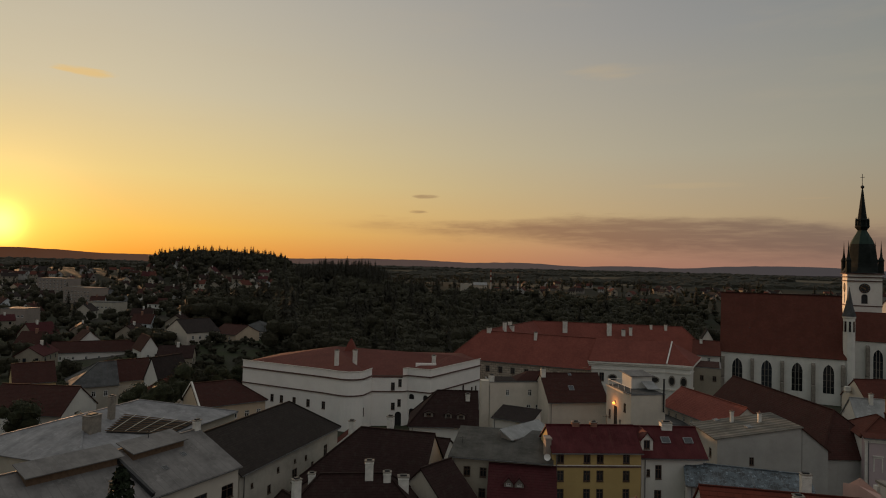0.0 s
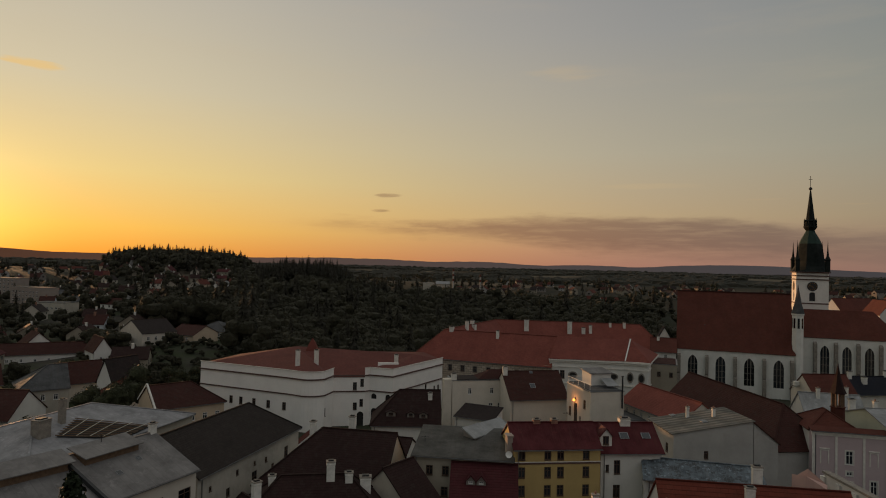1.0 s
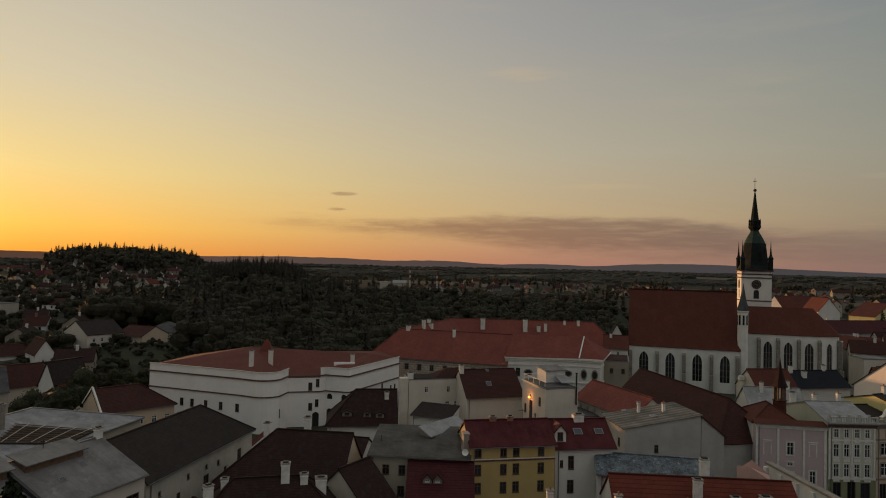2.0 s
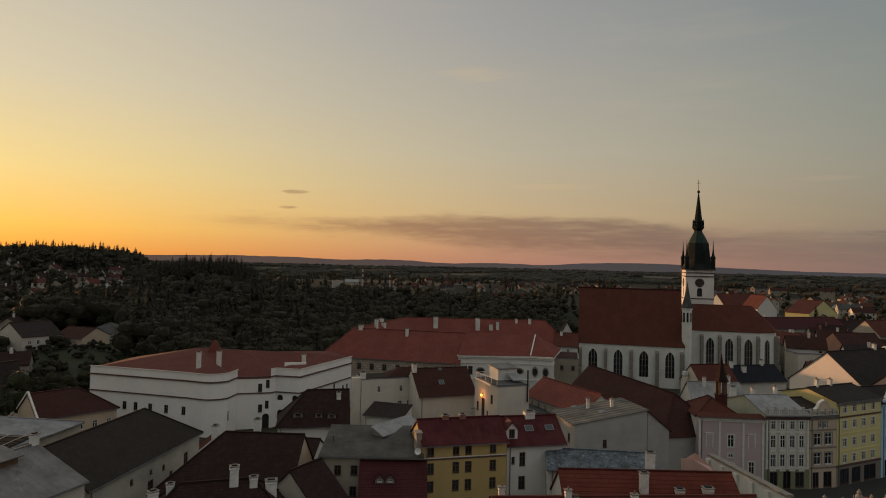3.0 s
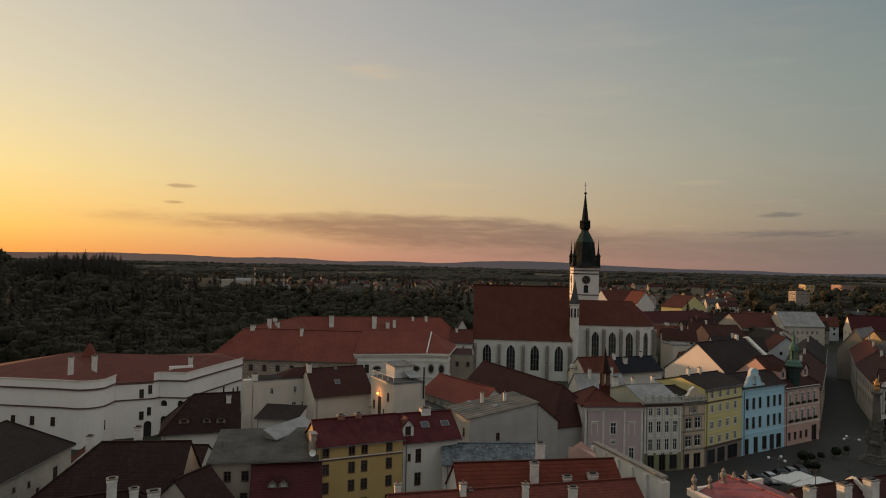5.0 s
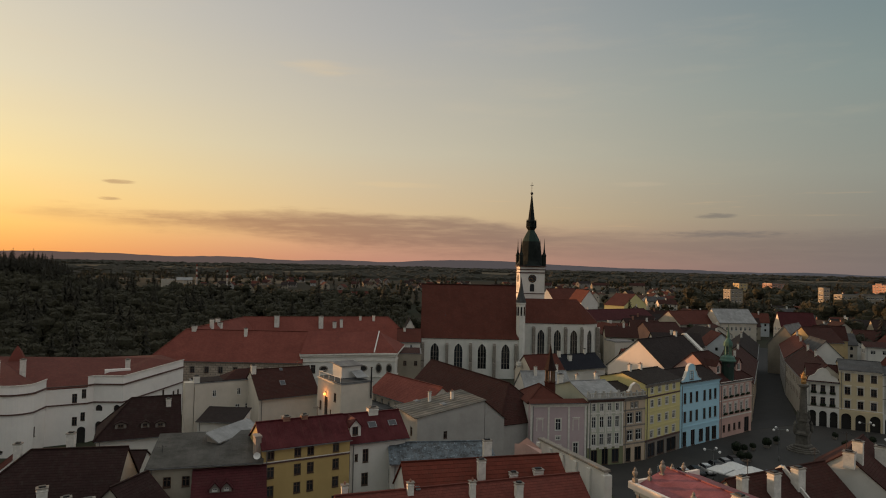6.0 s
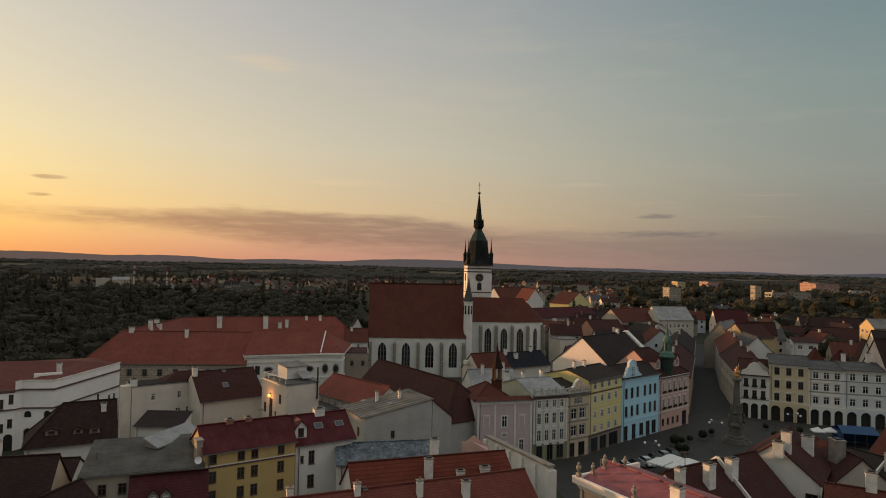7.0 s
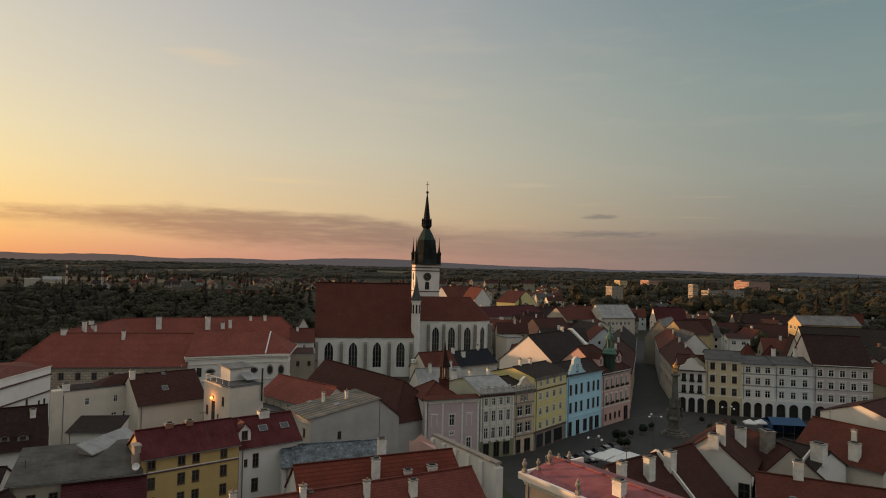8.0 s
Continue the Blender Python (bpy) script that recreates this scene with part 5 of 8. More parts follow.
# ---- houses of the old town ----
house('tin_roof_house', (-30.6, 69.7), (-24.6, 80.7), 15.0, 12.0, 15.4, 'gable', wall='cream', roof='tin', front=rows(4, 0.5, 17, (4.2, 8.3), 1.9, 1.7), frame='brown', aerials=((0.4, 0.5, 1.6),), label='cream rendered house with a grey sheet-metal roof', chimneys=((0.98, 0.5, 1.2, 0.9, 0.6),))
house('tin_roof_house', (-40.2, 57.2), (-30.5, 70.2), 15.4, 12.0, 15.4, 'gable', wall='cream', roof='tin', label='long house under a grey sheet-metal roof')
house('workshop', (-46.0, 82.8), (-35.7, 113.9), 22.0, 10.8, 14.0, 'hip', wall='beige', roof='bluetin', cmat=STONE, label='old workshop with a patched pale sheet roof', chimneys=((0.239, 0.286, 2.35, 2.0, 1.5), (0.396, 0.362, 3.47, 0.9, 0.68)))
house('granary', (-25.7, 85.0), (-16.7, 110.8), 12.1, 9.5, 14.2, 'hip_right', wall='peeling', roof='slate', front=[(2.5, 6.6, 3.1, 7.3), (6.5, 4.5, 7.4, 5.7), (8.8, 6.8, 9.5, 7.6), (13.0, 3.4, 14.4, 6.0), (13.4, 6.9, 14.0, 7.5), (16.6, 6.4, 17.3, 7.2), (18.6, 4.4, 19.4, 5.6), (22.6, 5.2, 23.8, 7.2)], frame='brown', label='long granary with peeling plaster and a dark tile roof')
house('court_house', (-47.8, 129.1), (-36.6, 137.7), 10.6, 8.0, 11.7, 'hip_right', wall='sand', roof='brown', firewalls=((0.0, 0.3),), front=rows(5, 1, 14, (4.6,), 1.0, 1.4), aerials=((0.3, 0.5, 1.6),), label='courtyard house with a dark hipped roof')
house('dark_roof_house', (-19.2, 89.3), (-1.6, 84.7), 14.0, 7.2, 13.5, 'hip_left', wall='beige', roof='umber', label='low house with a dark brown hipped tile roof', chimneys=((0.3, 0.5, 2.2, 0.8, 0.7), (0.62, 0.55, 2.4, 0.9, 0.7)))
house('dark_roof_house', (-19.6, 70.7), (1.5, 72.6), 13.0, 6.1, 12.0, 'hip', wall='beige', roof='umber', label='house with a dark brown tile roof and white chimneys', chimneys=((0.589, 0.47, 2.05, 1.0, 0.75), (0.693, 0.451, 0.97, 0.9, 0.68), (0.789, 0.491, 1.5, 1.3, 0.98), (0.26, 0.5, 1.0, 0.8, 0.6)))
house('dark_roof_house', (2.8, 77.0), (6.6, 81.4), 11.0, 7.0, 12.0, 'gable', wall='beige', roof='umber', label='small house with a dark brown tile roof')
house('shed_house', (-3.6, 103.1), (1.5, 101.4), 8.0, 6.7, 9.0, 'gable', wall='white', roof='umber', label='low shed with a slatted brown roof')
house('dark_roof_house', (-15.0, 66.8), (-10.1, 70.9), 11.0, 6.0, 11.0, 'hip', wall='beige', roof='umber', label='dark brown roof with a white chimney', chimneys=((0.5, 0.4, 2.2, 0.9, 0.7),))
house('attic_house', (-4.4, 117.0), (8.3, 116.8), 10.0, 8.5, 13.7, 'hip_left', wall='white', frame='brown', roof='umber', front=[(9.6, 7.0, 10.6, 8.0)], label='white house with a dark tile roof and three small dormers', chimneys=((0.852, 0.37, 1.07, 0.8, 0.6),), dormers=((0.275, 0.096, 1.7, 0.9, 0.35), (0.565, 0.085, 1.3, 0.9, 0.35), (0.75, 0.073, 1.5, 0.9, 0.35)))
house('flat_grey_house', (2.4, 86.5), (15.9, 83.9), 10.7, 12.0, 13.3, 'shed', wall='drab', roof='greentin', front=[(u, z, u + 0.95, z + 1.3) for u, z in ((1.9, 9.4), (4.1, 9.4), (1.3, 6.6), (4.0, 6.6), (8.2, 9.4))], frame='brown', aerials=((0.08, 0.4, 1.0),), label='dirty beige house under a flat grey sheet roof')
YH = house('yellow_house', (16.1, 84.7), (28.2, 85.3), 7.3, 13.5, 15.9, 'gable', wall='yellow', roof='redtin', front=[(u - 0.48, z, u + 0.48, z + 1.45) for z in (11.75, 9.35, 6.9, 4.3) for u in (1.1, 4.7, 6.5, 10.1)], frame='brown', label='ochre yellow house with brown string courses and a red sheet roof', bands=((13.25, 0.2, TRIM), (11.2, 0.22, DARKBAND), (11.43, 0.1, TRIM)), aerials=((0.7, 0.5, 1.5),), cmat=BRICKWORK, chimneys=((0.332, 0.5, 0.45, 1.0, 0.6), (0.543, 0.5, 0.45, 0.9, 0.6)))
bm = bmesh.new()
box(bm, -0.8, 0.6, 6.0, -0.05, 2.1, 14.7)
box(bm, -0.9, 0.5, 14.7, 0.05, 2.2, 14.9)
part("firewall", bm, WALL["haze"], YH, "peach rendered firewall end")
house('white_house', (28.7, 86.6), (37.6, 86.7), 8.0, 12.5, 15.4, 'gable', wall='white', roof='redtin', front=[(0.7, 9.6, 1.2, 10.6), (1.9, 9.3, 2.8, 11.2), (6.0, 10.5, 6.9, 11.3), (7.8, 10.5, 8.6, 11.3), (1.8, 6.0, 2.8, 7.8), (6.0, 6.0, 6.9, 7.8)], frame='brown', label='pale house with a red sheet roof and a dormer', chimneys=((0.534, 0.497, 0.71, 1.5, 1.12),), skylights=((0.454, 0.257, 1.3, 1.1), (0.814, 0.256, 1.3, 1.0)), dormers=((0.103, 0.076, 1.7, 1.6, 1.0),))
WH = house('wall_house', (12.5, 140.8), (25.7, 142.3), 6.1, 12.0, 12.0, 'flat', wall='cream', roof='dark', front=[(3.6, 9.0, 4.4, 10.4), (8.7, 9.0, 9.5, 10.4), (8.4, 5.2, 9.4, 7.0), (10.5, 5.2, 11.5, 7.0)], label='cream house wall with few small windows under a flat coping', chimneys=((0.03, 0.1, 1.2, 1.2, 0.8),))
bm = bmesh.new()
for q in ([(5.8, 0.6, 12.1), (13.4, 0.6, 12.1), (13.4, 3.4, 14.0), (9.4, 3.4, 14.0)], [(5.8, 6.0, 12.1), (5.8, 0.6, 12.1), (9.4, 3.4, 14.0)], [(13.4, 6.0, 12.1), (5.8, 6.0, 12.1), (9.4, 3.4, 14.0), (13.4, 3.4, 14.0)]):
    slab(bm, q, 0.12)
part("hipped_roof", bm, ROOF["brown"], WH, "small dark brown hipped roof")
bm = bmesh.new()
box(bm, -1.9, 0.2, -1.0, -0.1, 2.2, 12.3)
part("corner_pier", bm, WALL["cream"], WH, "tall cream chimney pier")
house('cream_house', (24.5, 134.4), (37.6, 136.2), 12.3, 9.5, 14.3, 'gable', wall='cream', roof='brown', skylights=((0.45, 0.22, 1.2, 1.3), (0.5, 0.47, 0.7, 0.7)), chimneys=((0.03, 0.45, 1.6, 1.0, 0.8),), aerials=((0.8, 0.5, 1.4),), label='cream house with a dark brown tile roof')
house('annex', (12.4, 131.9), (19.8, 127.8), 5.7, 6.5, 7.9, 'shed', wall='white', roof='dark', label='low whitewashed annex with a dark lean-to roof')
house('lean_to', (11.2, 91.2), (17.6, 97.4), 1.7, 13.2, 14.0, 'shed', z0=9, wall='dark', roof='white', label='lean-to with a pale sheet roof')
house('maroon_roof_house', (7.2, 81.2), (15.7, 79.9), 8.0, 7.4, 11.4, 'gable', wall='dark', roof='wine', dormers=((0.3, 0.22, 1.2, 0.7, 0.7), (0.46, 0.22, 1.2, 0.7, 0.7)), label='low house with a wine red roof and twin dormers')
house('tower_house', (37.4, 119.5), (44.4, 120.7), 10.6, 14.0, 14.0, 'flat', wall='cream', roof='greytin', frame='brown', left=[(7.60, z, 8.60, z + h) for z, h in ((5.2, 1.9), (10.3, 1.7))] + [(1.06, 7.6, 2.06, 9.4), (3.4, 5.2, 4.9, 10.6), (5.9, 6.4, 6.5, 8.4)], label='cream rendered house with a flat roof and roof terrace')
LAMP_Y, LAMP_Z = 6.5, 11.2
house('lower_terrace', (37.9, 121.3), (49.4, 120.9), 9.0, 8.0, 8.0, 'flat', wall='cream', roof='greytin', label='cream house wing with a flat sheet roof')
house('red_wing', (47.6, 131.1), (52.0, 112.2), 9.0, 10.2, 13.5, 'gable', wall='cream', roof='castle', front=rows(6, 1, 16, (8.2,), 0.7, 1.0), label='cream wing with a bright red tile roof')
house('blank_gable_house', (43.3, 95.9), (56.1, 95.7), 9.5, 12.5, 14.5, 'shed_left', wall='grey', roof='striped', left=rows(2, 1, 9, (5, 9), 0.9, 1.4), front=[(4.9, 8.6, 5.6, 9.8)], frame='brown', label='grey rendered house with a blank side wall and seamed sheet roof', chimneys=((0.418, 0.739, 1.76, 0.5, 0.38), (0.7, 0.548, 1.4, 0.5, 0.38)), skylights=((0.292, 0.973, 1.2, 0.8), (0.501, 0.37, 1.4, 0.9)))
house('side_lean_to', (56.2, 95.7), (60.1, 95.6), 9.5, 11.2, 14.3, 'shed_right', wall='grey', roof='brown', label='narrow grey rendered wing under a brown roof')
house('old_tin_house', (33.5, 82.9), (47.8, 78.2), 9.8, 10.0, 11.4, 'gable', wall='white', roof='oldtin', label='low house with a patched, weathered sheet roof')
house('red_roof_house', (31.1, 70.5), (52.4, 65.9), 11.0, 7.9, 12.2, 'gable', wall='white', roof='ribbed', label='house with a bright red tile roof and white chimneys', chimneys=((0.55, 0.62, 3.0, 1.1, 0.8), (0.457, 0.267, 2.6, 1.0, 0.75), (0.66, 0.261, 0.76, 1.0, 0.75), (0.822, 0.273, 0.85, 1.2, 0.9)), left=rows(2, 2, 9, (6,), 0.8, 1.2))
house('red_roof_house', (19.9, 61.2), (49.5, 57.2), 11.0, 8.3, 12.6, 'gable', wall='white', roof='bright', label='long house with a red tile roof and white chimneys', chimneys=((0.276, 0.463, 1.22, 0.7, 0.52), (0.515, 0.382, 1.72, 0.7, 0.52), (0.701, 0.326, 1.7, 0.9, 0.68), (0.037, 0.597, 1.6, 0.7, 0.52)), skylights=((0.309, 0.498, 0.5, 0.6),))
house('friary_church', (61.0, 140.5), (62.8, 101.2), 12.0, 8.6, 14.6, 'hip_right', wall='grey', roof='brown', label='friary nave with a long dark brown tile roof', front=rows(7, 2, 36, (3.0,), 1.2, 2.6))
house('big_gable_house', (116.4, 111.1), (137.3, 115.9), 18.0, 13.2, 20.4, 'gable', wall='chalky', roof='dark', firewalls=((1.02, 1.5),), label='house with a broad smooth gable and a dark tile roof', chimneys=((0.8, 0.5, 1.2, 0.8, 0.7),))
PH = house('pink_roof_house', (51.2, 53.6), (51.2, 37.1), 9.6, 13.8, 15.2, 'gable', wall='peach', roof='pinktin', cornice=TRIM, front=rows(5, 0.5, 16.0, (6.5, 9.9), 1.0, 1.7), label='cream house with a pink sheet roof and stone urns', chimneys=((0.676, 0.282, 1.5, 1.2, 0.9),))
bm = bmesh.new()
box(bm, -0.5, -0.75, 13.600000000000001, 17.0, -0.35, 14.350000000000001)
box(bm, -0.5, -0.35, 13.600000000000001, -0.1, 10.0, 14.350000000000001)
part("parapet_wall", bm, WALL["chalky"], PH, "low rendered parapet along the eaves")
house('dark_tile_house', (64.8, 45.9), (83.4, 45.9), 14.0, 7.1, 13.0, 'gable', wall='cream', roof='brown', firewalls=((0.55, 0.28),), label='house with dark brown tile roof, white firewall and chimneys', aerials=((0.2, 0.5, 2), (0.9, 0.5, 2)), chimneys=((0.295, 0.338, 2.7, 1.3, 0.98), (0.562, 0.36, 2.34, 1.4, 1.05), (0.032, 0.377, 2.24, 1.1, 0.83)))
house('white_gable_wall_house', (83.3, 56.4), (87.2, 46.2), 13.0, 10.0, 14.3, 'gable_v', wall='white', roof='brown', front=[(9.3, 5.2, 10.8, 8.4), (7.6, 7.0, 8.2, 7.6)], frame='brown', label='white house with a sunlit gable wall and brown roof', chimneys=((0.62, 0.1, 2.6, 1.2, 0.8), (0.565, -0.074, 1.06, 1.3, 0.98), (0.772, 0.631, 2.24, 1.5, 1.12)), aerials=((0.5, 0.1, 2.6),))
house('brown_tile_house', (98.9, 59.0), (92.5, 48.5), 11.0, 7.4, 12.0, 'gable', wall='beige', roof='brown', cmat=STONE, label='house with a brown tile roof and beige chimney', chimneys=((0.706, 0.384, 2.77, 1.9, 1.42),))
house('grey_tile_house', (103.0, 52.2), (102.2, 44.6), 9.0, 7.9, 10.5, 'gable', wall='white', roof='slate', firewalls=((0.7, 0.28),), label='low house with a dark grey roof and white firewall', chimneys=((0.908, 0.304, 2.32, 1.9, 1.42),))
house('rust_roof_house', (113.8, 53.0), (112.7, 39.0), 13.0, 7.8, 12.5, 'gable', wall='cream', roof='church', aerials=((0.2, 0.5, 2.2),), label='cream house with a rust brown tile roof', chimneys=((0.675, 0.072, 2.44, 1.5, 1.12), (0.584, 0.262, 2.15, 0.7, 0.52)))
house('rust_roof_house', (80.0, 41.3), (88.3, 27.2), 12.0, 6.6, 11.0, 'gable', wall='beige', roof='church', label='long low house with a rust brown tile roof', chimneys=((0.3, 0.5, 2.2, 1.2, 0.8),), skylights=((0.25, 0.25),))
house('cream_wall_house', (127.4, 54.4), (127.2, 41.1), 14.0, 12.5, 14.8, 'gable_v', wall='white', roof='brown', label='cream house with a broad low gable wall')
house('low_gable_house', (95.5, 138.2), (105.8, 138.0), 9.0, 10.0, 14.1, 'gable', wall='cream', roof='red', label='house with a pale cream gable and red roof', chimneys=((-0.097, 0.601, -2.06, 1.2, 0.9),))
house('navy_roof_house', (109.0, 143.4), (124.7, 143.9), 9.0, 9.5, 12.8, 'gable', wall='white', roof='navy', chimneys=((0.12, 0.45, 1.6, 0.9, 0.7), (0.3, 0.3, 1.4, 1.1, 0.8), (0.75, 0.5, 1.3, 0.8, 0.6)), label='white house with a dark navy slate roof')
house('close_house', (79.0, 192.4), (86.0, 189.4), 11.0, 12.6, 16.2, 'gable', wall='white', roof='red', front=rows(3, 0.6, 8.5, (10.2,), 0.9, 1.4), chimneys=((0.3, 0.4, 1.2, 0.8, 0.6),), label='white house in the church close with a red roof')
house('close_wall_house', (66.6, 162.9), (73.0, 160.1), 12.0, 13.0, 13.0, 'flat', wall='dirty', roof='brown', front=rows(2, 1, 7, (9.8,), 0.9, 1.3), frame='brown', label='low grey-brown house between palace and church')
house('yellow_cube_house', (154.0, 172.6), (162.0, 170.9), 8.0, 12.0, 12.0, 'flat', wall='cream', roof='tin', front=[(3.5, 8.2, 5.0, 10.2)], label='small pale yellow flat-roofed house')
house('gallery_house', (190.5, 191.8), (205.1, 188.0), 15.0, 11.5, 16.0, 'gable', wall='brick', roof='brown', front=rows(6, 0.5, 13, (8.8,), 1.0, 1.4), label='brick-red house with a row of white windows')
house('pale_roof_hall', (258.8, 216.3), (276.9, 209.6), 15.0, 13.0, 19.1, 'gable', wall='cream', roof='white', front=rows(7, 0.5, 17, (5, 9), 1.1, 1.7), label='large cream house with a pale sheet roof')
house('red_roof_row', (238.5, 222.1), (266.1, 222.3), 15.0, 12.0, 17.8, 'gable', wall='beige', roof='red', label='row house with a long red roof')
house('red_roof_row', (203.5, 249.4), (254.2, 254.3), 15.0, 12.0, 16.6, 'gable', wall='beige', roof='wine', label='long house with a dark wine red roof')
house('white_gable_barn', (194.9, 130.3), (204.7, 122.3), 15.0, 10.0, 16.4, 'gable_v', wall='white', roof='greytin', label='house with a broad white gable')
house('grey_gable_house', (217.0, 159.4), (220.7, 149.2), 20.0, 11.0, 18.2, 'gable_v', wall='dirty', roof='tin', label='house with a plain grey gable')
house('ochre_back_house', (214.9, 139.9), (224.5, 135.6), 15.0, 14.0, 18.5, 'gable', wall='ochre', roof='brown', label='ochre house behind the arcades')
house('yellow_roof_house', (325.6, 356.0), (360.0, 369.3), 16.0, 11.0, 19.2, 'gable_v', wall='lemon', roof='red', label='lemon yellow house with a broad gable')
house('white_block', (263.1, 327.6), (274.6, 324.9), 20.0, 16.0, 23.5, 'gable_v', wall='white', roof='red', label='white building with a red roof')
house('white_hall', (267.3, 361.8), (298.1, 369.8), 15.0, 14.0, 22.8, 'gable', wall='white', roof='red', front=rows(8, 1, 22, (6, 10), 1.2, 1.7), label='white hall with a red roof')
house('apartment_block', (501.3, 397.9), (510.2, 396.0), 8.3, 27.2, 27.2, 'flat', wall='ochre', roof='greytin', front=rows(2, 0.5, 8.5, (24.6, 21.6, 18.6, 15.6, 12.6), 1.6, 1.4), left=rows(2, 0.5, 7.8, (24.6, 21.6, 18.6, 15.6, 12.6), 1.6, 1.4), label='yellow apartment block catching the low sun')
house('apartment_block', (403.6, 327.9), (414.7, 325.8), 7.5, 24.1, 24.1, 'flat', wall='dirty', roof='tin', front=rows(3, 0.5, 10.9, (21.5, 18.5, 15.5, 12.5), 1.6, 1.4), left=rows(2, 0.5, 7.0, (21.5, 18.5, 15.5, 12.5), 1.6, 1.4), label='pale apartment block with a sunlit end wall')
house('apartment_block', (566.1, 411.8), (580.5, 408.2), 13.3, 27.0, 27.0, 'flat', wall='brick', roof='greytin', front=rows(4, 0.5, 14.3, (24.4, 21.4, 18.4, 15.4, 12.4), 1.6, 1.4), left=rows(3, 0.5, 12.8, (24.4, 21.4, 18.4, 15.4, 12.4), 1.6, 1.4), label='peach apartment block among trees')
house('apartment_block', (634.4, 340.5), (658.5, 330.8), 22.0, 27.9, 27.9, 'flat', wall='brick', roof='greytin', front=rows(8, 0.5, 25.4, (25.3, 22.3, 19.3, 16.3, 13.3), 1.6, 1.4), left=rows(6, 0.5, 21.5, (25.3, 22.3, 19.3, 16.3, 13.3), 1.6, 1.4), label='row of peach flats catching the low sun')
house('apartment_block', (666.2, 365.7), (678.4, 361.0), 7.8, 28.9, 28.9, 'flat', wall='brick', roof='greytin', front=rows(4, 0.5, 12.6, (26.3, 23.3, 20.3, 17.3, 14.3, 11.3), 1.6, 1.4), left=rows(2, 0.5, 7.3, (26.3, 23.3, 20.3, 17.3, 14.3, 11.3), 1.6, 1.4), label='tall peach flats catching the low sun')
house('office_block', (410.4, 249.0), (439.3, 239.1), 7.4, 24.5, 24.5, 'flat', wall='dirty', roof='greytin', front=rows(9, 0.5, 30.1, (21.9, 18.9, 15.9), 2.4, 1.3), left=rows(2, 0.5, 6.9, (21.9, 18.9, 15.9), 2.4, 1.3), label='long low office block with white window bands')
house('tower_block', (421.8, 268.5), (426.5, 267.0), 5.0, 28.1, 28.1, 'flat', wall='dirty', roof='tin', front=rows(2, 0.5, 4.5, (25.5, 22.5, 19.5, 16.5, 13.5), 1.6, 1.4), left=rows(2, 0.5, 4.5, (25.5, 22.5, 19.5, 16.5, 13.5), 1.6, 1.4), label='slim pale tower block')
house('white_depot', (558.1, 270.0), (572.5, 263.5), 5.0, 24.2, 24.2, 'flat', wall='beige', roof='white', front=rows(4, 0.5, 15.3, (21.6,), 1.6, 1.4), left=rows(2, 0.5, 4.5, (21.6,), 1.6, 1.4), label='low white depot building')
house('low_block', (484.8, 188.1), (504.0, 177.6), 5.0, 25.3, 25.3, 'flat', wall='dark', roof='greytin', front=rows(6, 0.5, 21.4, (22.7, 19.7), 1.6, 1.4), left=rows(2, 0.5, 4.5, (22.7, 19.7), 1.6, 1.4), label='low grey block behind tall trees')
house('long_hall', (273.1, 124.2), (292.4, 109.4), 10.4, 17.2, 20.4, 'gable', wall='ochre', roof='tin', front=rows(7, 0.5, 23.9, (14.6,), 1.6, 1.4), left=rows(3, 0.5, 9.9, (14.6,), 1.6, 1.4), label='long yellow hall with a pale sheet roof')
house('dark_hall', (238.8, 107.8), (260.8, 85.2), 8.8, 13.6, 18.6, 'gable', wall='cream', roof='slate', front=rows(9, 0.5, 31.1, (11.0, 8.0,), 1.6, 1.4), left=rows(2, 0.5, 8.3, (11.0, 8.0,), 1.6, 1.4), label='long cream hall under a low dark roof')
house('cream_gable_house', (202.9, 97.3), (206.3, 93.1), 5.1, 10.5, 18.5, 'gable_v', wall='cream', roof='brown', front=[(2.6, 9.0, 3.6, 11.0)], label='narrow house with a steep cream gable')
house('wine_roof_house', (269.1, 191.0), (281.7, 182.3), 9.3, 13.5, 19.5, 'gable', wall='cream', roof='wine', front=rows(4, 0.5, 14.8, (10.9, 7.9,), 1.6, 1.4), left=rows(2, 0.5, 8.8, (10.9, 7.9,), 1.6, 1.4), label='house with a wine red roof')
house('cream_row_house', (234.9, 152.4), (243.8, 145.7), 5.7, 13.4, 17.9, 'gable', wall='ochre', roof='brown', front=rows(3, 0.5, 10.7, (10.8,), 1.6, 1.4), left=rows(2, 0.5, 5.2, (10.8,), 1.6, 1.4), label='long ochre house with a row of windows')
house('window_row_house', (227.5, 130.0), (233.0, 124.2), 5.0, 13.2, 14.4, 'shed', wall='white', roof='brown', front=rows(2, 0.5, 7.5, (10.6,), 1.6, 1.4), left=rows(2, 0.5, 4.5, (10.6,), 1.6, 1.4), label='low house with a row of white attic windows')
house('red_roof_row', (207.3, 112.8), (211.3, 109.8), 5.0, 8.9, 13.9, 'hip', wall='peach', roof='red', front=rows(2, 0.5, 4.5, (6.3,), 1.6, 1.4), left=rows(2, 0.5, 4.5, (6.3,), 1.6, 1.4), label='small house with a lit red hipped roof')
house('red_roof_row', (207.0, 104.8), (210.9, 101.7), 5.0, 9.7, 14.2, 'hip', wall='white', roof='wine', front=rows(2, 0.5, 4.5, (7.1,), 1.6, 1.4), left=rows(2, 0.5, 4.5, (7.1,), 1.6, 1.4), label='small white house with a red hipped roof')
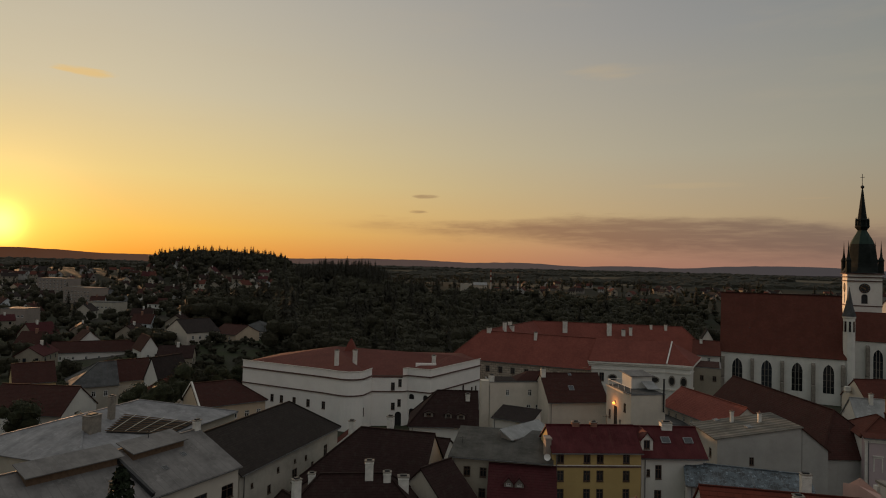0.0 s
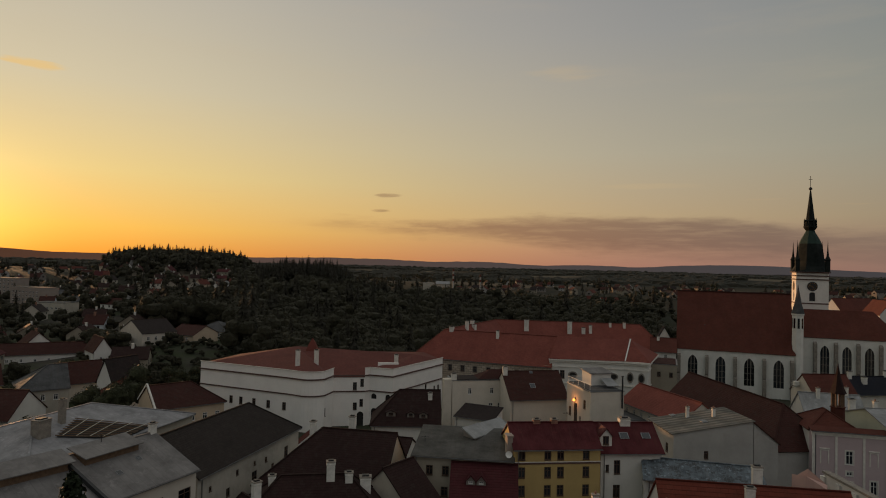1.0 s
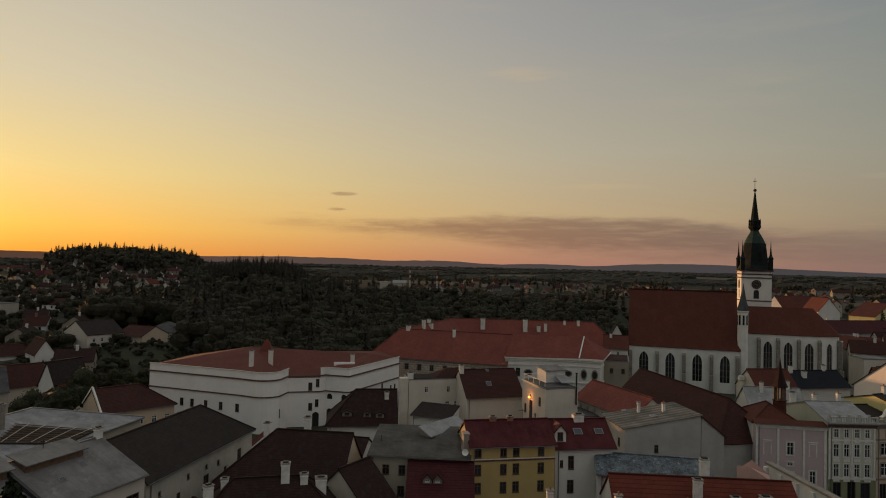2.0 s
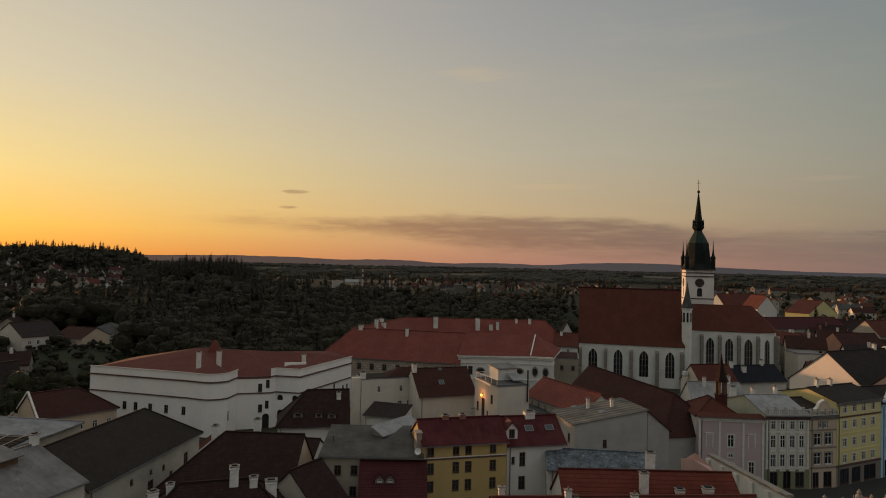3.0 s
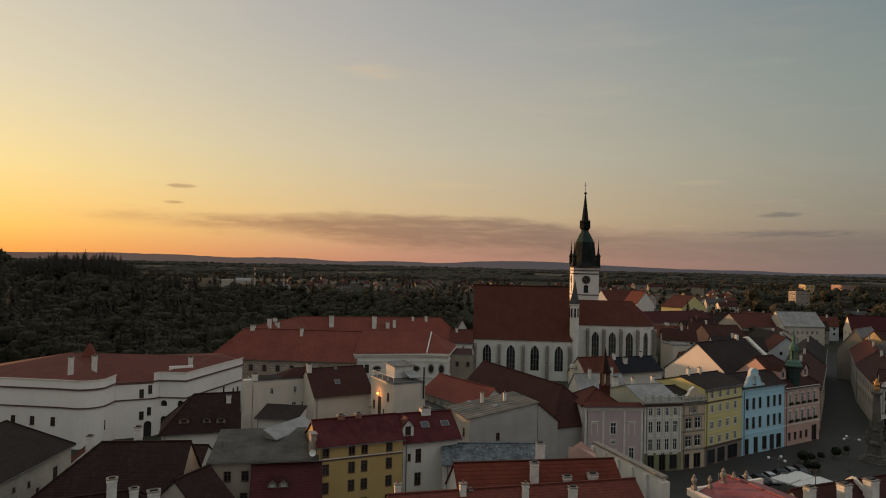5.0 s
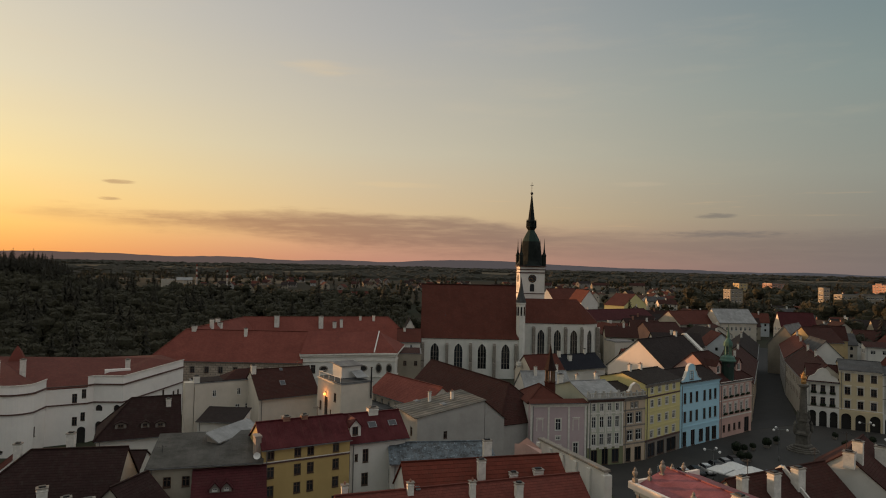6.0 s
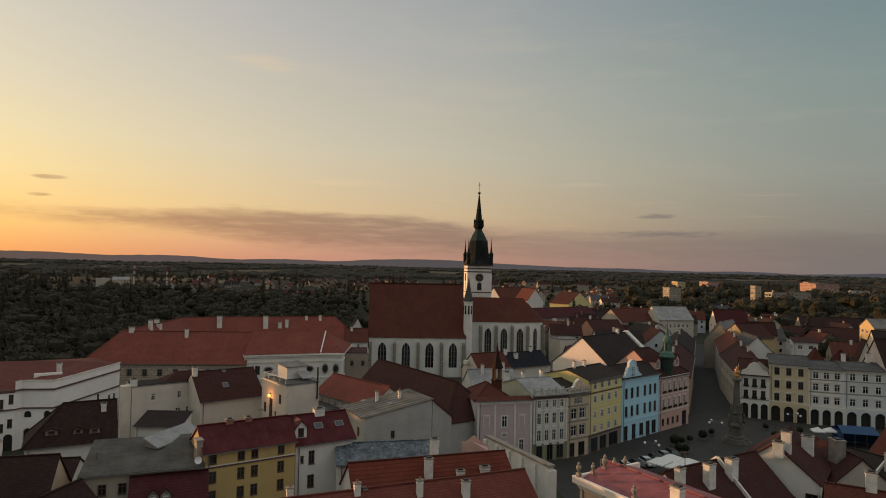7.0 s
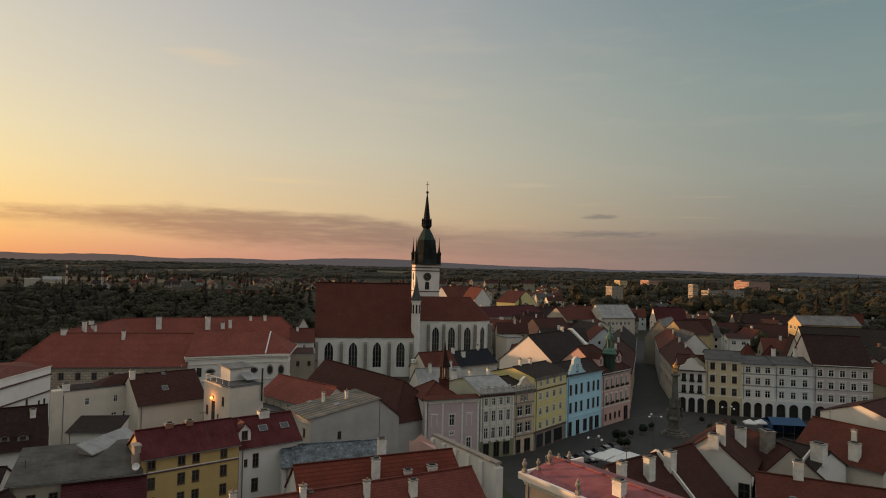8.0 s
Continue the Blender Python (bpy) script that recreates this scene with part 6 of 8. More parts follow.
house('brown_roof_row', (284.9, 166.5), (306.2, 143.1), 15.5, 7.7, 13.2, 'gable', wall='dirty', roof='brown', front=rows(9, 0.5, 31.1, (5.1,), 1.6, 1.4), left=rows(4, 0.5, 15.0, (5.1,), 1.6, 1.4), label='long house with a dark brown roof')
house('brown_roof_row', (324.8, 181.3), (343.3, 160.2), 15.8, 10.6, 15.6, 'gable', wall='dirty', roof='umber', front=rows(8, 0.5, 27.5, (8.0,), 1.6, 1.4), left=rows(4, 0.5, 15.3, (8.0,), 1.6, 1.4), label='long house under a dark weathered roof')
house('red_roof_row', (343.3, 138.0), (350.7, 129.7), 5.0, 13.7, 18.7, 'gable', wall='beige', roof='red', front=rows(3, 0.5, 10.6, (11.1,), 1.6, 1.4), left=rows(2, 0.5, 4.5, (11.1,), 1.6, 1.4), label='house with a dull red roof behind the hall')
house('far_villa', (176.3, 531.5), (192.8, 534.9), 10.9, 7.6, 12.6, 'gable', wall='white', roof='red', front=rows(5, 0.5, 16.3, (5.0, 2.0, -1.0,), 1.6, 1.4), left=rows(3, 0.5, 10.4, (5.0, 2.0, -1.0,), 1.6, 1.4), label='white villa with a red roof beyond the woods')
house('far_villa', (168.1, 576.0), (189.9, 581.3), 11.0, 5.6, 11.6, 'gable', wall='sand', roof='red', front=rows(7, 0.5, 22.0, (3.0, 0.0,), 1.6, 1.4), left=rows(3, 0.5, 10.5, (3.0, 0.0,), 1.6, 1.4), label='sand-coloured block with a red roof beyond the woods')
house('white_gable_cottage', (102.0, 241.3), (106.8, 240.0), 5.0, 11.0, 15.5, 'gable_v', wall='white', roof='dark', front=rows(2, 0.5, 4.5, (8.4,), 1.6, 1.4), left=rows(2, 0.5, 4.5, (8.4,), 1.6, 1.4), label='white cottage with a small steep gable')
house('low_hall', (29.0, 759.4), (42.7, 758.8), 14.0, 15.1, 15.1, 'flat', wall='beige', roof='white', label='low hall with a pale roof beyond the woods')
house('low_hall', (47.0, 798.6), (64.2, 797.4), 14.0, 13.5, 16.5, 'gable', wall='beige', roof='white', label='pale-roofed hall beyond the woods')
house('apartment_block', (-375.8, 595.6), (-340.4, 583.9), 14.0, 17.0, 17.0, 'flat', wall='haze', roof='greytin', front=rows(8, 1, 36, (2, 5, 8, 11, 14), 1.8, 1.5), label='grey apartment block among hillside trees')
house('apartment_block', (-303.2, 514.3), (-270.9, 497.1), 14.0, 13.0, 13.0, 'flat', wall='haze', roof='greytin', front=rows(8, 1, 34, (3, 6, 9), 1.8, 1.5), label='beige apartment block among hillside trees')
house('low_hall', (-233.1, 339.1), (-219.3, 339.1), 12.0, 9.0, 9.0, 'flat', wall='haze', roof='greytin', front=rows(5, 1, 13, (4.5,), 1.4, 1.2), label='low dull flat-roofed hall')
house('low_hall', (-233.0, 416.6), (-210.6, 412.5), 14.0, 8.0, 8.0, 'flat', wall='beige', roof='greytin', front=rows(7, 1, 22, (4.2,), 1.6, 1.2), label='low hall with a flat roof')
house('hillside_house', (-105.8, 248.9), (-92.9, 236.5), 13.0, 10.4, 14.6, 'gable_v', wall='cream', roof='dark', right=rows(4, 1, 12, (7.6,), 1.0, 1.4), front=rows(3, 1, 8, (7.8, 11.2), 0.8, 1.2), label='cream house with a long dark roof on the slope')
house('hillside_house', (-87.2, 247.2), (-76.3, 241.8), 12.9, 9.4, 12.4, 'gable', wall='sand', roof='brown', front=rows(4, 1, 10, (7.2,), 0.9, 1.3), label='ochre hillside house with a brown roof')
house('hillside_house', (-81.9, 260.2), (-68.5, 258.7), 15.0, 9.2, 12.4, 'hip', wall='white', roof='greytin', front=rows(5, 1, 14, (7.0,), 0.9, 1.3), label='white hillside house with a grey hipped roof')
house('long_low_house', (-135.7, 223.6), (-108.8, 235.2), 9.0, 3.8, 7.0, 'gable', wall='white', roof='brown', front=rows(10, 1, 42, (1.0,), 0.9, 1.1), label='long low white house with a brown roof')
house('small_white_house', (-100.3, 216.4), (-95.9, 219.9), 12.0, 6.5, 10.8, 'gable_v', wall='white', roof='brown', front=rows(2, 1, 6, (3.6,), 0.8, 1.0), label='small white gabled house')
house('grey_roof_house', (-87.8, 153.2), (-79.1, 159.0), 13.0, 6.4, 11.0, 'hip_left', wall='beige', roof='greytin', front=rows(6, 1, 17, (3.5,), 1.0, 1.4), label='beige house with a grey half-hipped roof')
house('brown_roof_house', (-95.5, 134.2), (-77.8, 132.9), 12.0, 4.8, 9.5, 'gable', wall='white', frame='brown', right=rows(4, 1, 11, (1.8,), 0.9, 1.3), roof='brown', label='house with a brown tile roof')
house('brown_roof_house', (-108.9, 164.2), (-101.3, 170.1), 11.0, 4.7, 9.0, 'gable', wall='ochre', roof='brown', label='ochre house with a brown tile roof')
house('brown_roof_house', (-86.5, 169.1), (-78.1, 176.5), 11.0, 4.9, 9.5, 'gable', wall='cream', roof='brown', label='cream house with a dark brown roof')
house('spire_gable_house', (-74.2, 162.2), (-69.4, 159.5), 9.0, 7.5, 12.7, 'gable_v', wall='white', roof='dark', label='narrow house with a steep white gable')
house('red_hip_house', (-71.5, 154.4), (-62.6, 150.7), 10.0, 5.5, 9.0, 'hip', wall='cream', roof='red', label='cream house with a red hipped roof')

# ---- gateway wall between the granary and the castle ----
gw = thing("gate_wall", -16.9, 111.2, math.atan2(9.0, 1.6), "whitewashed yard wall with an arched gateway and red tile coping", "wall")
bm = bmesh.new()
gate = [(3.2, -0.6, 5.4, 3.8)]
pierced(bm, (0, 0), (1, 0), 9.0, -1, 6.4, gate, 0.5)
arch_fill(bm, (0, 0), (1, 0), gate, False, 0.5)
pierced(bm, (9.0, 0.5), (-1, 0), 9.0, -1, 6.4, [(3.6, -0.6, 5.8, 3.8)], 0.0)
part("wall_body", bm, WALL["castle"], gw)
bm = bmesh.new()
slab(bm, [(-0.1, -0.3, 6.35), (9.1, -0.3, 6.35), (9.1, 0.25, 6.9), (-0.1, 0.25, 6.9)], 0.12)
slab(bm, [(9.1, 0.8, 6.35), (-0.1, 0.8, 6.35), (-0.1, 0.25, 6.9), (9.1, 0.25, 6.9)], 0.12)
part("coping", bm, ROOF["red"], gw, "red tile coping")

# ---- town square: the sunlit-side row of painted houses ----
house("mauve_house", (68.4, 99.6), (79.2, 96.4), 1.2, 12.3, 12.6, "shed", "mauve", "church", front=[(5.0, 7.0, 6.1, 9.2), (5.1, 5.2, 6.0, 5.9), (5.0, 1.8, 6.1, 4.2), (8.6, 2.2, 9.6, 4.6), (1.3, 1.8, 2.3, 4.2)],
      surround=TRIM, cornice=TRIM, strips=((0.02, 0.4), (0.32, 0.35), (0.68, 0.35), (0.98, 0.4)), blind=((1.4, 7.0, 2.4, 9.0), (8.6, 7.0, 9.6, 9.0)), label="mauve town house with white pilaster strips and blind windows")
house("green_house", (79.3, 96.2), (87.1, 95.0), 14, 13.0, 15.0, "gable", "green", "white", front=rows(4, 0.5, 7.4, (3.9, 7.2), 0.95, 2.2) + rows(4, 0.5, 7.4, (10.4,), 0.8, 1.5) + [(0.8, 0.4, 2.2, 3.0), (3.2, 0.1, 4.6, 3.2), (5.4, 0.4, 7.0, 3.0)],
      surround=TRIM, style="apron", base=(3.5, "olive"), shop=True, strips=((0.03, 0.3), (0.5, 0.25), (0.97, 0.3)), cornice=DARKBAND, bands=((3.5, 0.3, TRIM), (9.9, 0.25, TRIM)), parapet=1.0, chimneys=((0.3, 0.6, 1.4), (0.8, 0.55, 1.6), (0.1, 0.9, 2.0, 1.0, 0.8)), label="grey-green town house with white stucco ornament and roof balustrade")
house("narrow_house", (87.2, 95.0), (92.9, 95.2), 13, 12.9, 14.6, "gable", "sand", "slate", front=rows(2, 0.5, 5.2, (4.2, 7.6), 1.5, 2.1) + [(0.7, 0.2, 2.0, 2.9), (3.0, 0.2, 4.8, 2.9), (1.9, 10.6, 2.6, 11.7), (3.0, 10.6, 3.7, 11.7)],
      surround=STONE, shop=True, cornice=STONE, bands=((3.5, 0.3, STONE), (7.0, 0.3, STONE), (10.1, 0.3, STONE)), parapet=0.8, label="narrow sand-coloured town house with heavy cornices")
house("lemon_house", (93.0, 95.2), (105.7, 98.2), 11, 15.1, 16.6, "gable", "lemon", "slate", front=rows(4, 1.0, 12.0, (4.0, 6.9, 10.1, 12.9), 1.05, 1.5) + [(1, 0.2, 3.6, 3.0), (4.4, 0.2, 7.0, 3.0), (8.0, 0.2, 11.6, 3.0)],
      surround=TRIM, base=(3.4, "dark"), shop=True, cornice=STONE, bands=((3.4, 0.4, DARKBAND), (12.1, 0.3, DARKBAND), (6.1, 0.14, WALL["lemon"]), (9.2, 0.14, WALL["lemon"])), chimneys=((0.2, 0.5, 1.4), (0.5, 0.5, 1.2)), label="lemon yellow town house with a dark shopfront")
BLUE_FRONT = [(u - 0.5, z, u + 0.5, z + 2.3) for z in (5.3, 9.3) for u in (1.7, 3.9, 6.1, 9.0, 11.2, 13.2)]
house("blue_house", (105.9, 98.3), (120.6, 100.6), 9, 14.0, 16.0, "gable", "blue", "dark", front=BLUE_FRONT + [(1.0, 0.1, 2.4, 3.3), (4.0, 0.1, 5.5, 3.4), (7.0, 0.5, 8.6, 3.2), (9.6, 0.1, 11.2, 3.3), (12.0, 0.3, 13.8, 3.2)],
      bands=((4.1, 0.3, WALL["blue"]), (12.5, 0.25, WALL["blue"])), surround=WALL["blue"], frame="brown", bars=1, shop=True, cornice=WALL["blue"], label="sky blue town house with a white-edged shaped gable")
house("pink_house", (120.7, 100.6), (134.2, 102.8), 14, 12.8, 18.6, "hip_right", "pink", "brown", front=rows(5, 0.8, 12.8, (5.4, 9.2), 1.0, 2.0) + rows(4, 0.8, 9.6, (1.2,), 1.0, 1.6) + [(10.6, 0.1, 12.6, 3.6)],
      surround=TRIM, style="hood", cornice=TRIM, boxes=True, shop=True, bands=((4.4, 0.3, TRIM), (8.3, 0.2, TRIM)), right=rows(4, 1, 13, (5.4, 9.2), 1.0, 1.9), dormers=((0.16, 0.12, 2.2, 2.0, 1.2), (0.8, 0.12, 2.2, 2.0, 1.2)), label="pink town house with flower boxes and a green copper turret")

house("friary_wing", (68.9, 100.9), (76.0, 98.8), 9, 12.2, 14.6, "hip", "white", "church", label="friary wing with a short red tile roof under the belfry")
house("pale_roof_house", (77.5, 114.5), (87.5, 111.5), 9, 11.0, 14.6, "gable", "white", "white", chimneys=((0.3, 0.4, 1.8), (0.8, 0.5, 1.4)), label="white house with a pale sheet roof behind the square")

# arcaded row on the far side
ARC = [(153.3, 101.6), (157.4, 96.1), (162.4, 88.8), (167.7, 82.9), (174.2, 76.3), (183.7, 66.0)]


def arcaded(name, A, B, ze, zr, wall, roof, arches, cols, levels, label, kind="gable", depth=13, frame="white", ww=1.05, **more):
    dx, dy = B[0] - A[0], B[1] - A[1]
    L = math.hypot(dx, dy)
    step = L / arches
    h = house(name, A, B, depth, ze, zr, kind, wall, roof, front=rows(cols, 0.4, L - 0.4, levels, ww, 1.8), frame=frame, surround=TRIM, cornice=TRIM, label=label, z0=0.0, **more)
    # the arcade stands 2.2 m in front of nothing: its arches are cut into a thick front wall
    bm = bmesh.new()
    holes = [(step * i + step * 0.14, 0.01, step * (i + 0.86), 3.9) for i in range(arches)]
    pierced(bm, (0, -0.5), (1, 0), L, -1.0, 4.6, holes, 0.49)
    arch_fill(bm, (0, -0.5), (1, 0), holes, False, 0.49)
    for x0, x1 in ((0, 0), (L, L)):
        v = [bm.verts.new(p) for p in ((x0, -0.5, -1), (x0, -0.01, -1), (x0, -0.01, 4.6), (x0, -0.5, 4.6))]
        bm.faces.new(v if x0 else v[::-1])
    v = [bm.verts.new(p) for p in ((0, -0.5, 4.6), (L, -0.5, 4.6), (L, -0.01, 4.6), (0, -0.01, 4.6))]
    bm.faces.new(v)
    part("arcade", bm, WALL[wall], h, "round-arched arcade")
    # no depth behind the arches: a dark sheet stands for their shade
    bm = bmesh.new()
    box(bm, 0.2, -0.02, 0, L - 0.2, -0.008, 4.0)
    part("arcade_shade", bm, DEEP_SHADE, h, "dark sheet painted as the shade behind the arches")
    return h


LINES = ((4.7, 0.25, TRIM), (8.1, 0.18, STONE), (11.2, 0.18, STONE))
arcaded("white_gable_house", ARC[0], ARC[1], 11.2, 14.5, "white", "brown", 3, 3, (5.4, 8.4), "white arcaded house with a curved gable and flower boxes", frame="brown", boxes=True, bands=((4.8, 0.2, STONE), (10.9, 0.25, DARKBAND)))
arcaded("yellow_arcade_house", ARC[1], ARC[2], 14.6, 16.2, "butter", "greytin", 3, 3, (5.2, 8.5, 11.8), "yellow arcaded town house with grey roof", frame="brown", ww=1.2, style="hood", bands=((4.8, 0.25, TRIM),))
arcaded("white_arcade_house", ARC[2], ARC[3], 14.0, 15.2, "white", "greytin", 3, 3, (5.2, 8.5, 11.5), "white arcaded town house with a low grey roof", frame="white", ww=1.3, style="hood", bands=LINES)
arcaded("grey_arcade_house", ARC[3], ARC[4], 14.2, 15.4, "paleblue", "greytin", 3, 3, (5.2, 8.5, 11.5), "pale grey arcaded town house", frame="white", ww=1.3, style="hood", bands=LINES, chimneys=((0.2, 0.5, 2, 0.9, 0.7), (0.8, 0.5, 2.4, 0.9, 0.7)))
arcaded("big_roof_house", ARC[4], ARC[5], 14.6, 21.5, "mauvegrey", "umber", 4, 5, (5.0, 8.3, 11.5), "grey-mauve town house with a tall dark brown roof", depth=16, frame="white", ww=1.3, style="hood", bands=LINES)
# the two sides of the street that leaves the square
house("street_house", (184.0, 129.0), (153.6, 102.4), 10, 11.0, 15.0, "gable", "beige", "brown", front=rows(12, 1, 39, (4.6, 7.8), 1.0, 1.5), frame="brown", chimneys=((0.2, 0.5, 1.6), (0.55, 0.5, 1.6)), label="long beige street house with a brown roof")
house("street_house", (142.0, 108.6), (179.3, 135.6), 10, 10.0, 14.0, "gable", "sand", "brown", front=rows(12, 1, 45, (4.6, 7.4), 1.0, 1.5), frame="brown", chimneys=((0.4, 0.5, 1.6), (0.8, 0.5, 1.6)), label="sand-coloured street houses under a brown roof")
house("street_house", (222.5, 158.5), (184.2, 129.2), 10, 11.5, 15.5, "gable", "grey", "red", front=rows(12, 1, 46, (4.6, 7.8), 1.0, 1.5), frame="brown", chimneys=((0.3, 0.5, 1.6), (0.7, 0.5, 1.6)), label="grey street houses under a red tile roof")
house("street_house", (179.5, 136.0), (218.0, 164.5), 10, 10.5, 14.5, "gable", "dirty", "dark", front=rows(12, 1, 46, (4.6, 7.4), 1.0, 1.5), frame="brown", chimneys=((0.5, 0.5, 1.6),), label="weathered street houses under a dark roof")

# shaped gables
def shaped_gable(parent_at, B, pts, wall, label, thick=0.5, window=None):
    dx, dy = B[0] - parent_at[0], B[1] - parent_at[1]
    g = thing("gable", parent_at[0], parent_at[1], math.atan2(dy, dx), label, "gable")
    bm = bmesh.new()
    f, k = [bm.verts.new((x, -0.12, z)) for x, z in pts], [bm.verts.new((x, thick - 0.12, z)) for x, z in pts]
    bm.faces.new(f)
    bm.faces.new(k[::-1])
    n = len(pts)
    for i in range(n):
        bm.faces.new((f[(i + 1) % n], f[i], k[i], k[(i + 1) % n]))
    part("gable_wall", bm, WALL[wall], g)
    if window:
        place_windows(g, (0, -0.2), 0, [window], "brown", 2, TRIM)
    bm = bmesh.new()
    edge = [Vector(p) for p in pts[1:]]
    rings = []
    for i, p in enumerate(edge):
        d = (edge[min(i + 1, len(edge) - 1)] - edge[max(i - 1, 0)]).normalized()
        out = Vector((d.y, -d.x)) * 0.1
        rings.append([bm.verts.new(q) for q in ((p.x, -0.2, p.y), (p.x + out.x, -0.2, p.y + out.y), (p.x + out.x, 0.44, p.y + out.y), (p.x, 0.44, p.y))])
    for a, b in zip(rings, rings[1:]):
        for k in range(4):
            bm.faces.new((a[k], a[(k + 1) % 4], b[(k + 1) % 4], b[k]))
    bmesh.ops.recalc_face_normals(bm, faces=bm.faces[:])
    part("gable_coping", bm, TRIM, g)


shaped_gable((105.9, 98.3), (120.6, 100.6), [(0.3, 13.6), (7.3, 13.6), (7.3, 14.3), (6.6, 14.5), (5.9, 15.2), (5.6, 16.0), (5.2, 16.2), (5.0, 17.2), (4.5, 17.6), (3.8, 17.75), (3.1, 17.6), (2.6, 17.2), (2.4, 16.2), (2.0, 16.0), (1.7, 15.2), (1.0, 14.5), (0.3, 14.3)], "blue", "curved blue gable with white edging", window=(3.2, 14.4, 4.4, 16.2))
shaped_gable((87.2, 95.0), (92.9, 95.2), [(1.0, 12.9), (4.8, 12.9), (4.8, 13.9), (4.2, 14.2), (3.8, 15.0), (2.9, 15.5), (2.0, 15.0), (1.6, 14.2), (1.0, 13.9)], "sand", "small curved attic gable with stone edging")
shaped_gable(ARC[0], ARC[1], [(0.0, 11.0), (6.8, 11.0), (6.4, 12.0), (5.2, 12.6), (4.4, 13.9), (3.4, 14.4), (2.4, 13.9), (1.6, 12.6), (0.4, 12.0)], "white", "curved white gable over the arcade")

# copper turret of the pink house
tt = thing("copper_turret", 125.5, 102.4, 0, "green copper roof turret with an onion lantern", "turret", z=14.6)
bm = bmesh.new()
lathe(bm, [(1.35, -2.0), (1.35, 2.3)], 8)
body = part("turret_body", bm, ROOF["patina"], tt, "dark green copper-clad body of the turret")
bm = bmesh.new()
lathe(bm, [(1.35, 2.25), (1.8, 2.45), (1.85, 2.7), (1.6, 3.0), (1.45, 3.5), (0.95, 3.8), (0.9, 3.9)], 12)
part("turret_cap", bm, ROOF["copper"], tt)
for k in range(4):
    a = radians(45 + 90 * k)
    bm = bmesh.new()
    lathe(bm, [(0.42, 0), (0.42, 0.2), (0.3, 0.2)], 12)
    bmesh.ops.transform(bm, matrix=Matrix.Rotation(math.pi / 2, 4, "X"), verts=bm.verts[:])
    part("round_window", bm, IRON, body, "dark round turret window", (1.3 * math.cos(a), 1.3 * math.sin(a), 1.6), a + math.pi / 2)
for k in range(6):
    a = radians(60 * k)
    bm = bmesh.new()
    box(bm, -0.13, -0.13, 3.7, 0.13, 0.13, 6.0)
    part("lantern_post", bm, ROOF["copper"], tt, "", (0.72 * math.cos(a), 0.72 * math.sin(a), 0), a)
bm = bmesh.new()
lathe(bm, [(0.98, 5.95), (1.05, 6.2), (0.9, 6.9), (0.5, 7.5), (0.34, 7.8), (0.34, 8.4), (0.24, 8.9), (0.1, 10.0), (0.0, 11.3)], 8)
part("turret_onion", bm, ROOF["copper"], tt)

# paving
def paving(name, pts, z, mat, label):
    bm = bmesh.new()
    prism(bm, pts, -0.5, z)
    me = bpy.data.meshes.new(name)
    bm.to_mesh(me)
    bm.free()
    me.materials.append(mat)
    return tagged(new(name, me), label, name.replace("_", " "), kind="structure")


COBBLE, nt, b = material("granite_setts", (0.05, 0.047, 0.044), 0.8, 0, 0.3)
co = nt.nodes.new("ShaderNodeTexCoord").outputs["Object"]
vor = tnode(nt, "ShaderNodeTexVoronoi", Scale=6.0)
nt.links.new(co, vor.inputs["Vector"])
c = tmix(nt, trange(nt, tnoise(nt, co, 0.12, 5, 0.7), 0.35, 0.7), (0.027, 0.026, 0.024), (0.054, 0.050, 0.044))
c = tmix(nt, trange(nt, vor.outputs["Distance"], 0.05, 0.5, 0.0, 0.5), c, (0.025, 0.024, 0.023))
nt.links.new(c, b.inputs["Base Color"])
tbump(nt, b, vor.outputs["Distance"], 0.4, 0.02)
ASPHALT = plain("worn_asphalt", (0.024, 0.023, 0.023), 0.85, 0, 0.35, 0.4)
paving("square", [(60, 50), (120, 30), (190, 50), (184, 66), (153, 102), (135, 103), (105, 98), (93, 95), (79, 96)], 0.03, COBBLE, "grey granite sett paving of the town square")
paving("street", [(134.6, 103), (152, 102.5), (190, 134), (330, 240), (322, 250), (173, 133)], 0.036, ASPHALT, "narrow asphalt street leaving the square")

# ---- trees ----
rng = np.random.default_rng(11)


def quads(centres, normals, size):
    """Leaf clumps: one small bent quad at each centre."""
    n = len(centres)
    a = np.cross(normals, rng.normal(size=(n, 3)))
    a /= np.linalg.norm(a, axis=1, keepdims=True) + 1e-9
    b = np.cross(normals, a)
    s = size * rng.uniform(0.6, 1.4, (n, 1))
    corners = [centres + a * s, centres + b * s * 0.8, centres - a * s, centres - b * s * 0.8 - normals * s * 0.4]
    v = np.stack(corners, 1).reshape(-1, 3)
    return v, np.arange(4 * n).reshape(n, 4)


CUBE = [(a, b, k, s_) for k in range(3) for s_ in (-1, 1) for a in (-1, 0) for b in (-1, 0)]


def lump(centre, r, seed):
    """A knobbly rounded mass of foliage, 24 quads."""
    v, f = [], []
    for a, b, k, s_ in CUBE:
        ring = [(a, b), (a + 1, b), (a + 1, b + 1), (a, b + 1)]
        base = len(v)
        for p, q in ring if s_ > 0 else ring[::-1]:
            d = np.roll(np.array([s_, p, q], float), k)
            d /= np.linalg.norm(d)
            v.append(np.array(centre) + d * r * (1 + 0.45 * noise.noise((d[0] * 1.7 + seed, d[1] * 1.7, d[2] * 1.7))) * (1, 1, 0.85))
        f.append((base, base + 1, base + 2, base + 3))
    return np.array(v), np.array(f)


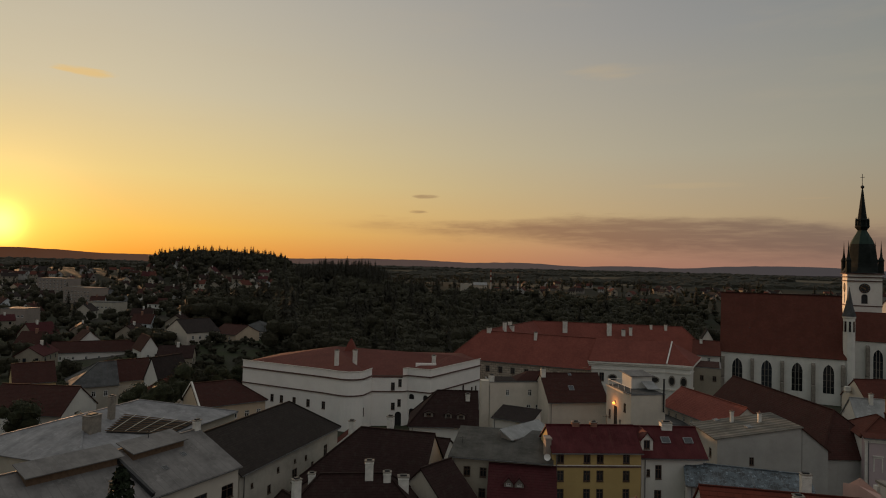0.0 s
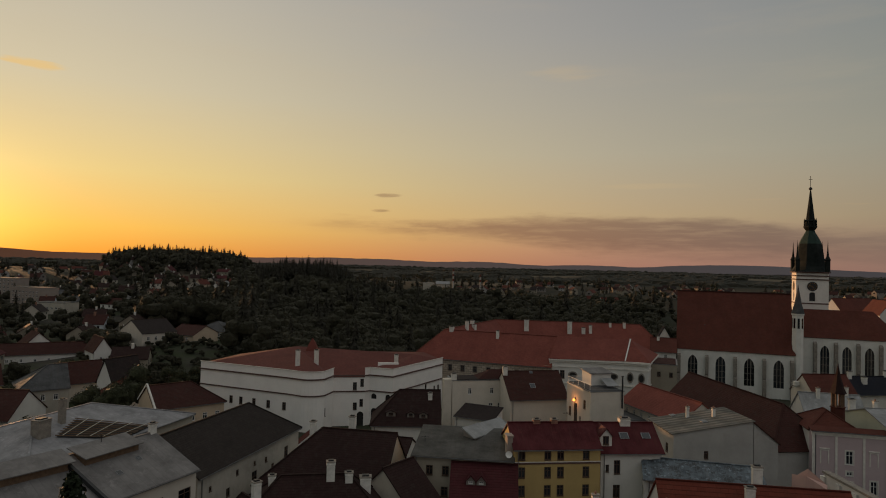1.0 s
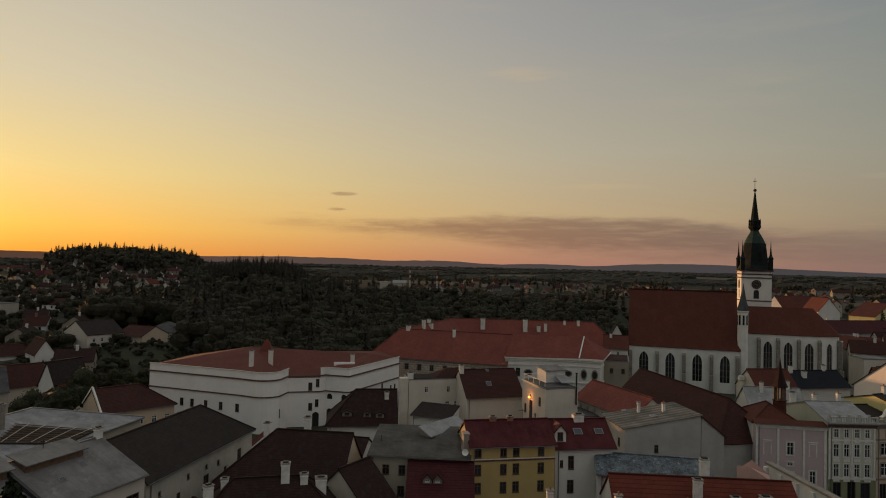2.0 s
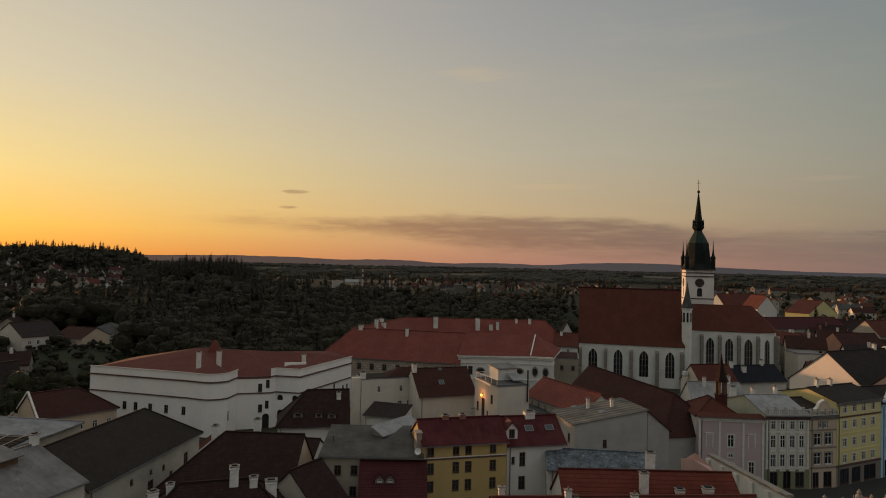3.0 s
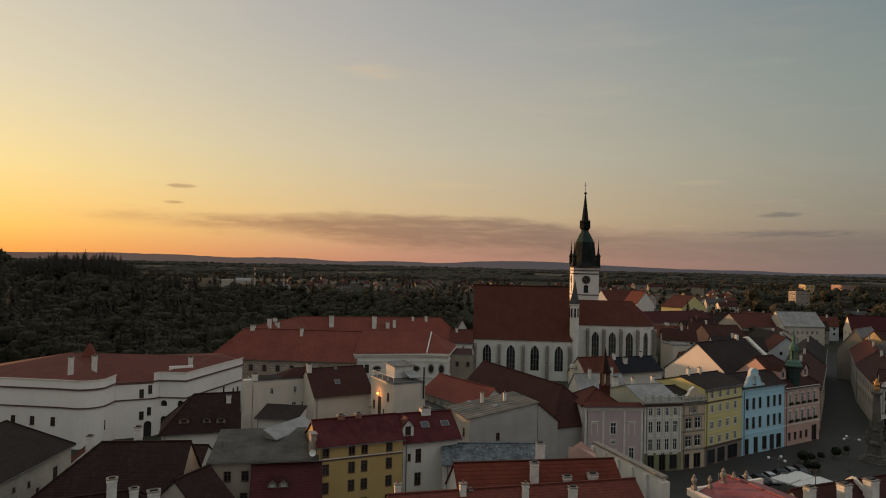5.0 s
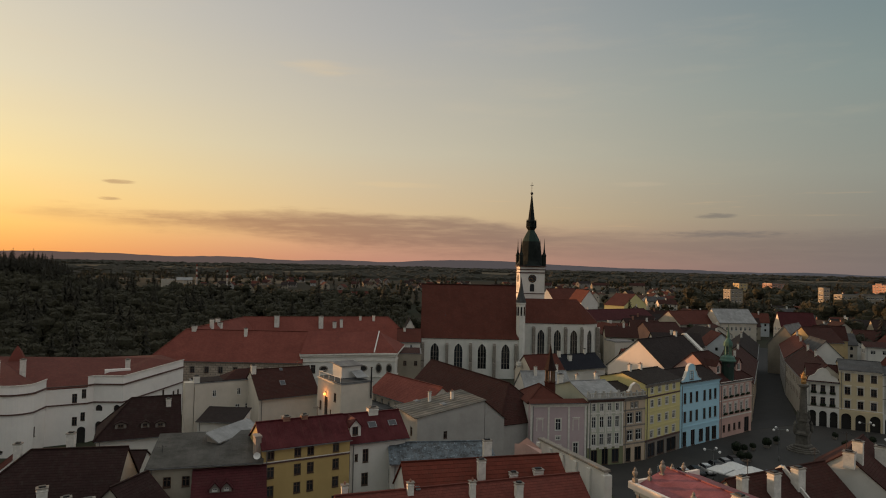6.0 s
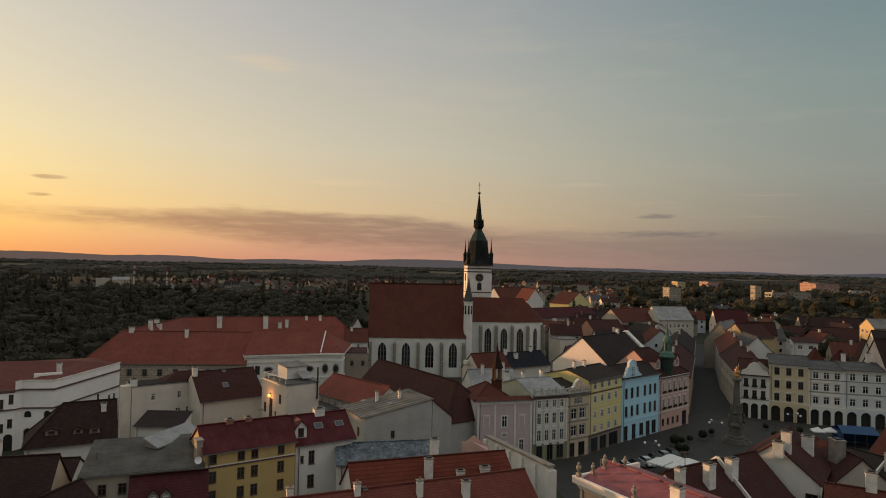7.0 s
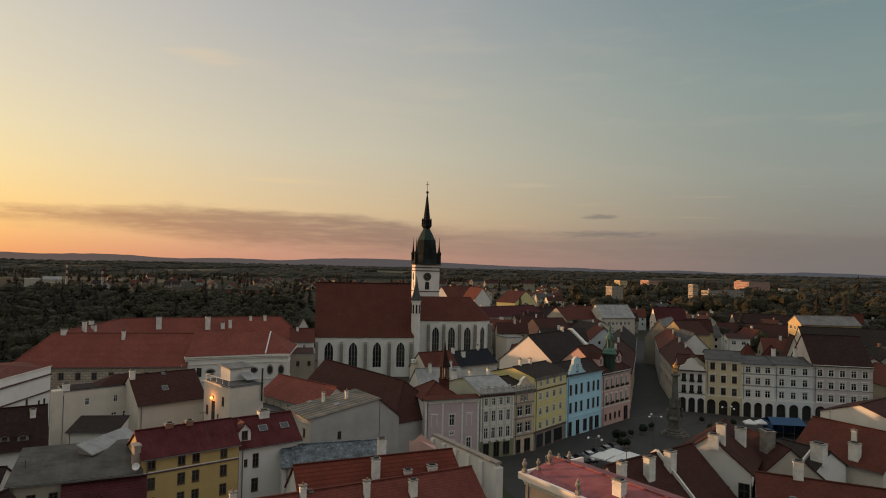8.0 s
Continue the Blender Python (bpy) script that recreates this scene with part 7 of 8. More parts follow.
def merge(pieces):
    vs, fs, n = [], [], 0
    for v, f in pieces:
        vs.append(v)
        fs.append(f + n)
        n += len(v)
    return np.concatenate(vs), np.concatenate(fs)


def broad_crown(height, width, clumps, size, count=7):
    """A broad tree: overlapping knobbly boughs of uneven size, covered with leaf clumps that break their outline."""
    lobes = [(rng.normal(0, width * 0.21, 2), height * rng.uniform(0.42, 0.86), width * rng.uniform(0.2, 0.36)) for _ in range(count)]
    cs, ns, core = [], [], []
    for i, (xy, z, r) in enumerate(lobes):
        k = clumps // len(lobes)
        d = rng.normal(size=(k, 3))
        d /= np.linalg.norm(d, axis=1, keepdims=True)
        d[:, 2] = np.abs(d[:, 2]) * 0.95 - 0.3 * (rng.random(k) < 0.35)
        cs.append(np.array([xy[0], xy[1], z]) + d * r * rng.uniform(0.8, 1.12, (k, 1)))
        ns.append(d + rng.normal(0, 0.25, (k, 3)))
        core.append(lump((xy[0], xy[1], z), r * 0.86, 7.3 * i + height))
    n = np.concatenate(ns)
    n /= np.linalg.norm(n, axis=1, keepdims=True)
    return merge([quads(np.concatenate(cs), n, size), *core])


def fir_crown(height, width, layers, blades):
    """Drooping boughs in tiers round a straight stem."""
    v, f = [], []
    for i in range(layers):
        k = i / (layers - 1)
        z, r = height * (0.14 + 0.84 * k), width / 2 * (1 - k) ** 0.62 * rng.uniform(0.8, 1.15) + 0.25
        for j in range(blades):
            a = 2 * math.pi * (j + rng.random()) / blades
            rr, da = r * rng.uniform(0.65, 1.2), rng.uniform(0.22, 0.38)
            base = len(v)
            v += [(0, 0, z + height * 0.06), (rr * math.cos(a - da), rr * math.sin(a - da), z - rr * 0.25), (rr * 1.15 * math.cos(a), rr * 1.15 * math.sin(a), z - rr * 0.35), (rr * math.cos(a + da), rr * math.sin(a + da), z - rr * 0.22)]
            f.append((base, base + 1, base + 2, base + 3))
    return np.array(v, float), np.array(f)


def joined(name, pieces, mat, label, category):
    """One object of kind stuff out of many placed pieces (verts, faces)."""
    v, f = merge(pieces)
    me = bpy.data.meshes.new(name)
    me.vertices.add(len(v))
    me.vertices.foreach_set("co", v.astype(np.float32).ravel())
    me.loops.add(f.size)
    me.loops.foreach_set("vertex_index", f.astype(np.int32).ravel())
    me.polygons.add(len(f))
    me.polygons.foreach_set("loop_start", np.arange(0, f.size, 4, dtype=np.int32))
    me.polygons.foreach_set("use_smooth", np.ones(len(f), dtype=bool))
    me.update(calc_edges=True)
    me.materials.append(mat)
    return tagged(new(name, me), label, category, kind="stuff")


def put(crown, x, y, z, s, turn, squash=1.0):
    v, f = crown
    c, k = math.cos(turn) * s, math.sin(turn) * s
    return np.stack([x + c * v[:, 0] - k * v[:, 1], y + k * v[:, 0] + c * v[:, 1], z + v[:, 2] * s * squash], 1), f


def polar(az, r):
    return r * math.sin(radians(az)), r * math.cos(radians(az))


NEAR_BROAD = [broad_crown(14, 10, 300, 0.42) for _ in range(5)]
FAR_BROAD = [broad_crown(14, 10, 84, 0.6, 5) for _ in range(6)]
DIM_BROAD = [broad_crown(14, 10, 24, 0.9, 3) for _ in range(5)]
BROAD = [broad_crown(13, 9.5, 1500, 0.27, 9) for _ in range(4)]
FIRS = [fir_crown(22, 8.4, 13, 8) for _ in range(5)]

# woods behind the castle and on the hills
woods, firs = [], []


SEEN = []            # bearings of suburban houses that stay clear of trees
for o in scene.objects:
    if o.parent is None and o.type == "EMPTY" and o.location.x < -30 and o.location.y > 110:
        for c in o.children:
            if c.name.startswith("wall"):
                m = o.matrix_basis @ (sum((Vector(k) for k in c.bound_box), Vector()) / 8)
                SEEN.append((math.degrees(math.atan2(m.x, m.y)), math.hypot(m.x, m.y)))


def plant(az0, az1, r0, r1, count, fir=0.1, smin=0.75, smax=1.3, holes=0.0):
    made = 0
    while made < count:
        az, r = rng.uniform(az0, az1), math.sqrt(rng.uniform(r0 * r0, r1 * r1))
        x, y = polar(az, r)
        made += 1
        if any(abs(az - a) < 1.5 and q - 60 < r < q + 8 for a, q in SEEN):
            continue
        if 1080 < r and (19 < az < 24.5 or 27.5 < az < 34):      # open fields
            continue
        if noise.noise((x / 60, y / 60, 9)) < holes - 0.5:
            continue
        z = ground_height(x, y) - 0.4
        s = rng.uniform(smin, smax)
        if rng.random() < fir:
            firs.append(put(FIRS[rng.integers(5)], x, y, z, s * 0.9, rng.uniform(0, 6.28)))
        else:
            kinds = NEAR_BROAD if r < 440 else FAR_BROAD if r < 850 else DIM_BROAD
            woods.append(put(kinds[rng.integers(5)], x, y, z - 2.4 * s, s, rng.uniform(0, 6.28), rng.uniform(0.85, 1.25)))


plant(-14.5, -1, 235, 720, 1250, 0.12)
plant(-1, 6, 235, 640, 560, 0.1)
plant(6, 23, 235, 600, 760, 0.05)
plant(-12.5, -4, 640, 730, 150, 0.85, 0.9, 1.2)
plant(-21, -14.6, 292, 345, 110, 0.15, 0.9, 1.2)
plant(-11.3, -5.2, 590, 680, 60, 1.0, 1.15, 1.5)
plant(-4, -1, 590, 680, 16, 1.0, 0.9, 1.2)
plant(-24.3, -13.2, 860, 1000, 420, 0.1, 0.8, 1.2)
plant(-24.3, -13.2, 880, 1000, 120, 0.9, 0.75, 1.05)
plant(-36, -24, 700, 860, 130, 0.2, 0.5, 0.8)
plant(-24, -12, 700, 860, 170, 0.2)
plant(-37, -13, 215, 420, 170, 0.05, 0.4, 0.7)
plant(-37, -13, 420, 720, 330, 0.1, 0.5, 0.9)
plant(-27, -12.5, 196, 300, 150, 0.1, 0.25, 0.45)
plant(-34, -20, 150, 230, 60, 0.05, 0.25, 0.4)
plant(22, 27, 235, 420, 90, 0.05, 0.7, 1.0)
plant(20, 75, 480, 900, 520, 0.1, 0.6, 0.95, 0.25)
plant(44, 75, 560, 800, 300, 0.05, 0.7, 1.0, 0.1)
plant(55, 75, 260, 700, 230, 0.05, 0.7, 1.1, 0.1)
plant(58.5, 62.5, 400, 470, 36, 0.0, 1.0, 1.35)
plant(62.0, 65.5, 390, 450, 34, 0.03, 1.0, 1.4)
plant(66.0, 69.0, 350, 420, 34, 0.03, 1.2, 1.55)
plant(70.0, 75.0, 330, 460, 40, 0.03, 1.0, 1.45)
plant(52.5, 57.0, 520, 640, 50, 0.04, 1.0, 1.4)
plant(48, 75, 560, 690, 330, 0.0, 1.5, 1.9)
plant(49.5, 53, 470, 510, 26, 0.0, 1.2, 1.5)
plant(56.3, 63, 435, 472, 60, 0.0, 1.4, 1.75)
plant(65.5, 75, 440, 510, 90, 0.02, 1.5, 1.9)
plant(49.0, 59.0, 430, 500, 110, 0.08, 0.85, 1.15)
plant(-38, 76, 900, 1700, 1500, 0.3, 0.7, 1.1, 0.3)
for _ in range(240):
    az, r = rng.uniform(-26, -13), rng.uniform(192, 262)
    x, y = polar(az, r)
    s = rng.uniform(0.1, 0.3)
    woods.append(put(NEAR_BROAD[rng.integers(5)], x, y, ground_height(x, y) - 3.4 * s, s, rng.uniform(0, 6.28), rng.uniform(0.8, 1.1)))
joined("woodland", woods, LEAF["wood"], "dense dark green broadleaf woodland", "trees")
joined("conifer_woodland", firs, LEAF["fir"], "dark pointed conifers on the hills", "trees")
# far woods on the plain: belts of low uneven canopy with fields between them
CANOPY = [lump((0, 0, 0), 1.0, 3.7 * k) for k in range(8)]
far = []
for _ in range(9000):
    az, r = rng.uniform(-40, 78), rng.uniform(1500, 4350)
    x, y = polar(az, r)
    if noise.noise((az / 9, r / 330, 2)) + 0.5 * noise.noise((az / 2.2, r / 120, 5)) < -0.02 - 0.25 * ease(2600, 4000, r):
        continue
    v, f = CANOPY[rng.integers(8)]
    far.append(put((v * (rng.uniform(14, 30), rng.uniform(10, 18), rng.uniform(9, 14)), f), x, y, ground_height(x, y), 1.0, -radians(az)))
joined("distant_woodland", far, LEAF["fir"], "distant woods across the plain", "trees")


def broad_tree(x, y, height, label, kind="garden"):
    """A single tree: tapered trunk with limbs, and a crown of leaf clumps."""
    t = thing("tree", x, y, rng.uniform(0, 6.28), label, "tree", z=ground_height(x, y))
    s = height / 13
    bm = bmesh.new()
    lathe(bm, [(0.34 * s, -0.5), (0.26 * s, 2.0 * s), (0.2 * s, 5 * s), (0.1 * s, 9 * s)], 8)
    for k in range(6):
        a, z = 1.1 * k, (3.2 + 0.9 * k) * s
        beam(bm, (0, 0, z), (2.6 * s * math.cos(a), 2.6 * s * math.sin(a), z + 2.4 * s), 0.16 * s, 0.16 * s)
    part("trunk", bm, BARK, t)
    v, f = BROAD[rng.integers(4)]
    me = bpy.data.meshes.new("crown")
    me.from_pydata((v * s).tolist(), [], f.tolist())
    me.materials.append(LEAF[kind])
    link("crown", me, t, "loose crown of green leaves")


for az, r, h in ((-28.5, 132, 9), (-24.0, 150, 11), (-22.5, 158, 10), (-21.4, 168, 12), (-19.0, 190, 8), (-17.2, 196, 7), (-15.5, 200, 8), (-33, 150, 9), (-30.5, 175, 8), (-27, 205, 9), (-13.2, 205, 9),
                 (47.5, 330, 12), (56.2, 420, 13), (62.5, 300, 13), (65.5, 260, 14), (68.5, 330, 12)):
    broad_tree(*polar(az, r), h, "broadleaf tree with a loose dark green crown")


def columnar(x, y, height):
    t = thing("thuja", x, y, 0, "slim dark evergreen standing beside the tin-roofed house", "tree")
    bm = bmesh.new()
    lathe(bm, [(0.2, -0.5), (0.1, height * 0.7)], 6)
    part("trunk", bm, BARK, t)
    n = 1300
    z = rng.uniform(0.02, 1, n)
    a = rng.uniform(0, 6.28, n)
    r = 1.5 * (1 - z ** 7) ** 0.6 * (0.7 + 0.3 * z) * rng.uniform(0.7, 1.1, n)
    c = np.stack([r * np.cos(a), r * np.sin(a), z * height], 1)
    nn = np.stack([np.cos(a), np.sin(a), 0.5 + 0 * a], 1) + rng.normal(0, 0.4, (n, 3))
    v, f = quads(c, nn / np.linalg.norm(nn, axis=1, keepdims=True), 0.32)
    me = bpy.data.meshes.new("crown")
    me.from_pydata(v.tolist(), [], f.tolist())
    me.materials.append(LEAF["hedge"])
    link("crown", me, t)

# ---- roofs of the wider town and suburbs ----
def simple_house(W, D, ze, zr, wall, roof, label):
    """A plain gabled house seen from afar, with its windows and chimney."""
    h = thing("house", 0, 0, 0, label, "house", "houses of the wider town")
    bm = bmesh.new()
    for o, u, L in (((0, 0), (1, 0), W), ((W, 0), (0, 1), D), ((W, D), (-1, 0), W), ((0, D), (0, -1), D)):
        pierced(bm, o, u, L, -3, ze, [])
    for ps in (((W, 0, ze), (W, D, ze), (W, D / 2, zr)), ((0, D, ze), (0, 0, ze), (0, D / 2, zr))):
        bm.faces.new([bm.verts.new(p) for p in ps])
    part("wall", bm, WALL[wall], h)
    bm = bmesh.new()
    for p in roof_planes("gable", W, D, ze + 0.05, zr + 0.05, 0.5, 0.3)[0]:
        slab(bm, p, 0.2)
    part("roof", bm, ROOF[roof], h)
    bm = bmesh.new()
    x, y = W * rng.uniform(0.3, 0.7), D * 0.45
    box(bm, x - 0.4, y - 0.35, ze + 1, x + 0.4, y + 0.35, zr + 1.0)
    box(bm, x - 0.47, y - 0.42, zr + 1.0, x + 0.47, y + 0.42, zr + 1.12)
    part("chimney", bm, CHALK if rng.random() < 0.6 else BRICKWORK, h)
    f, p = window_meshes(1.1, 1.4, "white", 1)
    n = max(2, int(W / 3.6))
    for lv in ([ze - 2.3] if ze < 6 else [ze - 2.3, ze - 5.3]):
        for i in range(n):
            wd = link("window", p, h, "", (W * (i + 0.5) / n - 0.55, -0.16, lv), 0)
    for i in range(2):
        link("window", p, h, "", (-0.16, D * (0.72 - 0.44 * i), ze - 2.3), -math.pi / 2)
        link("window", p, h, "", (W + 0.16, D * (0.28 + 0.44 * i), ze - 2.3), math.pi / 2)
    for c in h.children:
        c.location.x -= W / 2
        c.location.y -= D / 2
    return h


COLOURS = ["white", "dirty", "beige", "sand", "beige", "grey", "cream", "dirty", "paleblue", "beige"]
ROOFS = ["red", "brown", "umber", "dark", "wine", "brown", "umber", "greytin", "dark", "red"]
TALL, LOW = [], []
for k in range(12):
    wc, rc = COLOURS[k % 10], ROOFS[(k * 7 + 3) % 10]
    W, D, ze = rng.uniform(11, 20), rng.uniform(9, 13), rng.uniform(7.5, 11)
    TALL.append(simple_house(W, D, ze, ze + D * rng.uniform(0.3, 0.45), wc, rc, "%s town house with a %s roof" % (wc.replace("pale", "pale "), {"greytin": "grey sheet", "wine": "wine red"}.get(rc, rc + " tile"))))
    W, D, ze = rng.uniform(8, 13), rng.uniform(8, 10), rng.uniform(3.4, 6)
    LOW.append(simple_house(W, D, ze, ze + D * rng.uniform(0.32, 0.5), wc, ROOFS[(k * 3 + 1) % 10], "%s family house with a pitched roof" % wc.replace("pale", "pale ")))

TAKEN = [(o.location.x, o.location.y) for o in scene.objects if o.parent is None and o.type == "EMPTY" and o not in TALL and o not in LOW]
for o in scene.objects:
    if o.parent is None and o.type == "EMPTY" and o.children and o not in TALL and o not in LOW:
        for c in o.children:
            if c.name.startswith(("wall", "nave_wall", "choir_wall")):
                for k in c.bound_box:
                    q = o.matrix_basis @ Vector(k)
                    TAKEN.append((q.x, q.y))
                m = o.matrix_basis @ (sum((Vector(k) for k in c.bound_box), Vector()) / 8)
                TAKEN.append((m.x, m.y))
used = {o.name: False for o in TALL + LOW}


def settle(kinds, az0, az1, r0, r1, count, gap, heading, clear=11, spread=8):
    made = tries = 0
    while made < count and tries < count * 30:
        tries += 1
        az, r = rng.uniform(az0, az1), math.sqrt(rng.uniform(r0 * r0, r1 * r1))
        x, y = polar(az, r)
        if any((x - a) ** 2 + (y - b) ** 2 < (clear if i < FIXED else gap) ** 2 for i, (a, b) in enumerate(TAKEN)):
            continue
        if 35.5 < az < 43 and r < 245:      # the choir stands clear
            continue
        # keep the street free
        if abs((x - 146) * 0.593 - (y - 104) * 0.805) < 15 and 140 < x < 330:
            continue
        o = kinds[rng.integers(len(kinds))]
        m = pose(x, y, ground_height(x, y), 0, 0, heading + rng.choice([0, 90]) + rng.normal(0, spread))
        if used[o.name]:
            copy_thing(o, m)
        else:
            o.matrix_basis = m
            used[o.name] = True
        TAKEN.append((x, y))
        made += 1


FIXED = len(TAKEN)
settle(TALL, 37, 74, 215, 420, 90, 15, -32)
settle(TALL, 30, 75, 420, 800, 62, 21, -20, 16)
settle(LOW, -20.5, -12.5, 560, 690, 26, 17, 10, 14, 20)
settle(LOW, -37, -20, 330, 900, 60, 22, 5, 16, 25)
settle(LOW, -37, -21, 205, 330, 10, 15, 20, 12, 20)
settle(TALL, 22, 37, 238, 330, 12, 18, -25, 15, 10)
for i, o in enumerate(TALL + LOW):
    if not used[o.name]:
        x, y = polar(40 + i, 760)
        o.matrix_basis = pose(x, y, ground_height(x, y), 0, 0, 20)

# houses too far to tell apart: one object
def distant_houses(zones):
    """Walls, roofs and windows of many small far houses, joined."""
    names = ["grey", "dirty", "dark", "dirty"]
    tops = ["red", "brown", "dark", "umber", "brown"]
    mats = [WALL[n] for n in names] + [ROOF[n] for n in tops] + [GLASS]
    bm = bmesh.new()
    for az0, az1, r0, r1, count, big in zones:
        for _ in range(count):
            az, r = rng.uniform(az0, az1), math.sqrt(rng.uniform(r0 * r0, r1 * r1))
            x, y = polar(az, r)
            W, D, e = rng.uniform(9, 15) * big, rng.uniform(8, 11), rng.uniform(4, 7) * big
            m = pose(x, y, ground_height(x, y), 0, 0, rng.uniform(0, 180))
            k0 = len(bm.faces)
            wi, ri = int(rng.integers(4)), 4 + int(rng.integers(5))
            box(bm, 0, 0, -3, W, D, e)
            bm.faces.ensure_lookup_table()
            for f in bm.faces[k0:]:
                f.material_index = wi
            k1 = len(bm.faces)
            for q in ((W, 0), (0, 1)):
                vs = [bm.verts.new(p) for p in ((q[0], 0, e), (q[0], D, e), (q[0], D / 2, e + D * 0.4))]
                bm.faces.new(vs if q[0] else vs[::-1]).material_index = wi
            bm.faces.ensure_lookup_table()
            k1 = len(bm.faces)
            for p in roof_planes("gable", W, D, e + 0.05, e + D * 0.4 + 0.05, 0.5, 0.3)[0]:
                slab(bm, p, 0.2)
            bm.faces.ensure_lookup_table()
            for f in bm.faces[k1:]:
                f.material_index = ri
            k2 = len(bm.faces)
            for i in range(3):
                for yy in (-0.06, D + 0.02):
                    box(bm, W * (i + 0.5) / 3 - 0.6, yy, e - 2.4, W * (i + 0.5) / 3 + 0.6, yy + 0.04, e - 0.9)
            for xx in (-0.06, W + 0.02):
                box(bm, xx, D * 0.35, e - 2.4, xx + 0.04, D * 0.65, e - 0.9)
            bm.faces.ensure_lookup_table()
            for f in bm.faces[k2:]:
                f.material_index = 9
            done = {v for f in bm.faces[k0:] for v in f.verts}
            for v in done:
                v.co = m @ v.co
    me = bpy.data.meshes.new("distant_houses")
    bm.to_mesh(me)
    bm.free()
    for mt in mats:
        me.materials.append(mt)
    tagged(new("distant_houses", me), "small far houses with red and brown roofs", "houses", kind="stuff")


distant_houses(((24, 75, 760, 1300, 90, 1.0), (5, 24, 800, 1300, 46, 1.0), (-37, -24, 900, 1300, 40, 1.2), (36, 75, 900, 1200, 14, 2.0)))

# ---- banded masts beyond the woods ----
def mast(x, y, top):
    m = thing("mast", x, y, 0, "tall mast with red and white bands beyond the woods", "mast", "masts beyond the woods", z=ground_height(x, y))
    h = top - ground_height(x, y)
    bm = bmesh.new()
    lathe(bm, [(1.3, -0.5), (0.9, h)], 8)
    part("shaft", bm, WALL["grey"], m)
    for k in range(3):
        bm = bmesh.new()
        z = h - 3.5 - 7.0 * k
        lathe(bm, [(1.12, z), (1.12, z + 3.5)], 8)
        part("band", bm, ROOF["bright"], m, "red painted band")


mast(77.4, 896.7, 32.1)
mast(110.7, 852.9, 25.6)

# ---- square: monument, lamps, parasols, planters, cars ----
def column_monument(x, y):
    m = thing("column_monument", x, y, 0.3, "tall stone plague column with carved figures on a stepped base", "monument")
    bm = bmesh.new()
    for r, z0, z1 in ((3.3, 0.0, 0.3), (2.9, 0.3, 0.6), (2.5, 0.6, 0.9)):
        lathe(bm, [(r, z0), (r, z1)], 8)
    part("steps", bm, OLDSTONE, m)
    bm = bmesh.new()
    lathe(bm, [(2.1, 0.9), (2.1, 1.3), (1.7, 1.6), (1.6, 3.4), (2.0, 3.6), (2.0, 4.0), (1.4, 4.4), (1.2, 6.2), (1.45, 6.4), (1.45, 6.7), (0.9, 7.0)], 4, 0, 0, math.pi / 4)
    part("pedestal", bm, OLDSTONE, m)
    bm = bmesh.new()
    lathe(bm, [(0.95, 6.9), (0.8, 7.6), (0.72, 10.0), (0.6, 13.4), (0.95, 13.7), (1.0, 14.1), (0.5, 14.3)], 10)
    part("shaft", bm, OLDSTONE, m)
    for z, out, size in ((4.0, 1.75, 1.0), (6.7, 1.15, 0.85)):
        for k in range(4):
            bm = bmesh.new()
            a = radians(90 * k + 45)
            lathe(bm, [(0.34 * size, z), (0.42 * size, z + 0.7 * size), (0.26 * size, z + 1.5 * size), (0.32 * size, z + 1.8 * size), (0.17 * size, z + 2.1 * size), (0.0, z + 2.5 * size)], 8, out * math.cos(a), out * math.sin(a))
            part("carved_post", bm, OLDSTONE, m)
    bm = bmesh.new()
    lathe(bm, [(0.4, 14.2), (0.55, 14.7), (0.45, 15.2), (0.6, 15.6), (0.3, 16.1), (0.34, 16.4), (0.0, 17.0)], 9)
    for k in range(6):
        a = radians(60 * k)
        beam(bm, (0, 0, 15.6), (0.8 * math.cos(a), 0.8 * math.sin(a), 15.7 + 0.4 * (k % 2)), 0.12, 0.12)
    part("gilded_top", bm, GOLD, m)


OLDSTONE = plain("blackened_stone", (0.11, 0.10, 0.085), 0.9, 0, 0.5, 1.2)
column_monument(129.8, 86.8)


def street_lamp(x, y, turn, h=6.4):
    l = thing("street_lamp", x, y, turn, "tall street lamp with three white globes", "lamp", "square lamps")
    bm = bmesh.new()
    lathe(bm, [(0.16, 0), (0.16, 0.8), (0.07, 1.0), (0.05, h)], 8)
    pole = part("pole", bm, ZINC, l)
    bm = bmesh.new()
    for a in (0, 2.1, 4.2):
        beam(bm, (0, 0, h - 0.1), (1.5 * math.cos(a), 1.5 * math.sin(a), h + 0.1), 0.06, 0.06)
    part("arms", bm, ZINC, l)
    for a in (0, 2.1, 4.2):
        bm = bmesh.new()
        bmesh.ops.create_uvsphere(bm, u_segments=12, v_segments=8, radius=0.24, matrix=Matrix.Translation((1.5 * math.cos(a), 1.5 * math.sin(a), h)))
        part("globe", bm, GLOBE, l, "white glass globe")


GLOBE = plain("opal_glass", (0.72, 0.72, 0.70), 0.25, 0, 0.05)
street_lamp(94.9, 80.3, 0.4, 5.8)
street_lamp(118, 84, 1.0)
street_lamp(141, 80, 0.2)
CANVAS = plain("white_canvas", (0.62, 0.62, 0.60), 0.8, 0, 0.12)
BLUECLOTH = plain("blue_canvas", (0.015, 0.05, 0.13), 0.8, 0, 0.2)


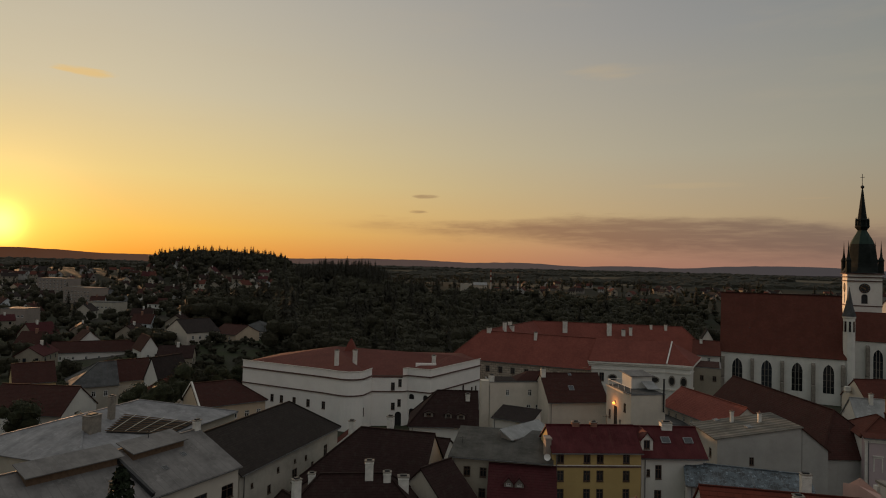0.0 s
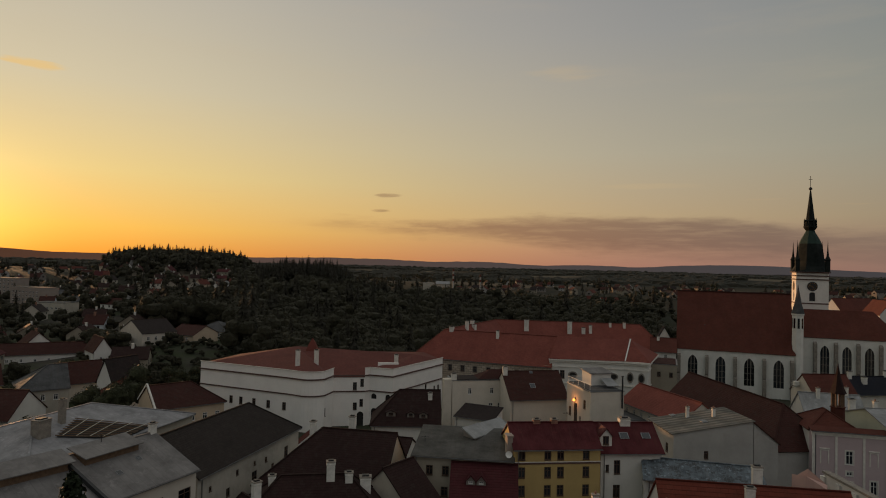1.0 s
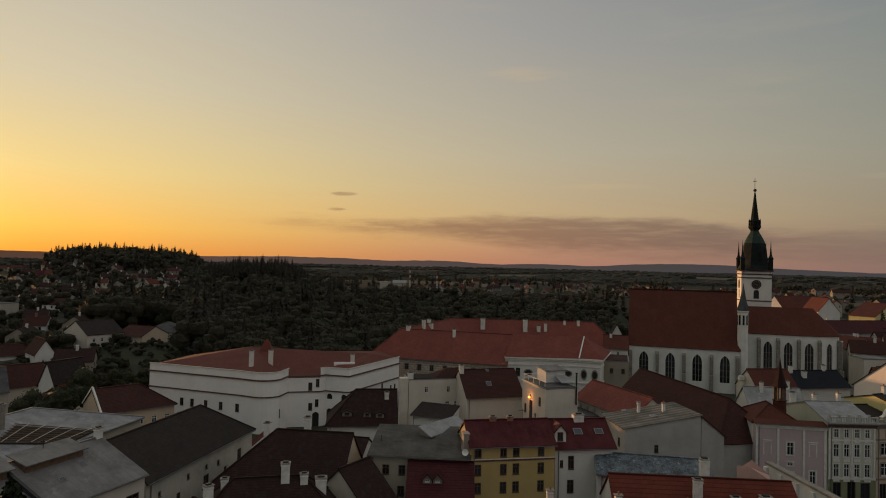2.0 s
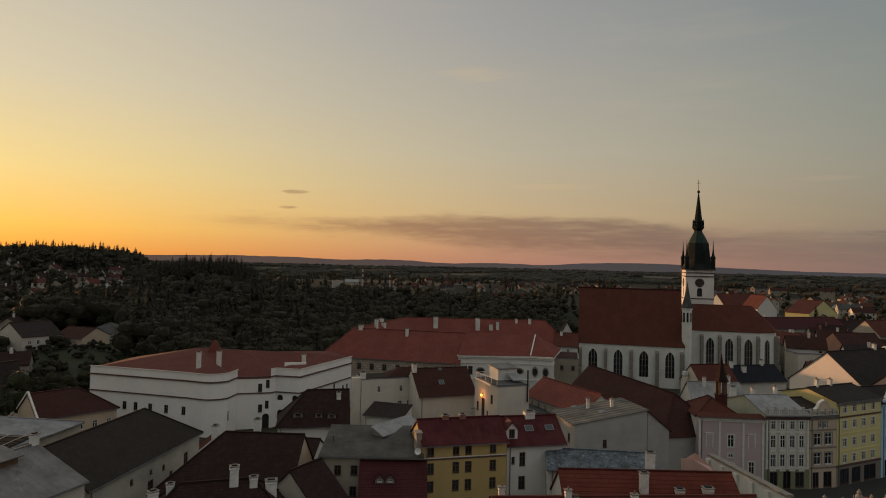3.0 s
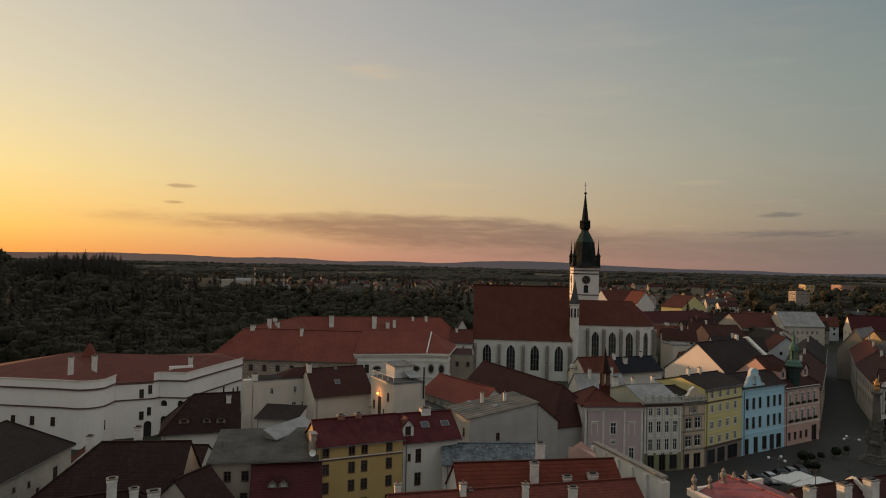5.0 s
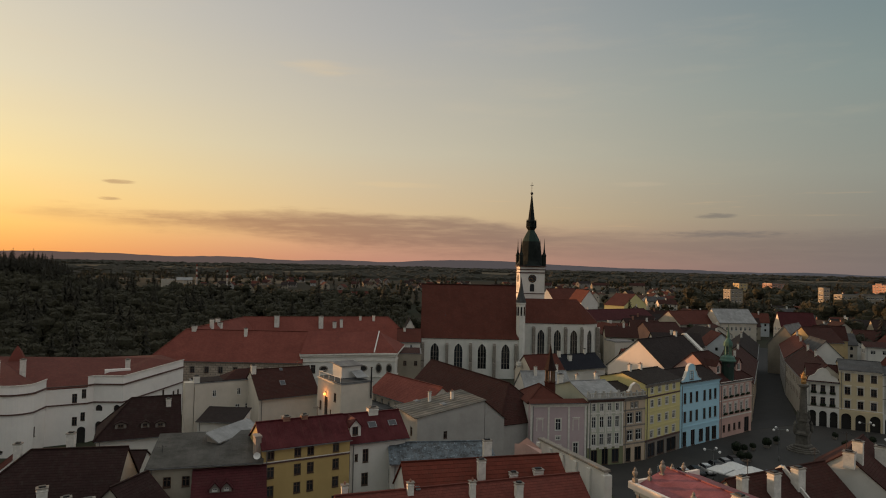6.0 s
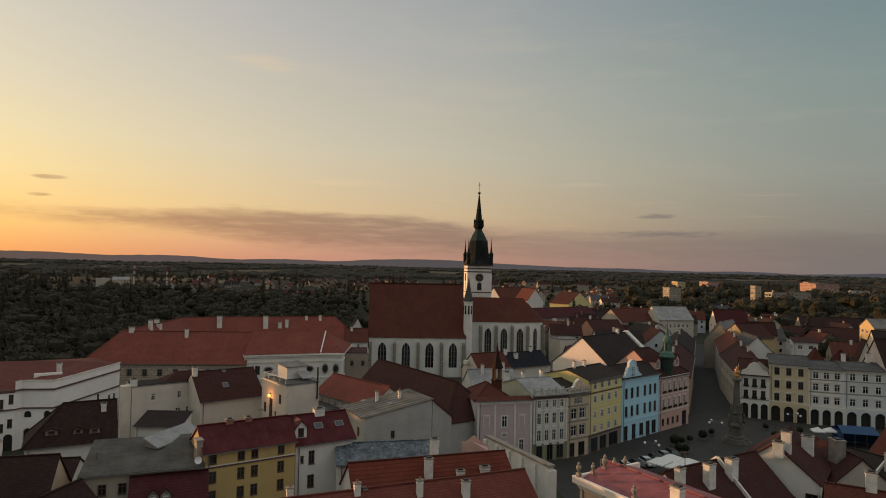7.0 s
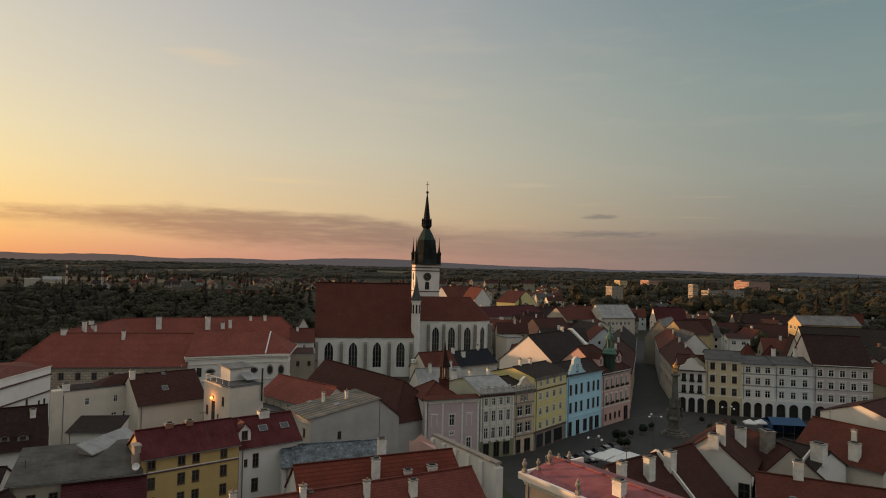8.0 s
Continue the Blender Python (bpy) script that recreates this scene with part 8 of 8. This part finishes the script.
def parasol(x, y, turn, w, d, mat, label, z=2.9):
    p = thing("parasol", x, y, turn, label, "parasol", "parasols on the square")
    bm = bmesh.new()
    v = [bm.verts.new(q) for q in ((-w / 2, -d / 2, z), (w / 2, -d / 2, z), (w / 2, d / 2, z), (-w / 2, d / 2, z))]
    t = bm.verts.new((0, 0, z + 0.8))
    s = [bm.verts.new(q.co - Vector((0, 0, 0.22))) for q in v]
    for i in range(4):
        bm.faces.new((v[i], v[(i + 1) % 4], t))
        bm.faces.new((s[i], s[(i + 1) % 4], v[(i + 1) % 4], v[i]))
    canopy = part("canopy", bm, mat, p)
    bm = bmesh.new()
    lathe(bm, [(0.4, 0), (0.4, 0.12), (0.045, 0.14), (0.04, z + 0.8)], 8)
    part("pole", bm, ZINC, p)


for x, y in ((94.6, 78.6), (98.4, 79.0), (95.4, 75.2), (99.2, 75.8)):
    parasol(x, y, 0.25, 3.7, 3.2, CANVAS, "white square parasol over a pavement cafe")
def tent(x, y, turn, w, d, z):
    t = thing("market_tent", x, y, turn, "large dark blue canvas tent on the square", "tent")
    bm = bmesh.new()
    for x0, y0, x1, y1 in ((-w / 2, d / 2 - 0.06, w / 2, d / 2), (-w / 2, -d / 2, -w / 2 + 0.06, d / 2 - 0.06), (w / 2 - 0.06, -d / 2, w / 2, d / 2 - 0.06)):
        box(bm, x0, y0, 0.1, x1, y1, z)
    part("side_curtain", bm, BLUECLOTH, t)
    bm = bmesh.new()
    slab(bm, [(-w / 2 - 0.2, -d / 2 - 0.2, z - 0.1), (w / 2 + 0.2, -d / 2 - 0.2, z - 0.1), (w / 2, 0, z + 1.0), (-w / 2, 0, z + 1.0)], 0.06)
    slab(bm, [(w / 2 + 0.2, d / 2 + 0.2, z - 0.1), (-w / 2 - 0.2, d / 2 + 0.2, z - 0.1), (-w / 2, 0, z + 1.0), (w / 2, 0, z + 1.0)], 0.06)
    part("tent_roof", bm, BLUEROOF, t, "lighter blue tent roof")
    for k in range(4):
        bm = bmesh.new()
        xx = -w / 2 + 0.1 + k * (w - 0.2) / 3
        lathe(bm, [(0.05, 0), (0.05, z - 0.1)], 8, xx, -d / 2 + 0.05)
        part("post", bm, ZINC, t)


BLUEROOF = plain("blue_tent_roof", (0.012, 0.05, 0.12), 0.75, 0, 0.2)
tent(151.5, 72.6, -0.75, 7.2, 6.0, 3.4)
for x, y in ((146.5, 78.0), (149.0, 76.6)):
    parasol(x, y, -0.8, 2.6, 2.4, CANVAS, "white square parasol over a pavement cafe", 2.7)


def planter(x, y, s):
    p = thing("planter", x, y, 0, "clipped green bush in a round stone planter", "plant", "planters on the square")
    bm = bmesh.new()
    lathe(bm, [(0.55 * s, 0.02), (0.75 * s, 0.6), (0.8 * s, 0.65), (0.7 * s, 0.66), (0.6 * s, 0.5)], 12)
    part("tub", bm, STONE, p)
    n = 220
    d = rng.normal(size=(n, 3))
    d /= np.linalg.norm(d, axis=1, keepdims=True)
    v, f = quads(d * s * rng.uniform(0.6, 0.95, (n, 1)) + np.array([0, 0, 1.25 * s]), d, 0.22 * s)
    me = bpy.data.meshes.new("foliage")
    me.from_pydata(v.tolist(), [], f.tolist())
    me.materials.append(LEAF["hedge"])
    link("foliage", me, p)


for x, y, s in ((114.5, 91.1, 1.5), (116.6, 90.9, 1.1), (119.8, 91.3, 1.0), (124.4, 91.4, 1.4), (129.2, 92.6, 1.1), (111.9, 86.3, 1.2), (110.6, 87.0, 1.3), (140.0, 84.0, 1.2), (146.0, 90.0, 1.0), (150, 84, 1.1)):
    planter(x, y, s * 0.75)

PAINT = {k: material("car_paint_" + k, c, 0.3, 0.2, 0.5)[0] for k, c in (("white", (0.62, 0.62, 0.62)), ("black", (0.02, 0.02, 0.022)), ("red", (0.3, 0.03, 0.03)), ("silver", (0.35, 0.36, 0.37)), ("blue", (0.04, 0.07, 0.16)))}
RUBBER = plain("tyre_rubber", (0.02, 0.02, 0.02), 0.9, 0, 0.2)


def car(x, y, turn, paint, label):
    c = thing("car", x, y, turn, label, "car", "parked cars")
    bm = bmesh.new()
    prof = [(-2.1, 0.35), (-2.15, 0.7), (-2.0, 0.92), (-1.1, 0.98), (1.9, 0.95), (2.1, 0.8), (2.1, 0.35)]
    a, b = [bm.verts.new((px_, -0.85, z)) for px_, z in prof], [bm.verts.new((px_, 0.85, z)) for px_, z in prof]
    bm.faces.new(a)
    bm.faces.new(b[::-1])
    for i in range(len(prof)):
        j = (i + 1) % len(prof)
        bm.faces.new((a[j], a[i], b[i], b[j]))
    bmesh.ops.bevel(bm, geom=bm.edges[:], offset=0.06, segments=2, affect="EDGES")
    bmesh.ops.recalc_face_normals(bm, faces=bm.faces[:])
    body = part("body", bm, PAINT[paint], c)
    bm = bmesh.new()
    prof = [(-1.2, 0.95), (-0.5, 1.42), (1.2, 1.45), (1.85, 0.95)]
    a, b = [bm.verts.new((px_, -0.78 + (0.14 if z > 1.2 else 0), z)) for px_, z in prof], [bm.verts.new((px_, 0.78 - (0.14 if z > 1.2 else 0), z)) for px_, z in prof]
    bm.faces.new(a)
    bm.faces.new(b[::-1])
    for i in range(4):
        j = (i + 1) % 4
        bm.faces.new((a[j], a[i], b[i], b[j]))
    bmesh.ops.recalc_face_normals(bm, faces=bm.faces[:])
    part("glazing", bm, GLASS, c, "dark car glass")
    bm = bmesh.new()
    box(bm, -0.45, -0.6, 1.43, 1.15, 0.6, 1.48)
    part("car_roof", bm, PAINT[paint], c)
    for sx in (-1.3, 1.3):
        for sy in (-0.82, 0.82):
            bm = bmesh.new()
            lathe(bm, [(0.2, -0.1), (0.32, -0.1), (0.32, 0.1), (0.2, 0.1)], 14)
            bmesh.ops.transform(bm, matrix=Matrix.Translation((sx, sy, 0.32)) @ Matrix.Rotation(math.pi / 2, 4, "X"), verts=bm.verts[:])
            part("wheel", bm, RUBBER, c)


for x, y, t, p in ((89.3, 84.4, 1.2, "white"), (92.4, 84.4, 1.2, "white"), (95.4, 84.4, 1.2, "black"), (98.4, 84.6, 1.2, "white"), (101.6, 85.2, 1.2, "black"), (104.8, 85.6, 1.2, "silver"), (107.6, 86.0, 1.2, "black"),
                   (104.0, 80.0, 0.2, "black"), (105.5, 77.4, 0.2, "blue")):
    car(x, y, t, p, "%s parked hatchback" % p + " on the paved town square")
# flat sign on the square
sg = thing("sign", 86.0, 84.8, 0.7, "white square sign board on a post", "sign")
bm = bmesh.new()
lathe(bm, [(0.05, 0), (0.05, 2.6)], 8)
part("post", bm, ZINC, sg)
bm = bmesh.new()
box(bm, -0.6, -0.08, 1.4, 0.6, -0.05, 2.7)
part("board", bm, CANVAS, sg)
bm = bmesh.new()
for z in (1.7, 2.0, 2.3):
    box(bm, -0.35, -0.1, z, 0.3, -0.081, z + 0.12)
part("bars", bm, IRON, sg)

# ---- courtyard wall with a stepped coping beside the red roofs ----
cw = thing("courtyard_wall", 58.9, 82.7, math.atan2(66.3 - 82.7, 58.0 - 58.9), "tall weathered courtyard wall with pilasters and stone coping", "wall")
L = math.hypot(0.9, 16.4)
bm = bmesh.new()
box(bm, 0, -0.3, -1, L, 0.3, 10.7)
part("wall_body", bm, WALL["white"], cw)
bm = bmesh.new()
box(bm, -0.2, -0.5, 10.7, L + 0.2, 0.5, 11.0)
part("coping", bm, STONE, cw)
for k in range(6):
    bm = bmesh.new()
    x = k * L / 5
    box(bm, x - 0.4, -0.62, -1, x + 0.4, 0.62, 10.3)
    part("pilaster", bm, WALL["church"], cw)
pw = thing("ruined_wall", 54.5, 83.5, -1.1, "broken pink plastered wall stump", "wall")
bm = bmesh.new()
prism(bm, [(0, 0), (2.2, -0.4), (4.6, 0.1), (4.4, 0.6), (2.0, 0.3), (0.1, 0.5)], -1, 10.2)
for v in bm.verts:
    if v.co.z > 5:
        v.co.z += noise.noise(v.co * 0.9) * 1.6 + (0.9 if 1 < v.co.x < 3 else 0)
part("wall_body", bm, WALL["pink"], pw)

# ---- stone urns on the pink-roofed house ----
def urn(x, y, z, s=1.0):
    u = thing("urn", x, y, 0, "carved stone urn on a parapet post", "urn", "parapet urns", z=z)
    bm = bmesh.new()
    box(bm, -0.25 * s, -0.25 * s, -0.9, 0.25 * s, 0.25 * s, 0.35 * s)
    part("post", bm, STONE, u)
    bm = bmesh.new()
    lathe(bm, [(0.12 * s, 0.35 * s), (0.14 * s, 0.5 * s), (0.32 * s, 0.9 * s), (0.34 * s, 1.1 * s), (0.16 * s, 1.3 * s), (0.2 * s, 1.45 * s), (0.0, 1.75 * s)], 10)
    part("vase", bm, STONE, u)


for x, y, s in ((50.8, 53.4, 0.90), (52.9, 53.3, 0.72), (54.7, 53.2, 1.12), (56.1, 53.1, 0.81), (57.8, 53.0, 0.81), (50.7, 45.2, 0.90), (50.7, 39.3, 0.90)):
    urn(x, y, 14.5, s)

# ---- friary ridge turret ----
ft = thing("ridge_turret", 75.6, 103.4, -0.4, "slender red-brown ridge turret with an open belfry", "turret", z=13.0)
bm = bmesh.new()
lathe(bm, [(1.1, -2), (1.1, 2.0), (1.3, 2.2)], 6)
part("turret_base", bm, ROOF["red"], ft)
bm = bmesh.new()
for k in range(6):
    a = radians(60 * k)
    box(bm, 0.85 * math.cos(a) - 0.14, 0.85 * math.sin(a) - 0.14, 2.1, 0.85 * math.cos(a) + 0.14, 0.85 * math.sin(a) + 0.14, 4.6)
part("belfry_posts", bm, TIMBER, ft)
bm = bmesh.new()
lathe(bm, [(1.35, 4.5), (0.9, 5.6), (0.35, 7.6), (0.05, 9.6), (0.0, 9.7)], 6)
part("turret_spire", bm, ROOF["umber"], ft)

# ---- roof terrace of the peach house: stair head, railing, flue and wall lamp ----
def terrace(x, y, turn, z):
    t = thing("roof_terrace", x, y, turn, "roof terrace with a glazed stair head and pale railing", "terrace", z=z)
    bm = bmesh.new()
    box(bm, 2.6, 5.0, 0, 7.0, 9.0, 2.4)
    part("stair_head", bm, WALL["white"], t)
    bm = bmesh.new()
    slab(bm, [(2.2, 4.6, 2.5), (7.4, 4.6, 2.5), (7.4, 9.4, 2.9), (2.2, 9.4, 2.9)], 0.15)
    part("stair_head_roof", bm, ROOF["tin"], t)
    bm = bmesh.new()
    for xx in (0.1, 2.0, 4.0):
        box(bm, xx - 0.03, 10.1, 0, xx + 0.03, 10.16, 1.0)
    for yy in (0.5, 3.0, 5.6, 8.0, 9.9):
        box(bm, 0.08, yy - 0.03, 0, 0.14, yy + 0.03, 1.0)
    box(bm, 0.06, 0.3, 1.0, 0.16, 10.2, 1.06)
    box(bm, 0.06, 10.1, 1.001, 4.2, 10.2, 1.061)
    part("railing", bm, FRAME["white"], t)
    bm = bmesh.new()
    lathe(bm, [(0.16, -3.5), (0.16, 2.6), (0.24, 2.65), (0.24, 2.8)], 10, 6.6, -0.3)
    part("flue", bm, IRON, t, "dark metal flue pipe")
    bm = bmesh.new()
    slab(bm, [(4.4, 1.6, 0.5), (6.9, 1.6, 0.5), (6.9, 4.5, 1.5), (4.4, 4.5, 1.5)], 0.1)
    part("glass_roof", bm, ROOF["white"], t)
    return t


TH = next(o for o in scene.objects if o.name == "tower_house")
terrace(TH.location.x, TH.location.y, TH.matrix_basis.to_euler().z, 14.3)
LAMPGLOW, nt, b = material("lamp_glass", (1.0, 0.6, 0.25), 0.4)
b.inputs["Emission Color"].default_value = (1.0, 0.34, 0.05, 1)
b.inputs["Emission Strength"].default_value = 3.5
wl = thing("wall_lamp", 0, 0, 0, "lit wall lamp with a warm orange glow", "lamp")
wl.matrix_basis = TH.matrix_basis @ Matrix.Translation((-0.35, LAMP_Y, LAMP_Z))
bm = bmesh.new()
bmesh.ops.create_uvsphere(bm, u_segments=12, v_segments=8, radius=0.27)
part("lamp_globe", bm, LAMPGLOW, wl)
bm = bmesh.new()
box(bm, 0.2, -0.08, -0.08, 0.36, 0.08, 0.5)
part("bracket", bm, IRON, wl)
bulb = new("lamp_light", bpy.data.lights.new("lamp_light", "POINT"))
bulb.data.energy, bulb.data.color, bulb.data.shadow_soft_size = 130.0, (1.0, 0.36, 0.10), 0.3
bulb.matrix_basis = TH.matrix_basis @ Matrix.Translation((-1.1, LAMP_Y, LAMP_Z))

# ---- ridge vents of the tin-roofed houses ----
tins = [o for o in scene.objects if o.parent is None and o.name.startswith("tin_roof_house")]
for o, x0, x1 in ((tins[0], 1.5, 8.5), (tins[1], 5.5, 15.0)):
    bm = bmesh.new()
    box(bm, x0, 5.4, 14.0, x1, 7.6, 15.5)
    part("ridge_vent", bm, TIMBER, o, "raised ridge vent box")
    bm = bmesh.new()
    slab(bm, [(x0 - 0.3, 4.9, 15.4), (x1 + 0.3, 4.9, 15.4), (x1 + 0.3, 8.2, 16.2), (x0 - 0.3, 8.2, 16.2)], 0.12)
    part("vent_roof", bm, ROOF["tin"], o)
    bm = bmesh.new()
    beam(bm, (-0.1, 0.0 - 0.4, 12.2), (-0.1, 7.7, 15.7), 0.35, 0.45)
    part("firewall", bm, IRON, o)
for x, y in ((7.5, 4.2), (4.0, 3.0)):
    skylight(tins[0], "gable", 12.5, 15.4, 12.05, 15.45, x, y, 0.7, 0.7)

# ---- open rafters of the workshop roof under repair ----
def rafters(c):
    """Bare battens and rafters over a dark sheet, painted as the opening's shade, between four roof corners."""
    r = thing("open_rafters", 0, 0, 0, "exposed timber rafters of a roof under repair", "rafters")
    c = [Vector(p) for p in c]
    # dark sheet laid on the closed roof as the shade of an opening
    bm = bmesh.new()
    slab(bm, [p + Vector((0, 0, 0.12)) for p in c], 0.1)
    part("opening", bm, DEEP_SHADE, r, "dark sheet painted as the shaded opening in the roof")
    at = lambda u, v: (c[0] * (1 - u) + c[1] * u) * (1 - v) + (c[3] * (1 - u) + c[2] * u) * v + Vector((0, 0, 0.3))
    for i in range(9):
        bm = bmesh.new()
        v = i / 8
        beam(bm, at(-0.02, v), at(1.02, v + 0.03 * math.sin(i * 3)), 0.09, 0.12)
        part("rafter", bm, TIMBER, r)
    for i in range(5):
        bm = bmesh.new()
        u = 0.1 + i / 5
        beam(bm, at(u, -0.05) + Vector((0, 0, 0.15)), at(u + 0.05, 1.02) + Vector((0, 0, 0.15)), 0.07, 0.06)
        part("batten", bm, FRAME["cream"], r)


rafters([(-47.8, 93.0, 12.3), (-40.5, 97.8, 10.8), (-39.2, 103.9, 11.0), (-48.4, 99.7, 13.05)])
columnar(-29.0, 59.4, 18.4)

# ---- satellite dish on the grey sheet roof ----
FG = next(o for o in scene.objects if o.name == "flat_grey_house")
bm = bmesh.new()
lathe(bm, [(0.0, 0.0), (0.2, 0.03), (0.36, 0.1), (0.45, 0.18), (0.45, 0.2), (0.2, 0.05), (0.0, 0.02)], 14, caps=False)
bmesh.ops.transform(bm, matrix=Matrix.Translation((13.1, -0.1, 12.75)) @ Matrix.Rotation(radians(70), 4, "X"), verts=bm.verts[:])
dish = part("satellite_dish", bm, FRAME["white"], FG, "white satellite dish")
bm = bmesh.new()
beam(bm, (13.1, 0.1, 12.0), (13.101, 0.1, 12.8), 0.06, 0.06)
part("mast", bm, ZINC, dish)
